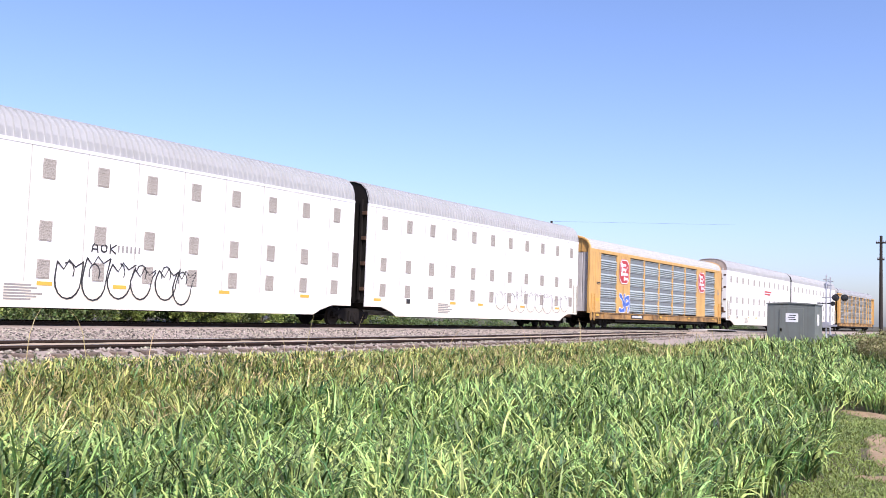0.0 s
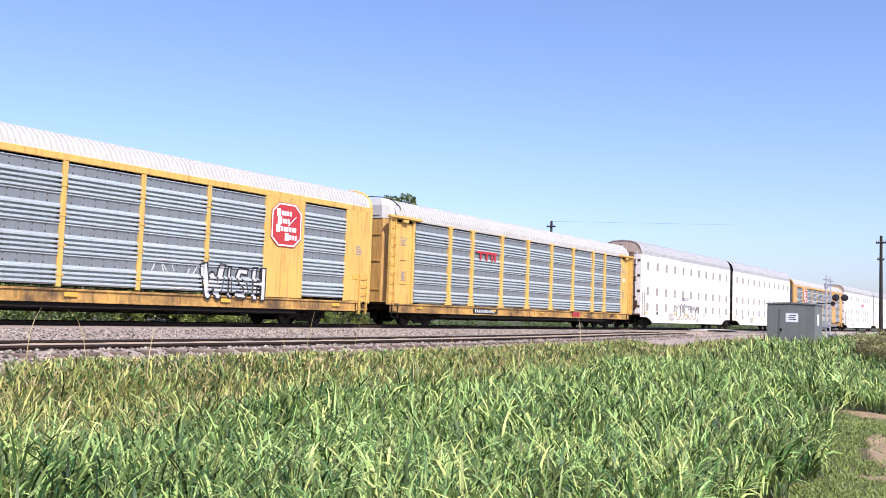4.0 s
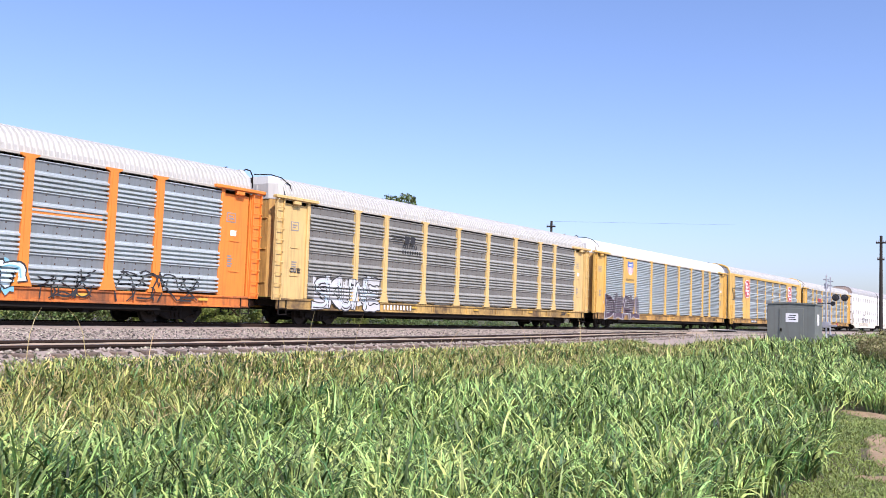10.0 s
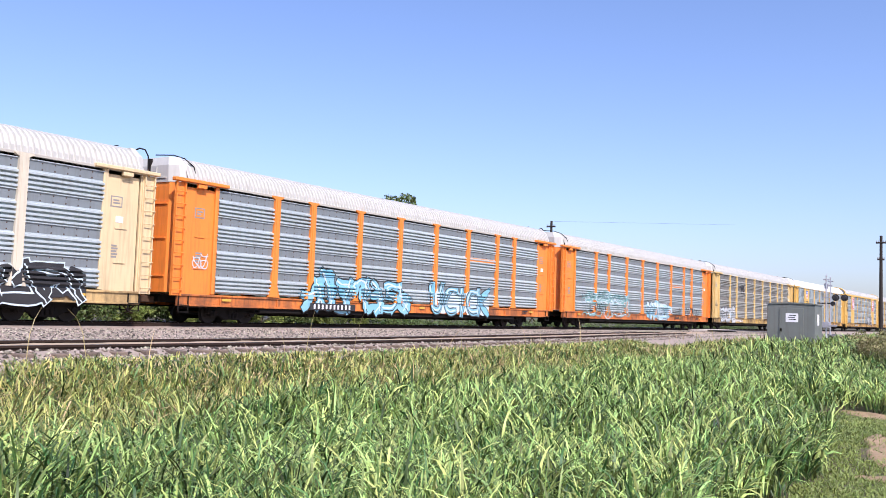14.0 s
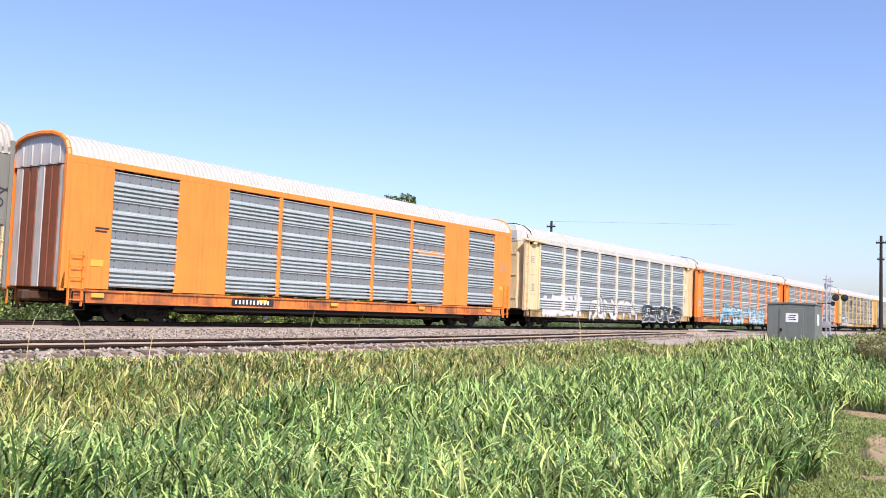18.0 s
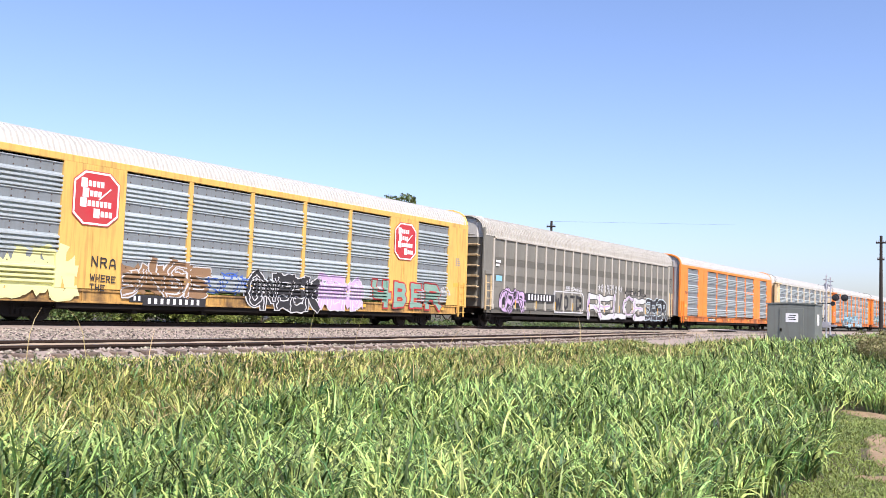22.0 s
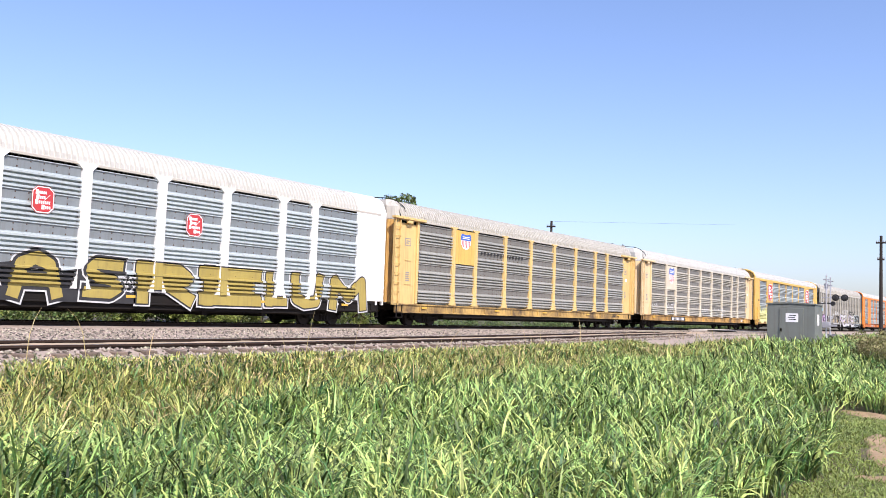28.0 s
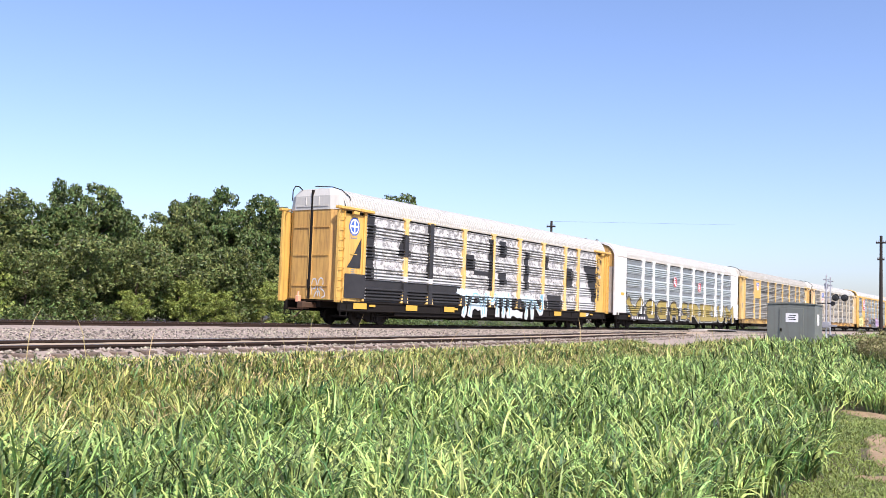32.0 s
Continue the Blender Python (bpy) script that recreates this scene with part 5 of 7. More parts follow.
def post_car(s, paint, panel, style, roof, label, sill=None, smooth_end=False, posts=POSTS, post_paint=None):
    """A car rack with corrugated side sheets between flared posts."""
    L = LENGTH
    car = empty("autorack_car", pose(s, TRACK_Y, 0), label, "rail car", "cars of the train")
    sill_paint = sill or paint
    SURFACES[car.name] = post_surface(posts, style, smooth_end)
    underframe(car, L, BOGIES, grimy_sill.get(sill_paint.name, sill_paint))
    edges = (1.93,) + posts + (25.86,)
    for side in side_pair(L):
        for a, b in zip(edges, edges[1:]):
            w = round(b - a, 3)
            part("side_panel", shared(("side_panel", w, style), panel, corrugated(w, 1.09, 4.77, style)), panel, car, at=side @ Matrix.Translation((a, -HALF + 0.03, 0)))
        for p in posts:
            part("post", shared(("post", smooth_end), post_paint or paint, flared_post(1.03, 4.9, 0.34 if smooth_end else 0.3, 0.34 if smooth_end else 0.3, 0.2 if smooth_end else 0.12)), paint, car, at=side @ Matrix.Translation((p, -HALF - 0.0, 0)))
        for x, m in ((0.0, side), (1.0, side @ pose(L, 0, 0) @ Matrix.Diagonal((-1, 1, 1, 1)))):
            if smooth_end:
                def smooth_plate(bm):
                    add_box(bm, (0.0, -HALF, 1.06), (1.95, -HALF + 0.08, 4.9), 0.02)
                    add_box(bm, (0.74, -HALF - 0.015, 1.1), (0.77, -HALF, 4.85))
                    add_box(bm, (-0.03, -HALF - 0.03, 0.9), (0.06, -HALF + 0.1, 5.0), 0.01)
                e = part("end_panel", shared("end_panel_smooth", paint, smooth_plate), paint, car, at=m)
                part("ladder", shared("ladder_short", paint, lambda bm: ladder(bm, 0.45, 0.9, 2.3, 0.3)), paint, e, at=(0.1, -HALF - 0.05, 0))
            else:
                def end_plate(bm):
                    add_box(bm, (0.55, -HALF + 0.06, 1.0), (1.92, -HALF + 0.12, 4.72), 0.015)
                    add_box(bm, (1.78, -HALF - 0.03, 1.03), (1.94, -HALF + 0.1, 4.86), 0.015)
                    add_box(bm, (0.95, -HALF + 0.03, 1.9), (1.4, -HALF + 0.06, 1.93))
                    add_box(bm, (0.95, -HALF + 0.03, 3.0), (1.4, -HALF + 0.06, 3.03))
                    add_box(bm, (0.4, -HALF + 0.05, 1.0), (0.5, -HALF + 0.12, 4.8))
                e = part("end_panel", shared("end_panel", paint, end_plate), paint, car, at=m)
                def ladder_strip(bm):
                    add_box(bm, (0.0, -HALF + 0.0, 0.95), (0.44, -HALF + 0.05, 4.84), 0.01)
                    sub = bmesh.new()
                    ladder(sub, 0.42, 0.95, 4.84, 0.42)
                    me = bpy.data.meshes.new("tmp")
                    bmesh.ops.translate(sub, verts=sub.verts, vec=(0, -HALF - 0.03, 0))
                    sub.to_mesh(me)
                    sub.free()
                    bm.from_mesh(me)
                    bpy.data.meshes.remove(me)
                part("ladder", shared("ladder_strip", paint, ladder_strip), paint, e, "end ladder with steel rungs")
                part("door_track", shared("door_track", paint, lambda bm: (add_box(bm, (-0.12, -HALF - 0.16, 4.86), (2.3, -HALF + 0.06, 4.98), 0.02), add_box(bm, (0.9, -HALF - 0.12, 4.7), (1.3, -HALF + 0.02, 4.86), 0.02))), paint, e, "overhanging door track")
        part("eave_rail", shared(("eave_rail", L), grey_post, lambda bm: add_box(bm, (0.3, -HALF - 0.01, 4.84), (L - 0.3, -HALF + 0.1, 4.93), 0.01)), grey_post, car, at=side)
    if smooth_end:
        part("roof", shared(("roof_hooded", L), roof, roof_mesh(L - 3.8, POST_ROOF, 0.19, 0.075)), roof, car, "ribbed arched sheet roof", (1.9, 0, 0))
        hooded_ends(car, L, paint)
    else:
        part("roof", shared(("roof_post", L), roof, roof_mesh(L - 1.1, POST_ROOF, 0.19, 0.075)), roof, car, "ribbed arched sheet roof", (0.55, 0, 0))
        end_doors(car, L, stained_gold if paint in (yellow, faded_yellow) else paint, roof, 4.86, 5.82)
    def hose(bm):
        pts = [(0.3, 0.7, 5.72), (0.0, 0.7, 5.88), (-0.22, 0.7, 5.86), (-0.36, 0.7, 5.66), (-0.38, 0.7, 5.2)]
        for a, b in zip(pts, pts[1:]):
            add_cyl(bm, a, b, 0.025, sides=6)
    def strap(bm):
        pts = [(0.9, -HALF + 0.02, 5.0), (0.85, -1.46, 5.44), (0.7, -1.12, 5.74), (0.55, -0.7, 5.87), (0.5, 0.2, 5.93)]
        for a, b in zip(pts, pts[1:]):
            add_cyl(bm, a, b, 0.02, sides=6)
    if not smooth_end:
        for m in side_pair(L):
            part("air_hose", shared("air_hose", black_steel, hose), black_steel, car, at=m)
            part("roof_strap", shared("roof_strap", black_steel, strap), black_steel, car, at=m)
    for x in (2.3, 9.0, 14.4, 20.2, 25.0):
        plate(car, "reflector", x, x + 0.42, 0.81, 0.9, ink_yellow, y=-HALF - 0.045)
    bars(car, "stencil", 24.2, 0.93, 0.7, 0.2, 2, ink_white if sill else ink_black, y=-HALF - 0.042)
    if not smooth_end:
        for x in (0.75, 26.0):
            plate(car, "stencil_frame", x + 0.18, x + 0.62, 3.68, 4.04, ink_faded, "dark stencilled frame", -HALF + 0.053, 0.008)
            plate(car, "stencil_field", x + 0.22, x + 0.58, 3.72, 4.0, paint, "", -HALF + 0.048, 0.008)
            bars(car, "stencil", x + 0.27, 3.95, 0.26, 0.18, 2, ink_faded, y=-HALF + 0.044)
            bars(car, "stencil", x + 0.3, 2.5, 0.28, 0.45, 5, ink_faded, y=-HALF + 0.052)
        plate(car, "placard", 26.4, 26.68, 3.2, 3.4, ink_white, y=-HALF + 0.05)
    return car


def door_car(s, paint, panel, roof, label, logos=True, end_mat=None, rusty=False, gable=None):
    """A car rack with smooth painted end and logo panels and framed corrugated sheets."""
    L = SHORT
    car = empty("autorack_car", pose(s, TRACK_Y, 0), label, "rail car", "cars of the train")
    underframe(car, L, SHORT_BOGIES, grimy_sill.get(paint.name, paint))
    end_mat = end_mat or pale_end
    bays = ((1.6, 4.2), (6.45, 9.01), (9.19, 11.91), (12.09, 14.76), (14.94, 17.56), (17.74, 20.4), (22.55, 25.1))
    solids = ((0.0, 1.6), (4.2, 6.45), (20.4, 22.55), (25.1, 26.7))
    SURFACES[car.name] = door_surface(solids)
    for side in side_pair(L):
        for a, b in bays:
            w = round(b - a, 3)
            part("side_panel", shared(("side_panel_k", w), panel, corrugated(w, 1.13, 4.82, "banded")), panel, car, at=side @ Matrix.Translation((a, -HALF + 0.05, 0)))
        for a, b in solids:
            w = round(b - a, 3)
            def solid(bm, w=w):
                add_box(bm, (0, -0.04, 1.04), (w, 0.06, 5.06), 0.015)
                add_box(bm, (w * 0.5 - 0.015, -0.05, 1.1), (w * 0.5 + 0.015, -0.04, 5.0))
                add_prism(bm, [(-0.1, 1.03), (0.25, 1.03), (0.1, 1.5), (0.0, 1.5)], -0.06, -0.04)
            part("painted_panel", shared(("painted_panel", w), paint, solid), paint, car, at=side @ Matrix.Translation((a, -HALF, 0)))
        for x in (9.1, 12.0, 14.85, 17.65):
            def bar(bm):
                add_box(bm, (-0.09, -0.03, 1.06), (0.09, 0.06, 4.9), 0.015)
                for z in (1.4, 2.3, 3.2, 4.1):
                    add_box(bm, (-0.13, -0.05, z), (0.13, -0.03, z + 0.05))
            part("post", shared("slim_post", paint, bar), paint, car, at=side @ Matrix.Translation((x, -HALF, 0)))
        part("eave_rail", shared(("eave_rail_k", L), paint, lambda bm: add_box(bm, (0.0, -HALF - 0.045, 4.88), (L, -HALF + 0.08, 5.1), 0.015)), paint, car, at=side)
        for x, m in ((0.0, side), (1.0, side @ pose(L, 0, 0) @ Matrix.Diagonal((-1, 1, 1, 1)))):
            def corner(bm):
                add_box(bm, (-0.1, -HALF - 0.06, 0.95), (0.06, -HALF + 0.12, 5.1), 0.02)
                for (y0, z0), (y1, z1) in zip(DOOR_ROOF, DOOR_ROOF[1:]):
                    add_cyl(bm, (-0.02, -y0, z0 + 0.03), (-0.02, -y1, z1 + 0.03), 0.08, sides=6)
            e = part("corner_frame", shared("corner_frame", paint, corner), paint, car, at=m)
            part("ladder", shared("ladder_low", paint, lambda bm: ladder(bm, 0.5, 0.5, 2.2, 0.34)), paint, e, at=(0.15, -HALF - 0.06, 0))
    part("roof", shared(("roof_door", L), roof, roof_mesh(L, DOOR_ROOF, 0.19, 0.075)), roof, car, "ribbed arched sheet roof")
    for m in side_pair(L):
        for i in range(7):
            y = -1.4 + 0.4 * i
            def leaf(bm, y=y):
                add_box(bm, (0.06, y, 1.06), (0.12, y + 0.34, 4.85), 0.015)
                add_box(bm, (0.09, y + 0.32, 1.06), (0.16, y + 0.405, 4.85))
            part("door_leaf", shared(("door_leaf", i), (end_mat, red_rust)[rusty and 0 < i < 6 and i != 3], leaf), end_mat, car, "tall narrow end door leaf", m)
    for m in side_pair(L):
        def top(bm):
            sec = DOOR_ROOF
            pts = [(y, z) for y, z in sec] + [(-y, z) for y, z in sec[-2::-1]]
            pts = [(HALF, 4.86)] + pts + [(-HALF, 4.86)]
            a = [bm.verts.new((0.04, y, z)) for y, z in pts]
            b = [bm.verts.new((0.17, y, z)) for y, z in pts]
            bm.faces.new(a)
            bm.faces.new(b[::-1])
            for i in range(len(a)):
                j = (i + 1) % len(a)
                bm.faces.new((a[j], a[i], b[i], b[j]))
        g = part("gable", shared("gable", gable or paint, top), gable or paint, car, at=m)
        for y in (-1.0, -0.5, 0.0, 0.5, 1.0):
            part("rib", shared("gable_rib", gable or paint, lambda bm: add_box(bm, (0.0, -0.05, 4.88), (0.045, 0.05, 5.52), 0.01)), gable or paint, g, at=(0, y, 0))
    for x in (1.0, 8.1, 12.2, 18.4, 24.4):
        plate(car, "reflector", x, x + 0.45, 0.78, 0.92, ink_yellow, y=-HALF - 0.045)
    plate(car, "placard", 0.9, 1.35, 1.75, 1.95, ink_yellow, y=-HALF - 0.055)
    plate(car, "placard", 25.6, 26.0, 1.95, 2.15, ink_yellow, y=-HALF - 0.055)
    bars(car, "stencil", 1.0, 3.0, 0.5, 0.2, 2, ink_black, y=-HALF - 0.046)
    bars(car, "stencil", 25.75, 3.4, 0.42, 0.42, 4, ink_faded, y=-HALF - 0.046)
    plate(car, "number_board", 6.8, 8.9, 0.68, 0.92, ink_black, y=-HALF - 0.042)
    bars(car, "stencil", 6.95, 0.88, 1.8, 0.15, 1, ink_white, y=-HALF - 0.05, cols=10)
    if logos:
        octagon(car, 5.35, 3.85, 1.66, 1.7)
        octagon(car, 21.5, 3.85, 1.66, 1.7)
    return car


SLIM = [round(1.02 + 1.178 * k, 3) for k in range(23)]


def smooth_car(s, label):
    """A car rack with flat weathered side sheets between many slim posts."""
    L = 27.75
    car = empty("autorack_car", pose(s, TRACK_Y, 0), label, "rail car", "cars of the train")
    SURFACES[car.name] = slim_surface()
    underframe(car, L, (2.3, 25.45), grey_band, 1.04, 0.74)
    for side in side_pair(L):
        for x in SLIM:
            def sheet(bm):
                for z0, z1 in ((1.06, 2.14), (2.148, 2.46), (2.82, 3.32), (3.73, 4.68)):
                    add_box(bm, (0.0, 0.0, z0), (1.178, 0.03, z1))
                add_box(bm, (0.0, 0.012, 1.06), (1.178, 0.03, 4.68))
            def band(bm):
                for z0, z1 in ((2.47, 2.81), (3.33, 3.72)):
                    add_box(bm, (0.0, 0.004, z0), (1.178, 0.02, z1))
            if x != SLIM[-1]:
                p = part("side_sheet", shared("side_sheet", grey_side, sheet), grey_side, car, at=side @ Matrix.Translation((x, -HALF + 0.05, 0)))
                part("dark_band", shared("dark_band", grey_band, band), grey_band, p)
            part("post", shared("round_post", grey_post, lambda bm: (add_box(bm, (-0.055, -0.03, 1.0), (0.055, 0.06, 4.7), 0.02), add_box(bm, (-0.09, -0.04, 0.95), (0.09, 0.06, 1.2), 0.02))), grey_post, car, at=side @ Matrix.Translation((x, -HALF, 0)))
        for m in (side, side @ pose(L, 0, 0) @ Matrix.Diagonal((-1, 1, 1, 1))):
            def end(bm):
                add_box(bm, (0.05, -HALF + 0.04, 1.05), (1.0, -HALF + 0.1, 5.0), 0.02)
                add_box(bm, (0.0, -HALF - 0.02, 0.95), (0.12, -HALF + 0.1, 5.2), 0.02)
                add_box(bm, (0.2, -HALF - 0.03, 2.75), (0.85, -HALF + 0.05, 2.95), 0.02)
            e = part("end_panel", shared("end_panel_grey", grey_side, end), grey_side, car, at=m)
            part("ladder", shared("ladder_grey", cream, lambda bm: ladder(bm, 0.55, 0.9, 2.7, 0.4)), cream, e, at=(0.22, -HALF - 0.03, 0))
        part("eave_rail", shared(("eave_rail_s", L), grey_post, lambda bm: add_box(bm, (1.1, -HALF - 0.04, 4.68), (L - 1.1, -HALF + 0.08, 4.8), 0.02)), grey_post, car, at=side)
    sec = [(HALF - 0.02, 4.8), (HALF - 0.04, 5.06), (1.40, 5.42), (1.15, 5.66), (0.75, 5.81), (0.0, 5.88)]
    part("roof", shared(("roof_smooth_car", L), worn_roof, roof_mesh(L, sec, 0.19, 0.075)), worn_roof, car, "ribbed arched sheet roof")
    end_doors(car, L, grey_band, white_roof, 4.7, 5.88)
    def rung(bm):
        add_box(bm, (-0.1, -1.25, 0.0), (0.14, 0.15, 0.05), 0.01)
        add_box(bm, (-0.12, -1.25, 0.05), (-0.08, 0.15, 0.1))
    for m in side_pair(L):
        for z in (1.5, 2.05, 2.6, 3.15, 3.7, 4.25):
            part("end_rung", shared("end_rung", cream, rung), cream, car, "pale steel grab iron across the end", m @ Matrix.Translation((0, 0, z)))
    return car


def box_car(s, L, label, hinge_left=False, roof=grey_roof):
    """A tall white enclosed car with rows of small punched vents."""
    car = empty("autorack_car", pose(s, TRACK_Y, 0), label, "rail car", "cars of the train")
    for side in side_pair(L):
        def wall(bm):
            add_prism(bm, [(0.0, 0.82), (1.2, 0.82), (1.9, 0.62), (2.3, 0.42), (L - 2.3, 0.42), (L - 1.9, 0.62), (L - 1.2, 0.82), (L, 0.82), (L, 5.3), (0.0, 5.3)], -HALF, -HALF + 0.06)
        w = part("side_wall", shared(("side_wall", L), white, wall), white, car, "white sheet side", side)
        def skirt(bm):
            add_prism(bm, [(0.01, 0.825), (1.2, 0.825), (1.9, 0.625), (2.3, 0.425), (L - 2.3, 0.425), (L - 1.9, 0.625), (L - 1.2, 0.825), (L - 0.01, 0.825), (L - 0.01, 1.16), (0.01, 1.16)], -HALF - 0.005, -HALF + 0.01)
        part("skirt", shared(("skirt", L), skirt_white, skirt), skirt_white, w, "stained lower edge of the side")
        x = 0.55
        while x < L:
            part("seam", shared("seam", grey_post, lambda bm: add_box(bm, (-0.014, -0.008, 1.17), (0.014, 0.002, 5.2))), grey_post, w, at=(x, -HALF, 0))
            x += 1.88
        part("eave_strip", shared(("eave_strip", L), white, lambda bm: add_box(bm, (0, -HALF - 0.02, 5.2), (L, -HALF + 0.002, 5.3))), white, w)
        x = 1.2
        while x < L - 0.8:
            for z, h in ((4.55, 0.6), (2.70, 0.6), (1.57, 0.57)):
                def vent(bm, h=h):
                    add_box(bm, (-0.21, -0.012, -h / 2), (0.21, 0.01, h / 2), 0.003)
                    for k in range(6):
                        zz = -h / 2 + h * (k + 0.5) / 6
                        add_box(bm, (-0.18, -0.02, zz - 0.012), (0.18, -0.012, zz + 0.012))
                part("vent", shared(("vent", h), vent_metal, vent), vent_metal, car, at=side @ Matrix.Translation((x, -HALF - 0.004, z)))
            x += 1.86
    part("roof", shared(("roof_box", L), roof, roof_mesh(L, BOX_ROOF, 0.24, 0.06)), roof, car, "ribbed grey metal roof")
    part("deck", shared(("deck_box", L), rust_steel, lambda bm: add_box(bm, (0.1, -HALF + 0.07, 1.0), (L - 0.1, HALF - 0.07, 1.06))), rust_steel, car)
    def under(bm):
        add_prism(bm, [(0.3, 0.7), (0.3, 0.98), (L - 0.3, 0.98), (L - 0.3, 0.7), (L - 4.6, 0.64), (L - 5.4, 0.38), (5.4, 0.38), (4.6, 0.64)], -0.5, 0.5)
        add_cyl(bm, (2.0, -1.3, 0.75), (4.5, -1.4, 0.55), 0.06, sides=7)
    part("underframe", shared(("under_box", L), black_steel, under), black_steel, car, "black underframe")
    def endwall(bm):
        pts = [(y, z) for y, z in BOX_ROOF] + [(-y, z) for y, z in BOX_ROOF[-2::-1]]
        pts = [(HALF, 1.0)] + pts + [(-HALF, 1.0)]
        a = [bm.verts.new((0.04, y * 0.99, z - 0.02)) for y, z in pts]
        b = [bm.verts.new((0.10, y * 0.99, z - 0.02)) for y, z in pts]
        bm.faces.new(a)
        bm.faces.new(b[::-1])
        for i in range(len(a)):
            j = (i + 1) % len(a)
            bm.faces.new((a[j], a[i], b[i], b[j]))
    for m, hinge in zip(side_pair(L), (hinge_left, not hinge_left)):
        w = part("end_wall", shared("end_wall", black_steel if hinge else stained_end, endwall), stained_end, car, "dark bellows end" if hinge else "stained pale end doors", m)
        for y in (-1.2, -0.75, -0.3, 0.3, 0.75, 1.2):
            part("end_rib", shared("end_rib", black_steel if hinge else pale_end, lambda bm: add_box(bm, (-0.04, -0.07, 1.1), (0.05, 0.07, 5.5), 0.015)), pale_end, w, at=(0, y, 0))
        if not hinge:
            part("corner_panel", shared("corner_panel", white, lambda bm: add_box(bm, (-0.048, -HALF + 0.01, 1.05), (-0.005, -1.02, 5.3), 0.01)), white, w, "white door edge")
            part("end_door", shared("end_door", rusty_end, lambda bm: (add_box(bm, (-0.12, -1.0, 1.05), (-0.005, -0.62, 5.5), 0.02), add_box(bm, (-0.08, -0.58, 1.05), (-0.005, -0.1, 5.6), 0.02))), rusty_end, w, "rust-streaked folding end door")
            def latch_rod(bm):
                add_cyl(bm, (-0.09, -1.12, 1.1), (-0.09, -1.12, 5.0), 0.025, sides=6)
                for z in (1.35, 1.6, 2.2, 3.4, 3.6, 4.5):
                    add_box(bm, (-0.13, -1.2, z), (-0.04, -1.05, z + 0.1), 0.01)
                add_box(bm, (-0.14, -1.34, 1.5), (-0.05, -1.08, 2.0), 0.03)
            part("latch_rod", shared("latch_rod", rust_steel, latch_rod), rust_steel, w, "dark latch rod and lock")
        for z in (1.5, 2.6, 3.7, 4.8):
            part("hinge", shared("hinge", rust_steel, lambda bm: add_box(bm, (-0.07, -1.5, 0), (0.05, -1.28, 0.16), 0.01)), rust_steel, w, at=(0, 0, z))
    part("ladder", shared("ladder_grey", grey_post, lambda bm: ladder(bm, 0.5, 0.9, 2.6, 0.34)), grey_post, car, at=(0.1 if not hinge_left else L - 0.6, -HALF - 0.03, 0))
    truck(car, 2.0 if not hinge_left else L - 2.0)
    if hinge_left:
        truck(car, -0.3)
    coupler(car, 0.3 if not hinge_left else L - 0.3, -1 if not hinge_left else 1)
    for x in (0.6, 6.6, 9.2, 13.6, 17.8):
        if x < L:
            plate(car, "reflector", x, x + 0.5, 1.08, 1.2, ink_yellow, y=-HALF - 0.014)
    bars(car, "stencil", 5.6, 1.12, 1.2, 0.5, 6, ink_faded, y=-HALF - 0.012)
    plate(car, "placard", 3.0, 3.3, 1.02, 1.24, ink_black, y=-HALF - 0.012)
    return car


CARS = []


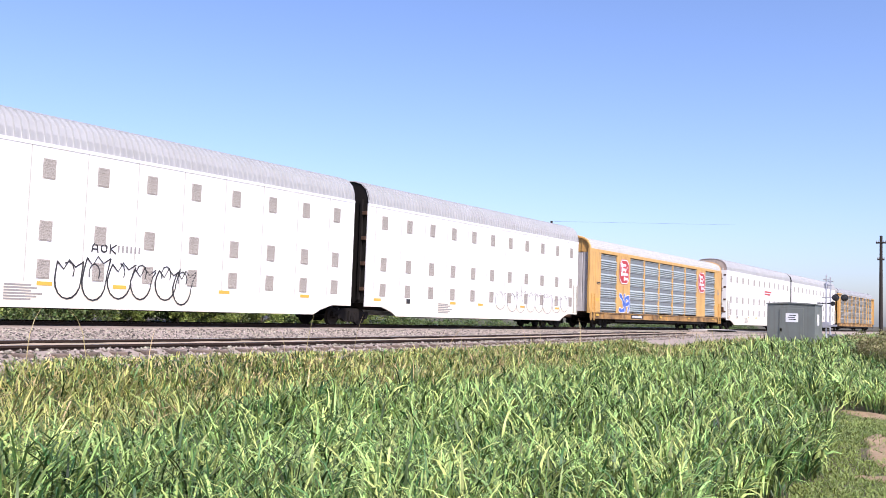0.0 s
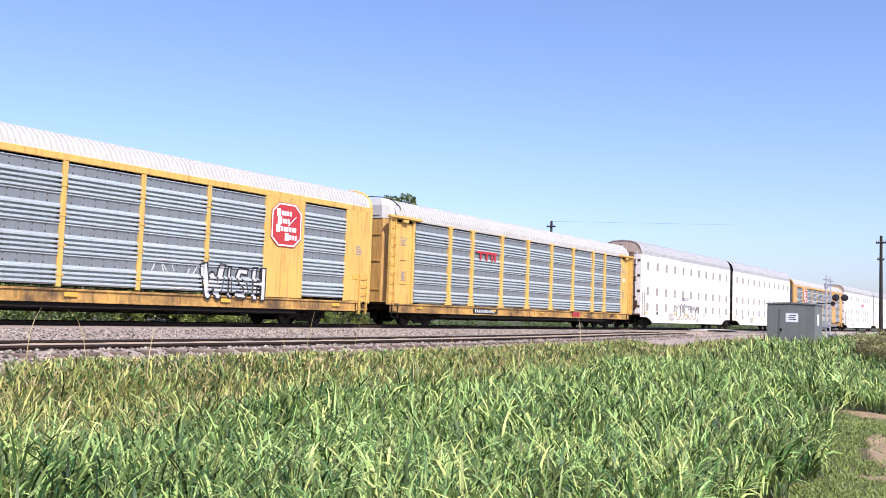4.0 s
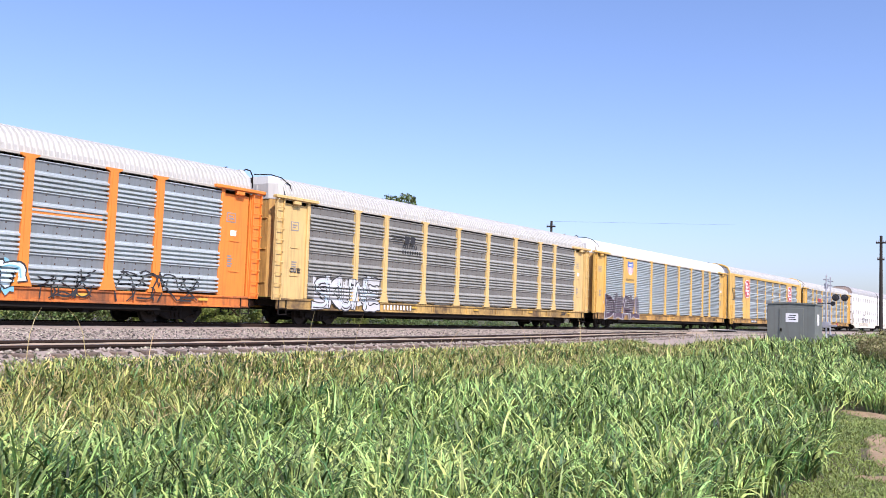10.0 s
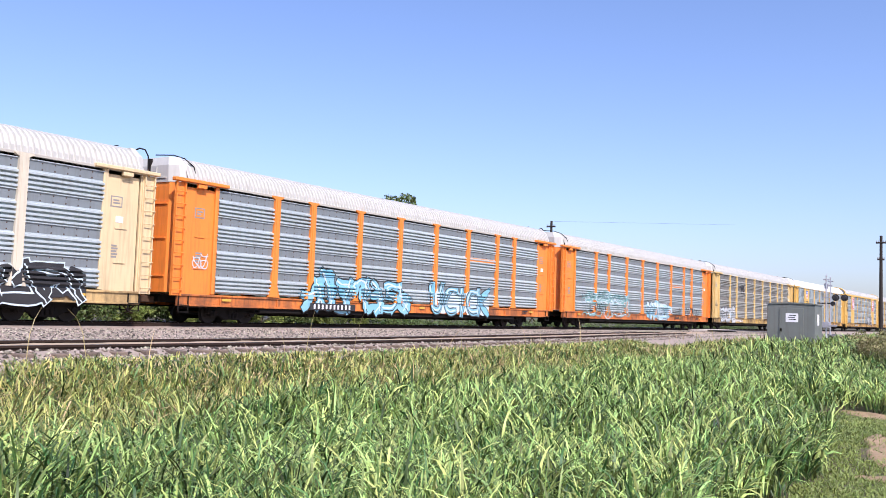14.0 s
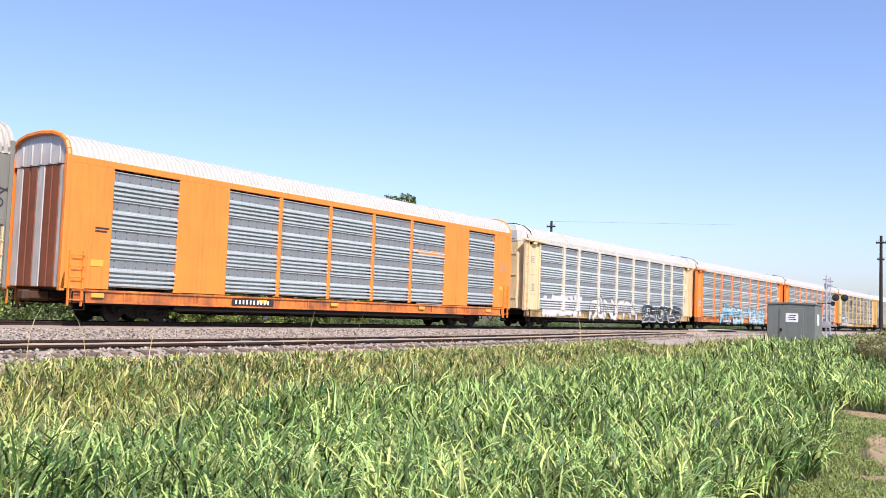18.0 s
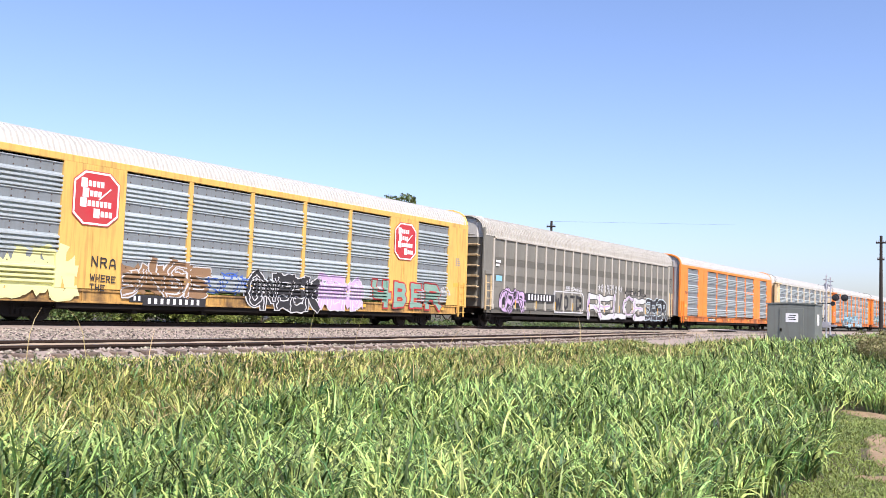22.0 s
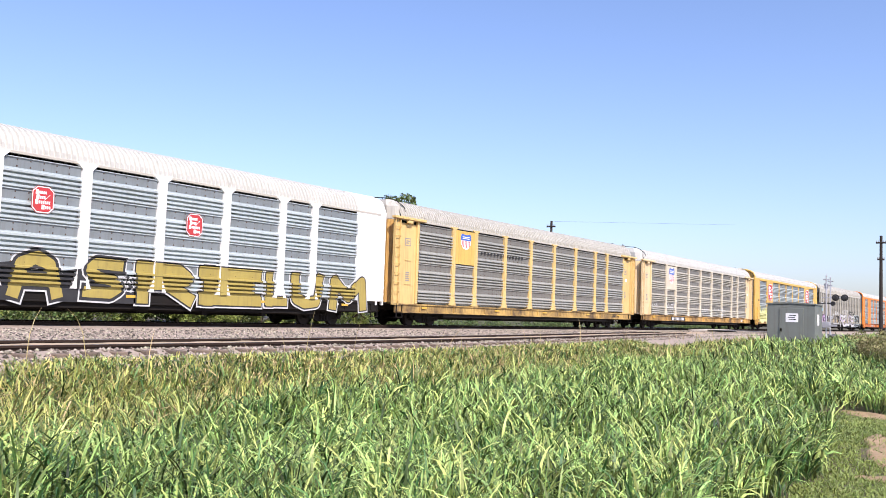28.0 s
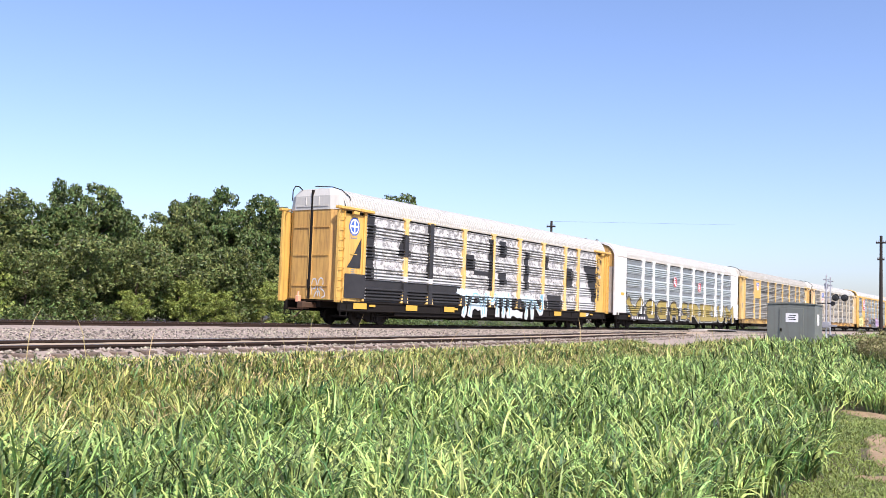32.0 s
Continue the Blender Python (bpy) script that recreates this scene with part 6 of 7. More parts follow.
def build_train():
    def add(car):
        CARS.append(car)
        return car
    # leading cars
    add(post_car(340.25, gold, dirty_panel, "banded", grey_roof, "gold car rack with grimy corrugated sides, far ahead in the train"))
    c = add(box_car(315.55, 23.1, "tall white enclosed car with small vents, ahead in the train", True, grey_roof))
    c = add(box_car(292.0, 22.9, "tall white enclosed car with small vents and a red mark", False, grey_roof))
    bars(c, "badge", 12.4, 3.95, 2.6, 0.5, 2, ink_red, "red mark", -HALF - 0.012)
    c = add(door_car(263.4, gold, galvanised, white_roof, "gold car rack with framed grey sheets and red badges"))
    tag(c, 4.6, 6.3, 1.2, 2.2, 2, ink_blue, ink_white, 71, "faded blue spray paint")
    c = add(box_car(240.9, 20.75, "tall white enclosed car with small vents and thin black scrawls", True, grey_roof))
    loops(c, 11.0, 19.5, 0.8, 2.0, 8, ink_faded, 72, "thin faded scrawled outline", 0.035)
    c = add(box_car(219.05, 20.92, "tall white enclosed car with small vents and a black scrawled outline", False, grey_roof))
    loops(c, 7.2, 12.5, 0.62, 2.0, 6, ink_black, 73, "large black sprayed outline", 0.05)
    spell(c, "AOK", 8.35, 2.2, 0.24, 0.26, 0.045, ink_black, "small black sprayed letter")
    bars(c, "stencil", 9.3, 2.46, 0.95, 0.22, 1, ink_faded, y=-HALF - 0.012, cols=6)
    # cars with racks
    c = add(post_car(189.5, yellow, galvanised, "banded", white_roof, "yellow car rack with bright corrugated sides and red lettering"))
    plate(c, "lettering", 7.3, 9.3, 3.78, 3.9, ink_red, "red block mark", -HALF - 0.06)
    for x in (7.6, 8.2, 8.75, 9.05):
        plate(c, "lettering", x, x + 0.17, 3.42, 3.775, ink_red, "red block mark", -HALF - 0.06)
    for x in (18.6, 18.95, 19.3):
        plate(c, "lettering", x, x + 0.26, 0.68, 0.96, ink_red, "red block mark", -HALF - 0.036)
    plate(c, "number_board", 7.2, 9.6, 0.66, 0.92, ink_black, y=-HALF - 0.036)
    bars(c, "stencil", 7.35, 0.88, 2.0, 0.15, 1, ink_white, y=-HALF - 0.044, cols=10)
    c = add(door_car(161.4, yellow, galvanised, white_roof, "yellow car rack with red octagonal badges and bubble graffiti", gable=white))
    block_word(c, "WISH", ((17.4, 18.55), (18.6, 18.95), (19.0, 19.75), (19.8, 20.6)), 0.85, 2.15, spray_white, ink_black, "white bubble letter with a black outline", 0.3, 0.07)
    tag(c, 15.3, 17.2, 1.2, 2.2, 2, None, spray_white, 75, "thin white scrawl")
    tag(c, 0.6, 1.6, 2.6, 3.9, 1, None, ink_black, 76, "black scrawl", y=-HALF - 0.07)
    c = add(post_car(132.55, yellow, galvanised, "even", bright_roof, "bright yellow car rack with clean corrugated sides and a shield badge"))
    plate(c, "sign_panel", 4.97, 6.72, 3.15, 4.78, yellow, "yellow panel with a shield badge", -HALF - 0.075)
    shield(c, 5.85, 4.15, 1.0, 0.95)
    bars(c, "lettering", 5.15, 3.42, 1.4, 0.16, 1, ink_black, y=-HALF - 0.082, cols=12)
    tag(c, 1.9, 7.6, 0.8, 2.25, 4, spray_plum, spray_white, 77, "plum graffiti letter with a white edge", ground=spray_dusk, word="DLAL")
    c = add(post_car(103.93, faded_yellow, dirty_panel, "banded", white_roof, "pale yellow car rack with grimy corrugated sides and white graffiti"))
    for k in range(3):
        plate(c, "lettering", 7.2 + 0.12 * k, 8.15, 4.02 - 0.12 * k, 4.06 - 0.12 * k, ink_black, "thin black stripe", -HALF - 0.065)
    for x in (8.25, 8.7):
        plate(c, "lettering", x, x + 0.36, 3.76, 4.1, ink_black, "black block mark", -HALF - 0.065)
    bars(c, "lettering", 8.1, 3.70, 1.2, 0.16, 1, ink_black, y=-HALF - 0.065, cols=7)
    bars(c, "lettering", 8.1, 3.44, 1.5, 0.16, 1, ink_black, y=-HALF - 0.065, cols=8)
    tag(c, 2.3, 6.5, 0.75, 1.95, 5, spray_white, ink_black, 78, "white graffiti letter with black edges", spray_pale, word="SKUNE", ground=spray_white)
    spell(c, "CUE", 0.95, 2.05, 0.16, 0.16, 0.035, ink_black, "small black sprayed letter", -HALF - 0.02)
    bars(c, "stencil", 6.9, 0.92, 2.2, 0.2, 1, ink_white, y=-HALF - 0.04, cols=9)
    c = add(post_car(75.35, orange, galvanised, "banded", white_roof, "orange car rack with corrugated sides and teal graffiti"))
    tag(c, 2.9, 10.6, 0.75, 2.2, 8, None, spray_teal, 79, "teal looping outlines")
    tag(c, 3.4, 10.4, 0.8, 2.25, 5, None, spray_pale, 80, "pale angular outlines")
    tag(c, 3.4, 9.9, 1.75, 2.3, 8, spray_teal, spray_pale, 144, "faded teal graffiti figures", ground=spray_teal)
    spell(c, "LOKR", 4.0, 1.1, 0.5, 0.6, 0.07, ink_black, "black looping letter", -HALF - 0.16)
    tag(c, 13.6, 18.2, 0.75, 1.85, 6, spray_pale, ink_black, 82, "pale blue graffiti figures with black edges", spray_sky, ground=spray_sky)
    plate(c, "sign_panel", 18.6, 21.0, 3.1, 3.35, orange, "orange strip", -HALF - 0.03)
    tag(c, 18.9, 20.7, 0.75, 1.55, 3, None, ink_black, 140, "black looping scrawl")
    tag(c, 21.6, 24.8, 0.75, 1.7, 4, None, ink_black, 141, "black looping scrawl")
    loops(c, 15.6, 17.8, 0.8, 2.0, 2, spray_white, 142, "white looping outline", 0.05, -HALF - 0.15)
    c = add(post_car(46.45, orange, galvanised, "banded", white_roof, "orange car rack with corrugated sides and blue graffiti"))
    tag(c, 6.4, 13.6, 0.62, 2.0, 7, spray_sky, ink_black, 83, "sky blue graffiti figures with black edges", spray_pale)
    tag(c, 15.4, 20.6, 0.62, 1.9, 5, spray_sky, ink_black, 84, "blue bubble letter with a black edge", spray_pale, word="UCICK", ground=spray_pale)
    tag(c, 0.9, 1.6, 1.9, 2.4, 2, None, spray_white, 85, "small white scrawl", y=-HALF - 0.01)
    plate(c, "sign_panel", 18.6, 21.0, 3.25, 3.5, orange, "orange strip", -HALF - 0.03)
    plate(c, "number_board", 6.8, 9.6, 0.6, 0.88, ink_black, y=-HALF - 0.155)
    bars(c, "stencil", 7.0, 0.83, 2.4, 0.18, 1, ink_white, y=-HALF - 0.165, cols=10)
    c = add(post_car(17.8, cream, galvanised, "banded", white_roof, "cream car rack with dull corrugated sides and white and black graffiti", post_paint=beige))
    tag(c, 2.2, 7.2, 0.85, 2.0, 5, spray_white, spray_white, 86, "pale washed-out graffiti")
    tag(c, 8.4, 16.4, 0.7, 1.9, 7, spray_white, grey_band, 87, "white graffiti letters")
    tag(c, 17.3, 25.4, 0.62, 1.75, 6, ink_black, spray_pale, 88, "black graffiti figures with pale edges", ground=ink_black)
    bars(c, "lettering", 7.6, 3.35, 1.6, 0.2, 1, ink_black, y=-HALF - 0.03, cols=7)
    c = add(door_car(-10.55, orange, galvanised, white_roof, "orange car rack with smooth panels and framed grey sheets", False, rusty=True, gable=pale_end))
    plate(c, "sign_panel", 18.2, 20.4, 3.3, 3.55, orange, "orange strip", -HALF - 0.02)
    c = add(smooth_car(-40.05, "dark grey weathered car rack with slim posts and large graffiti"))
    tag(c, 1.75, 4.3, 0.9, 1.95, 3, spray_lilac, ink_black, 89, "lilac and white bubble graffiti", ink_black, ground=ink_black)
    plate(c, "number_board", 4.5, 8.0, 1.48, 1.92, ink_black, y=-HALF - 0.05)
    bars(c, "stencil", 4.8, 1.86, 2.9, 0.32, 1, ink_white, y=-HALF - 0.06, cols=8)
    block_word(c, "WOTD", ((8.15, 9.15), (9.2, 10.1), (10.15, 10.9), (10.95, 11.9)), 1.0, 2.05, ink_black, grey_side, "black block letter in a white frame", 0.26, 0.03)
    frame_line = [(8.05, 0.92), (11.8, 0.92), (12.1, 1.15), (12.1, 1.95), (11.85, 2.15), (8.05, 2.15), (8.05, 0.92)]
    bm = bmesh.new()
    strokes(bm, frame_line, 0.07, -HALF - 0.12)
    sprayed("graffiti_frame", bm, spray_white, c, "white sprayed frame round the letters", c, -HALF - 0.12)
    tag(c, 12.8, 22.0, 0.72, 2.15, 5, spray_white, ink_black, 90, "tall white graffiti letter with black edges", spray_lilac, word="RELOE")
    tag(c, 22.3, 26.4, 0.72, 2.05, 4, ink_black, spray_pale, 91, "dark graffiti letter with a pale blue-white edge", word="SEER")
    spell(c, "*089PI09*", 14.26, 2.3, 0.33, 0.55, 0.06, spray_white, "small white sprayed figure", -HALF - 0.05)
    tag(c, 18.7, 22.3, 2.25, 2.8, 7, None, ink_black, 131, "small black sprayed letter", y=-HALF - 0.05)
    tag(c, 26.98, 27.45, 3.2, 3.9, 1, None, ink_black, 132, "black scrawl on the end", y=-HALF - 0.05)
    tag(c, 9.5, 11.8, 2.25, 2.5, 6, None, spray_white, 133, "tiny white scrawl", y=-HALF - 0.05)
    plate(c, "placard", 1.35, 1.95, 2.45, 2.75, spray_sky, "faded blue placard", -HALF + 0.02)
    for k in range(2, 22, 2):
        plate(c, "reflector", SLIM[k] - 0.04, SLIM[k] + 0.04, 1.05, 1.5, ink_yellow, y=-HALF - 0.06)
    bars(c, "badge", 1.25, 3.6, 0.5, 0.4, 2, ink_white, "white mark", -HALF - 0.01)
    c = add(door_car(-68.50, yellow, galvanised, white_roof, "yellow car rack with red octagonal badges and many graffiti"))
    tag(c, 1.6, 4.75, 0.85, 2.15, 5, spray_cream, spray_cream, 92, "pale yellow block graffiti", ground=spray_cream)
    tag(c, 6.4, 9.9, 0.95, 2.0, 4, spray_brown, spray_white, 93, "brown bubble graffiti with pale outlines", ground=spray_brown)
    plate(c, "number_board", 7.3, 9.95, 0.58, 0.88, ink_black, y=-HALF - 0.06)
    bars(c, "stencil", 7.5, 0.82, 2.3, 0.18, 1, ink_white, y=-HALF - 0.068, cols=9)
    tag(c, 9.9, 12.0, 1.1, 1.8, 3, None, ink_blue, 94, "blue scrawl")
    tag(c, 11.9, 15.8, 0.65, 1.9, 5, ink_black, spray_white, 95, "black bubble letter with a white outline", word="ONEEK", ground=ink_black)
    tag(c, 15.9, 18.6, 0.7, 1.95, 4, spray_lilac, spray_white, 96, "lilac bubble letter with a white outline", word="PEMO", ground=spray_lilac)
    block_word(c, "4BER", ((19.2, 20.7), (20.6, 21.9), (21.9, 23.1), (23.1, 24.7)), 0.72, 2.1, spray_green, ink_red, "fat green block letter with a red outline", 0.44, 0.07)
    tag(c, 24.6, 25.3, 1.5, 1.9, 2, None, spray_white, 98, "small white scrawl")
    spell(c, "NRA", 5.3, 1.75, 0.24, 0.3, 0.045, ink_black, "small black sprayed letter", -HALF - 0.08, -0.02)
    spell(c, "WHERE", 5.3, 1.3, 0.14, 0.2, 0.035, ink_black, "small black sprayed letter", -HALF - 0.08, -0.01)
    spell(c, "THE", 5.3, 1.02, 0.14, 0.18, 0.035, ink_black, "small black sprayed letter", -HALF - 0.08, -0.01)
    c = add(post_car(-97.50, cream, tan_panel, "banded", white_roof, "pale cream car rack with grimy corrugated sides and a striped shield", yellow, post_paint=beige))
    plate(c, "sign_panel", 4.97, 6.72, 3.0, 4.78, beige, "beige panel with a shield badge", -HALF - 0.075)
    shield(c, 5.85, 4.05, 1.1, 1.25)
    tag(c, 1.95, 3.4, 1.1, 1.9, 3, None, spray_white, 99, "small white scrawl")
    tag(c, 5.0, 6.7, 1.1, 2.0, 4, None, spray_white, 100, "small white letters on two lines")
    tag(c, 12.8, 15.4, 1.15, 1.7, 5, None, spray_white, 101, "small white scrawl")
    tag(c, 16.5, 19.5, 1.15, 1.8, 4, None, spray_white, 102, "small white scrawl")
    plate(c, "number_board", 6.0, 9.2, 0.64, 0.94, ink_black, y=-HALF - 0.036)
    bars(c, "stencil", 6.2, 0.88, 2.8, 0.2, 1, ink_white, y=-HALF - 0.044, cols=10)
    c = add(post_car(-126.70, faded_yellow, dirty_panel, "banded", worn_roof, "yellow car rack with grimy corrugated sides and a shield badge"))
    plate(c, "sign_panel", 4.97, 6.72, 3.1, 4.78, yellow, "yellow panel with a shield badge", -HALF - 0.075)
    shield(c, 5.85, 4.25, 0.95, 0.8)
    bars(c, "lettering", 7.4, 3.95, 4.6, 0.24, 1, ink_black, y=-HALF - 0.03, cols=14)
    c = add(post_car(-155.15, white, galvanised, "banded", white_roof, "white and grey car rack with huge gold block graffiti", black_steel, True))
    octagon(c, 11.3, 3.6, 0.72, 0.8)
    octagon(c, 17.0, 3.4, 0.72, 0.8)
    spans = ((2.0, 4.75), (5.35, 7.31), (7.6, 9.8), (10.25, 12.27), (12.64, 14.44), (14.63, 17.27), (17.36, 20.39), (20.46, 21.8), (21.85, 23.95), (24.1, 26.7))
    block_word(c, "VeGAS", spans[:5], 0.62, 2.16, spray_gold, ink_black, "huge gold block letter with a black outline", 0.52, 0.1, white_edge=True)
    block_word(c, "RELUM", spans[5:], 0.62, 2.06, spray_gold, ink_black, "huge gold block letter with a black outline", 0.44, 0.05, white_edge=True, fat=0.25)
    for x0, x1, z1 in ((4.6, 5.9, 1.75), (7.0, 8.0, 1.8), (9.5, 10.6, 1.75), (12.0, 13.0, 1.7), (14.0, 14.8, 1.6)):
        bm = bmesh.new()
        bm.faces.new([bm.verts.new((p, -HALF - 0.09, q)) for p, q in ((x0, 0.62), (x1, 0.62), (x1, z1), (x0 + 0.1, z1 - 0.15))])
        sprayed("graffiti_ground", bm, ink_black, c, "black paint between the letters", c, -HALF - 0.12)
    tag(c, 4.9, 5.7, 1.1, 1.6, 2, None, spray_white, 145, "small white scrawl", y=-HALF - 0.16)
    tag(c, 14.0, 14.7, 1.0, 1.5, 2, None, spray_white, 146, "small white scrawl", y=-HALF - 0.16)
    plate(c, "number_board", 2.4, 5.6, 0.6, 0.9, ink_black, y=-HALF - 0.17)
    bars(c, "stencil", 2.6, 0.84, 2.6, 0.18, 1, ink_white, y=-HALF - 0.178, cols=8)
    plate(c, "placard", 1.0, 1.6, 2.25, 2.45, ink_yellow, y=-HALF - 0.02)
    c = add(post_car(-183.58, yellow, sprayed_panel, "banded", white_roof, "yellow last car rack with sides covered in white and black paint", black_steel, post_paint=sprayed_post))
    last_car_paint(c)
    end_marker(c)
    end_scrawl(c)
    c.scale = (0.982, 1.0, 1.0)


def end_marker(c):
    """A small telemetry box with a short mast on the rear coupler."""
    bm = bmesh.new()
    add_box(bm, (-0.36, 0.12, 0.92), (-0.18, 0.32, 1.2), 0.03)
    m = part("end_marker", bm, marker_orange, c, "pale orange end-of-train marker box")
    bm = bmesh.new()
    add_cyl(bm, (-0.27, 0.22, 1.2), (-0.27, 0.22, 1.36), 0.05, 0.04, 10)
    part("flasher", bm, marker_orange, m)
    bm = bmesh.new()
    add_box(bm, (-0.3, 0.18, 0.66), (-0.2, 0.26, 0.92), 0.01)
    part("bracket", bm, black_steel, m)


def end_scrawl(c):
    """A pale sprayed figure low on one of the rear end doors."""
    for pts in (((0.12, 1.25), (0.14, 1.85), (0.3, 1.95), (0.42, 1.8), (0.36, 1.5), (0.22, 1.5)), ((0.5, 1.2), (0.46, 1.7), (0.6, 1.98), (0.78, 1.9), (0.76, 1.6), (0.58, 1.55)),
                ((0.3, 1.15), (0.4, 1.4), (0.56, 1.42), (0.62, 1.2)), ((0.66, 1.5), (0.86, 1.4), (0.9, 1.18), (0.72, 1.14))):
        line = [Vector(p) for p in pts]
        for _ in range(2):
            line = [line[0]] + [v for a, b in zip(line, line[1:]) for v in (a.lerp(b, 0.25), a.lerp(b, 0.75))] + [line[-1]]
        bm = bmesh.new()
        ribbon(bm, line, 0.055, 0.0)
        for v in bm.verts:
            v.co = (0.152, -v.co.x, v.co.z)
        part("graffiti_figure", bm, spray_white, c, "pale sprayed outline on the end door")


def last_car_paint(c):
    """Black blocks and a black lower band rolled over the whitened sheets of the last car."""
    y = -HALF - 0.12
    def shape(points, mat, label, layer=0):
        bm = bmesh.new()
        bm.faces.new([bm.verts.new((p, y - 0.012 * layer, q)) for p, q in points])
        sprayed("graffiti_block", bm, mat, c, label, c, y)
    def block(x0, z0, x1, z1, mat=ink_black, label="black painted block", layer=0):
        shape(((x0, z0), (x1, z0), (x1, z1), (x0, z1)), mat, label, layer)
    block(1.96, 1.04, 9.65, 1.98, label="broad black painted band")
    block(9.65, 1.04, 19.0, 1.55, label="broad black painted band")
    block(1.96, 1.98, 2.5, 4.74, label="black painted edge")
    block(6.62, 2.2, 7.08, 4.86, label="black painted post")
    block(2.7, 2.0, 9.65, 2.24, spray_white, "white rolled-on band", 1)
    block(2.7, 2.24, 3.0, 4.6, spray_white, "white rolled-on band", 1)
    for x0, z0, x1, z1 in ((9.95, 2.86, 10.9, 3.65), (10.9, 2.66, 12.5, 2.86), (12.3, 1.9, 12.6, 4.6), (13.4, 3.73, 14.1, 4.58), (13.4, 2.25, 14.2, 2.9), (16.2, 2.1, 16.7, 4.2), (18.6, 3.34, 19.1, 4.1), (21.4, 2.5, 22.4, 3.6), (19.1, 1.06, 20.9, 1.9)):
        block(x0, z0, x1, z1, layer=1)
    for i, (word, z) in enumerate((("MTN", 4.2), ("DF", 3.75), ("NAY", 3.3), ("COL", 2.85), ("PRO", 2.4), ("DIE", 1.9))):
        spell(c, word, 26.0 - 0.06 * i, z, 0.2, 0.33, 0.05, ink_black, "black sprayed letter", -HALF + 0.04, -0.05)
    shape(((4.2, 3.15), (5.25, 3.15), (4.95, 4.15), (4.6, 4.15)), ink_black, "black painted wedge", 1)
    shape(((23.2, 1.12), (25.5, 1.12), (24.6, 2.4), (23.25, 4.3)), spray_white, "white painted wedge", 1)
    shape(((23.9, 3.9), (25.8, 3.9), (25.8, 1.6), (25.3, 1.7), (24.75, 2.7)), ink_black, "black painted block", 2)
    shape(((0.75, 2.45), (1.66, 2.45), (1.66, 3.75), (1.0, 2.75)), ink_black, "black paint over the end panel")
    block(0.62, 1.15, 1.92, 2.18, label="black paint over the end panel")
    tag(c, 0.9, 1.6, 1.35, 2.1, 1, None, ink_faded, 143, "grey scrawl on black paint", y=y - 0.03)
    def disc(r, d):
        bm = bmesh.new()
        bm.faces.new([bm.verts.new((1.17 + r * math.cos(k * 0.2618), -HALF + d, 4.2 + 1.1 * r * math.sin(k * 0.2618))) for k in range(24)])
        return bm
    badge = part("badge", disc(0.36, 0.045), ink_blue, c, "round blue and white badge with a cross")
    part("ring", disc(0.30, 0.041), ink_white, badge)
    part("ring", disc(0.24, 0.037), ink_blue, badge)
    bm = bmesh.new()
    add_box(bm, (1.13, -HALF + 0.03, 3.95), (1.21, -HALF + 0.034, 4.45))
    add_box(bm, (0.94, -HALF + 0.029, 4.16), (1.4, -HALF + 0.033, 4.24))
    part("cross", bm, ink_white, badge)
    tag(c, 9.3, 18.6, 0.62, 1.85, 8, spray_pale, spray_white, 110, "pale blue letter with a white edge", spray_sky, word="TAMTLTN")
    for x in (1.2, 5.0, 8.2, 20.0, 23.5):
        plate(c, "reflector", x, x + 0.9, 0.70, 0.95, ink_yellow, y=-HALF - 0.05)


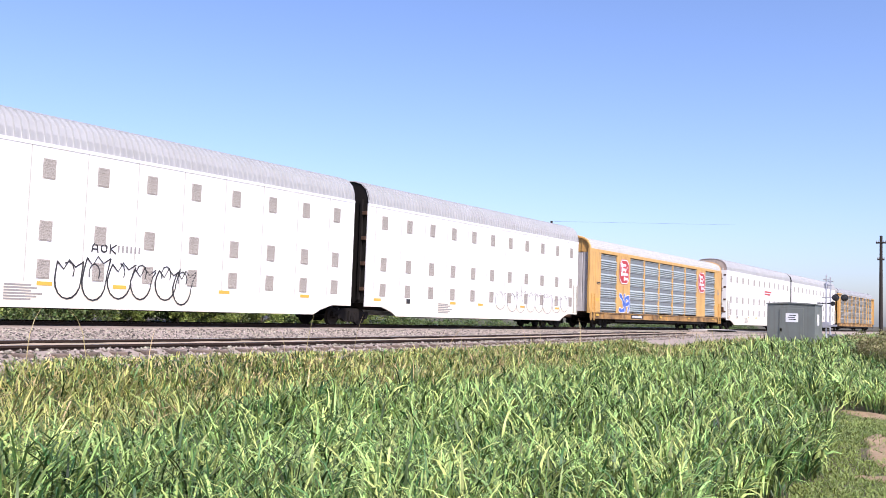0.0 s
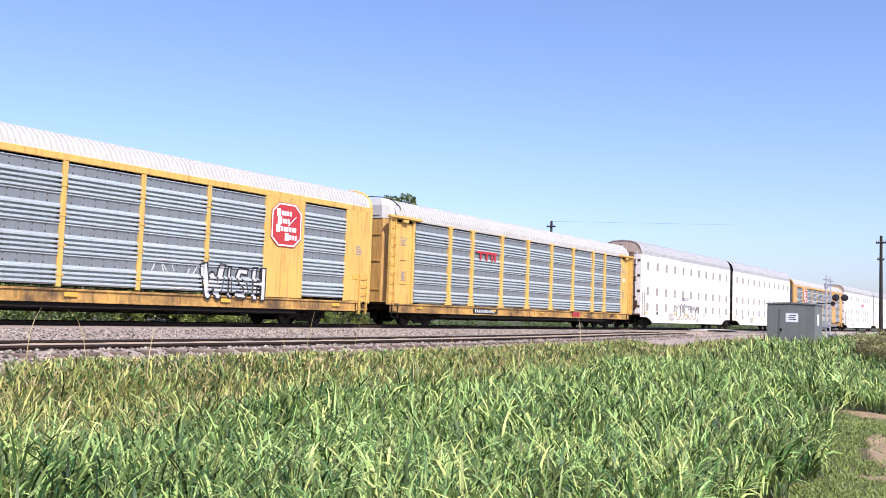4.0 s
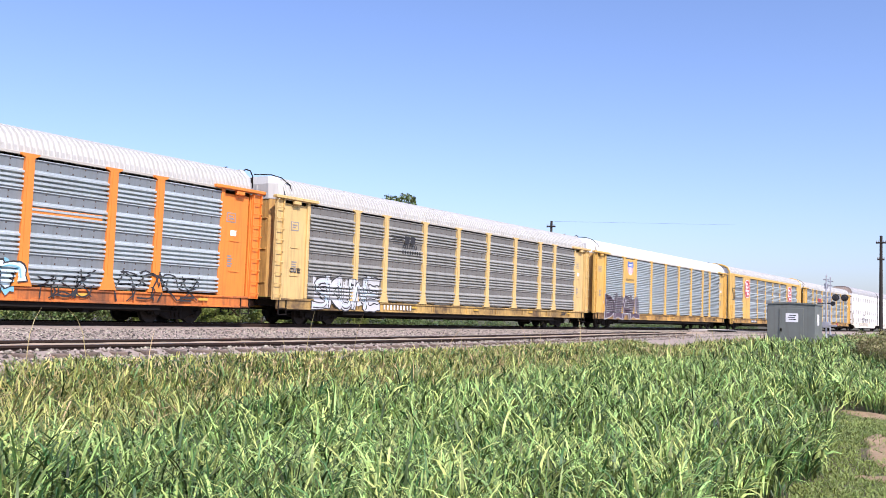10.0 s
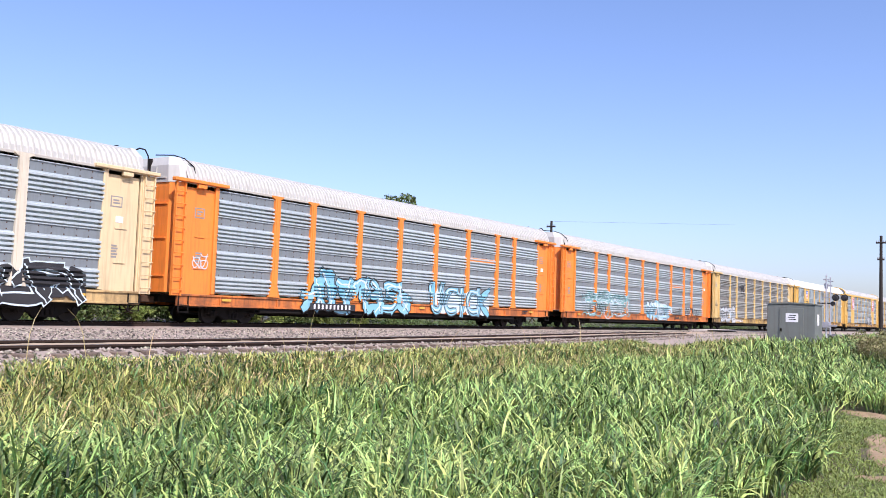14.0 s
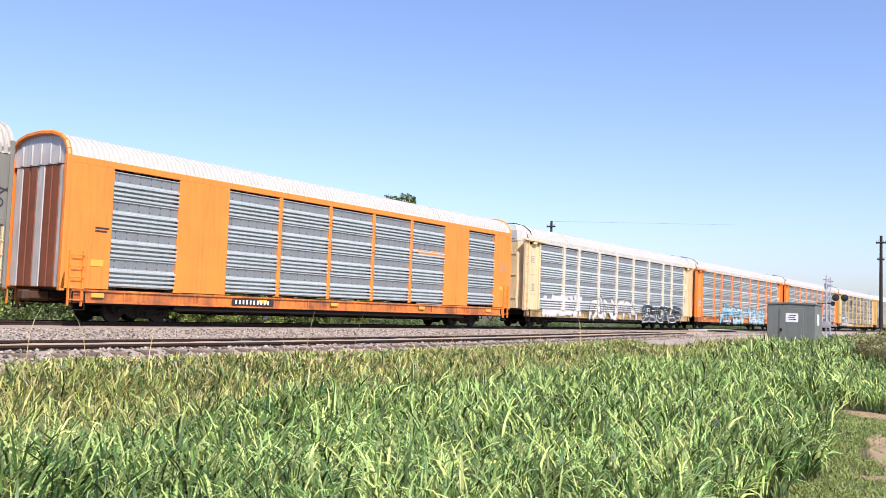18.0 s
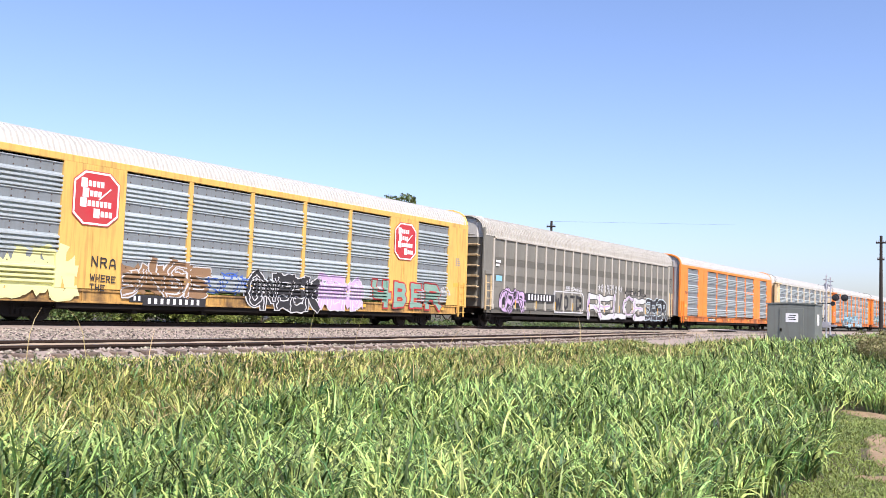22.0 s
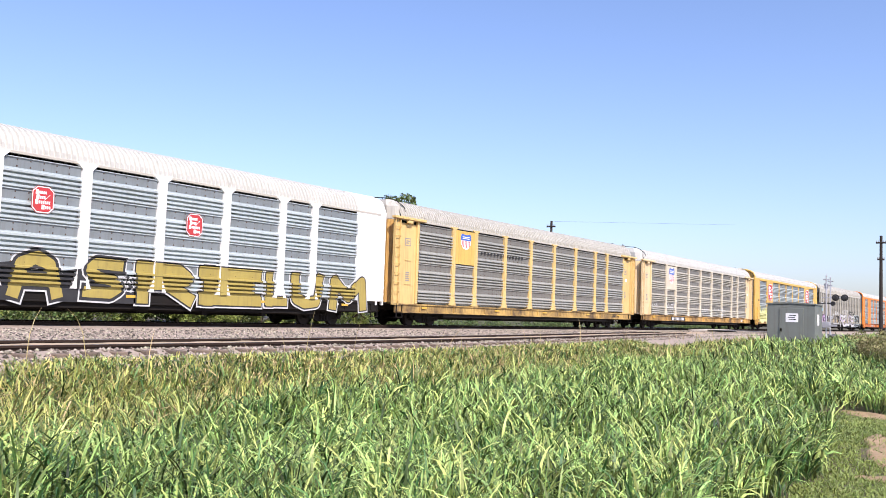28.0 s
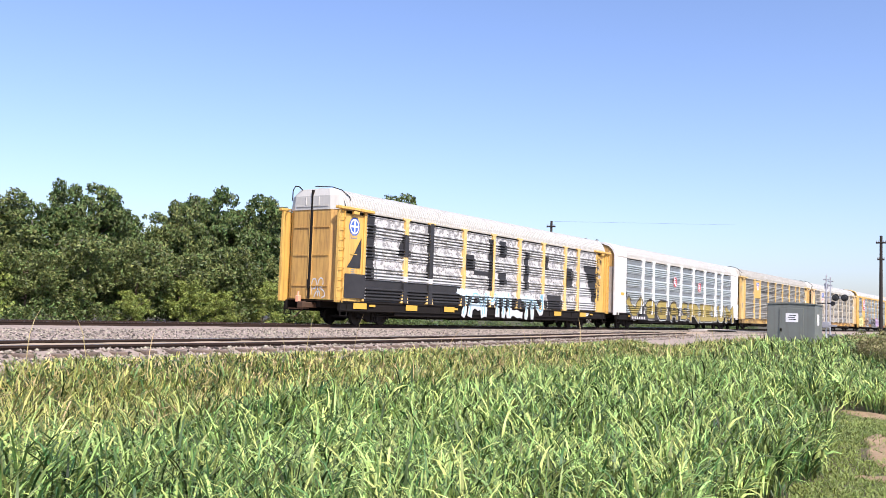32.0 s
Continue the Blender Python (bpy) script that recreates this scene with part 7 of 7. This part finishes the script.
# ---------------------------------------------------------------- wayside things
def build_signal_box():
    """A sheet-metal equipment cabin with a nearly flat roof."""
    thing = empty("equipment_cabin", pose(43.6, 10.36, -0.42, 0, 0, 2), "grey sheet-metal equipment cabin with a nearly flat roof beside the track", "equipment cabin")
    bm = bmesh.new()
    add_box(bm, (0, -1.05, 0.08), (1.75, 1.05, 2.02), 0.02)
    gable = [(-1.05, 2.02), (1.05, 2.02), (0, 2.06)]
    a = [bm.verts.new((0.0, y, z)) for y, z in gable]
    b = [bm.verts.new((1.75, y, z)) for y, z in gable]
    bm.faces.new(a), bm.faces.new(b[::-1])
    for i in range(3):
        bm.faces.new((a[(i + 1) % 3], a[i], b[i], b[(i + 1) % 3]))
    part("body", bm, box_paint, thing)
    bm = bmesh.new()
    for s in (-1, 1):
        v = [bm.verts.new(p) for p in ((-0.04, s * 1.09, 2.02), (1.79, s * 1.09, 2.02), (1.79, 0, 2.07), (-0.04, 0, 2.07), (-0.04, s * 1.09, 2.08), (1.79, s * 1.09, 2.08), (1.79, 0, 2.13), (-0.04, 0, 2.13))]
        for q in ((0, 1, 2, 3), (4, 5, 6, 7), (0, 1, 5, 4), (0, 3, 7, 4), (1, 2, 6, 5)):
            bm.faces.new([v[i] for i in q])
    part("roof", bm, box_paint, thing)
    bm = bmesh.new()
    add_box(bm, (-0.03, -0.55, 0.2), (0.0, 0.5, 1.85), 0.008)
    d = part("door", bm, box_paint, thing)
    bm = bmesh.new()
    add_box(bm, (-0.08, 0.38, 0.78), (-0.03, 0.46, 0.92), 0.008)
    part("handle", bm, black_steel, d, "black door handle")
    bm = bmesh.new()
    add_box(bm, (-0.038, -0.33, 1.22), (-0.031, 0.22, 1.62), 0.002)
    s = part("sign", bm, ink_white, d, "white notice plate")
    bm = bmesh.new()
    for r in range(3):
        add_box(bm, (-0.041, -0.18 - 0.05 * (r != 1), 1.51 - 0.09 * r), (-0.0385, 0.08 + 0.04 * (r == 1), 1.545 - 0.09 * r))
    part("stencil", bm, ink_black, s)
    bm = bmesh.new()
    add_box(bm, (0.5, -1.068, 1.1), (0.9, -1.052, 1.6), 0.004)
    part("notice", bm, ink_white, thing, "white notice plate")
    bm = bmesh.new()
    add_box(bm, (-0.15, -1.2, -0.3), (1.9, 1.2, 0.075), 0.02)
    part("base", bm, concrete, thing, "low concrete base")


def build_crossing_signal(x, y, label, height, side=True):
    thing = empty("crossing_signal", pose(x, y, -0.45), label, "crossing signal", "signals at the road crossing")
    bm = bmesh.new()
    add_cyl(bm, (0, 0, 0.3), (0, 0, height), 0.06, 0.055, 12)
    add_cyl(bm, (0, 0, height), (0, 0, height + 0.12), 0.03, 0.01, 8)
    for k, w in ((0.93, 0.22), (0.86, 0.16)):
        add_box(bm, (-0.04, -w, height * k), (0.04, w, height * k + 0.09), 0.01)
    part("mast", bm, galv_post, thing, "galvanised steel mast")
    bm = bmesh.new()
    add_box(bm, (-0.25, -0.25, -0.1), (0.25, 0.25, 0.12), 0.03)
    add_cyl(bm, (0, 0, 0.1), (0, 0, 0.5), 0.15, 0.09, 10)
    part("base", bm, galv_post, thing)
    if side:
        bm = bmesh.new()
        add_cyl(bm, (0, -1.3, height * 0.664), (0, 0.3, height * 0.664), 0.035, sides=8)
        arm = part("light_arm", bm, galv_post, thing)
        for yy in (-0.65, -1.27):
            bm = bmesh.new()
            add_cyl(bm, (-0.05, yy, height * 0.664), (0.0, yy, height * 0.664), 0.25, sides=24)
            add_cyl(bm, (-0.22, yy, height * 0.664), (-0.05, yy, height * 0.664), 0.13, 0.16, 14)
            add_cyl(bm, (0.0, yy, height * 0.664), (0.24, yy, height * 0.664), 0.16, 0.17, 16, False)
            part("lamp_head", bm, ink_black, thing, "black round lamp background")
        bm = bmesh.new()
        add_cyl(bm, (-0.04, -0.46, height * 0.572), (0.0, -0.46, height * 0.572), 0.17, sides=18)
        add_box(bm, (-0.03, -0.46, height * 0.565), (-0.01, 0.62, height * 0.585))
        part("bell", bm, ink_black, thing, "dark warning bell")
        bm = bmesh.new()
        add_box(bm, (-0.012, -0.14, height * 0.80), (0.012, 0.14, height * 0.88), 0.004)
        part("sign_back", bm, galv_post, thing, "bare back of a small sign")
        bm = bmesh.new()
        add_box(bm, (-0.25, -0.25, 0.95), (0.2, 0.25, 1.4), 0.03)
        add_box(bm, (-0.25, -0.8, 1.05), (-0.15, -0.25, 1.2), 0.02)
        part("gate_mechanism", bm, galv_post, thing, "pale gate mechanism box")
    return thing


def build_pole(x, y, top, label, arms):
    thing = empty("utility_pole", pose(x, y, -0.7), label, "utility pole", "utility poles")
    bm = bmesh.new()
    add_cyl(bm, (0, 0, -0.4), (0, 0, top + 0.7), 0.19, 0.12, 12)
    part("pole", bm, pole_wood, thing)
    for z, w in arms:
        bm = bmesh.new()
        add_box(bm, (-0.14, -w / 2, z + 0.62), (-0.02, w / 2, z + 0.78), 0.015)
        a = part("cross_arm", bm, pole_wood, thing)
        for u in (-0.46, -0.25, 0.25, 0.46):
            bm = bmesh.new()
            add_cyl(bm, (-0.08, u * w, z + 0.78), (-0.08, u * w, z + 0.9), 0.03, 0.045, 8)
            part("insulator", bm, galv_post, a, "small insulator")
    return thing


def build_undergrowth():
    """Low tangled brush that closes the foot of the tree line."""
    rng = np.random.default_rng(61)
    cs, rs = [], []
    for i in range(330):
        x = 12 + 150 * rng.random() ** 1.5
        cs.append((x, 40.8 + 2.6 * rng.random() + 0.02 * x, -0.6 + 1.2 * rng.random() ** 2 * (1 if x < 55 else 0.35)))
        rs.append(0.5 + 0.5 * rng.random())
    v, f = leaf_cloud(cs, rs, 360, 0.085, rng)
    tagged(new("undergrowth", raw_mesh("undergrowth", v, f, leaf_dark)), "low tangled green brush below the trees", "undergrowth", kind="stuff")


def build_wire(points, label):
    cu = bpy.data.curves.new("wire", "CURVE")
    cu.dimensions, cu.bevel_depth, cu.bevel_resolution = "3D", 0.008, 1
    sp = cu.splines.new("POLY")
    sp.points.add(len(points) - 1)
    for p, q in zip(sp.points, points):
        p.co = (*q, 1)
    cu.materials.append(ink_black)
    tagged(new("wire", cu), label, "wire")


def build_road():
    """A level crossing: a paved road over both tracks with pale panels between the rails."""
    bm = bmesh.new()
    ys = [-40 + 2 * i for i in range(0, 90)]
    prev = None
    for y in ys:
        z = -0.03 if 16 <= y <= 30 else max(ground_z(78, y) + 0.06, -0.03 - 0.05 * min(abs(y - 16), abs(y - 30)))
        row = [bm.verts.new((74.0, y, z)), bm.verts.new((82.0, y, z))]
        if prev:
            bm.faces.new((prev[0], prev[1], row[1], row[0]))
        prev = row
    tagged(part("road", bm, asphalt), "worn asphalt road over the tracks", "road", kind="structure")
    bm = bmesh.new()
    add_box(bm, (73.8, TRACK_Y - 2.4, -0.2), (82.2, TRACK_Y - 0.86, -0.012), 0.01)
    tagged(part("crossing_panel", bm, concrete), "pale concrete crossing panels beside the rails", "crossing panel", kind="structure")


def build_weeds_bush():
    b = make_tree(31, 0.85, 1.0, leaf_rusty, "brownish green bushy weeds at the field edge", "shrub", 1000, 0.045, 0.05)
    b.matrix_basis = pose(33.5, 5.2, -0.55)
    for x, y, s in ((36.5, 5.0, 1.1), (31.0, 4.4, 0.7), (39.5, 6.2, 0.9)):
        o = copy_thing(b, pose(x, y, -0.5, 0, 0, x * 40))
        o.scale = (s, s, s)


build_ground()
build_ballast()
build_bare_soil()
build_siding_dirt()
build_road()
build_train()
build_signal_box()
build_crossing_signal(71.55, 14.5, "crossing signal mast with twin round lamps seen from behind", 4.8)
build_crossing_signal(78.5, 15.6, "slim second mast behind the crossing signal", 5.0, False)
build_pole(91.9, 13.9, 9.1, "dark wooden utility pole with short cross arms", ((8.45, 0.85), (6.9, 0.6)))
build_pole(84.2, 44.0, 10.5, "distant dark utility pole with one cross arm", ((9.9, 1.0),))
build_weeds_bush()
build_trees()
build_undergrowth()
build_wire([(84.2 + 8 * i, 44.0, 10.45 + 0.74 * i) for i in range(9)], "thin dark overhead wire from the distant pole")
build_grass()
build_track("main track with rusty rails on timber ties", [(-100, TRACK_Y), (500, TRACK_Y)], 0.56, (5, 90))
build_track("rusty siding track that draws close to the main track", [(-60 + 2 * i, near_track_y(-60 + 2 * i)) for i in range(56)], 0.56, (2, 50), 0.075)

# travel of the train along x at each second: a nearly steady 47 km/h
SECONDS = (-210.25, -196.47, -183.53, -170.13, -157.3, -144.3, -131.07, -118.06, -104.82, -92.07, -78.89, -65.49, -52.22, -39.43, -26.2, -12.91, 0.36, 13.78, 26.77, 39.9, 53.28, 66.61, 80.33, 93.36, 106.35, 119.65, 132.95, 146.08, 159.24, 172.71, 185.85, 198.97, 212.25)


def travel(t):
    """Travel at time t, smooth through the values at the seconds."""
    i = min(31, int(t))
    u = t - i
    b, c = SECONDS[i], SECONDS[i + 1]
    p = (c - SECONDS[i - 1]) / 2 if i else c - b
    q = (SECONDS[i + 2] - b) / 2 if i < 31 else c - b
    return b + p * u + (3 * (c - b) - 2 * p - q) * u * u + (2 * (b - c) + p + q) * u ** 3


def motions():
    times = [0.5 * i for i in range(65)]
    for car in CARS:
        s = car.matrix_basis.translation.x
        walk(car, [(t, pose(s + travel(t), TRACK_Y, 0)) for t in times])
    # wheels roll without slip; all wheelsets turn alike
    for w in WHEELS[:2]:
        home = w.location.copy()
        rows = []
        for k in range(961):
            d = travel(k / 30)
            rows.append((k / 30, Matrix.Translation(home) @ Matrix.Rotation((d / 0.36) % (2 * math.pi), 4, "Y")))
        walk(w, rows)
    for i, w in enumerate(WHEELS[2:]):
        keyed = WHEELS[i % 2].animation_data
        w.rotation_mode = "QUATERNION"
        data = w.animation_data_create()
        data.action = keyed.action
        data.action_slot = keyed.action_slot


motions()
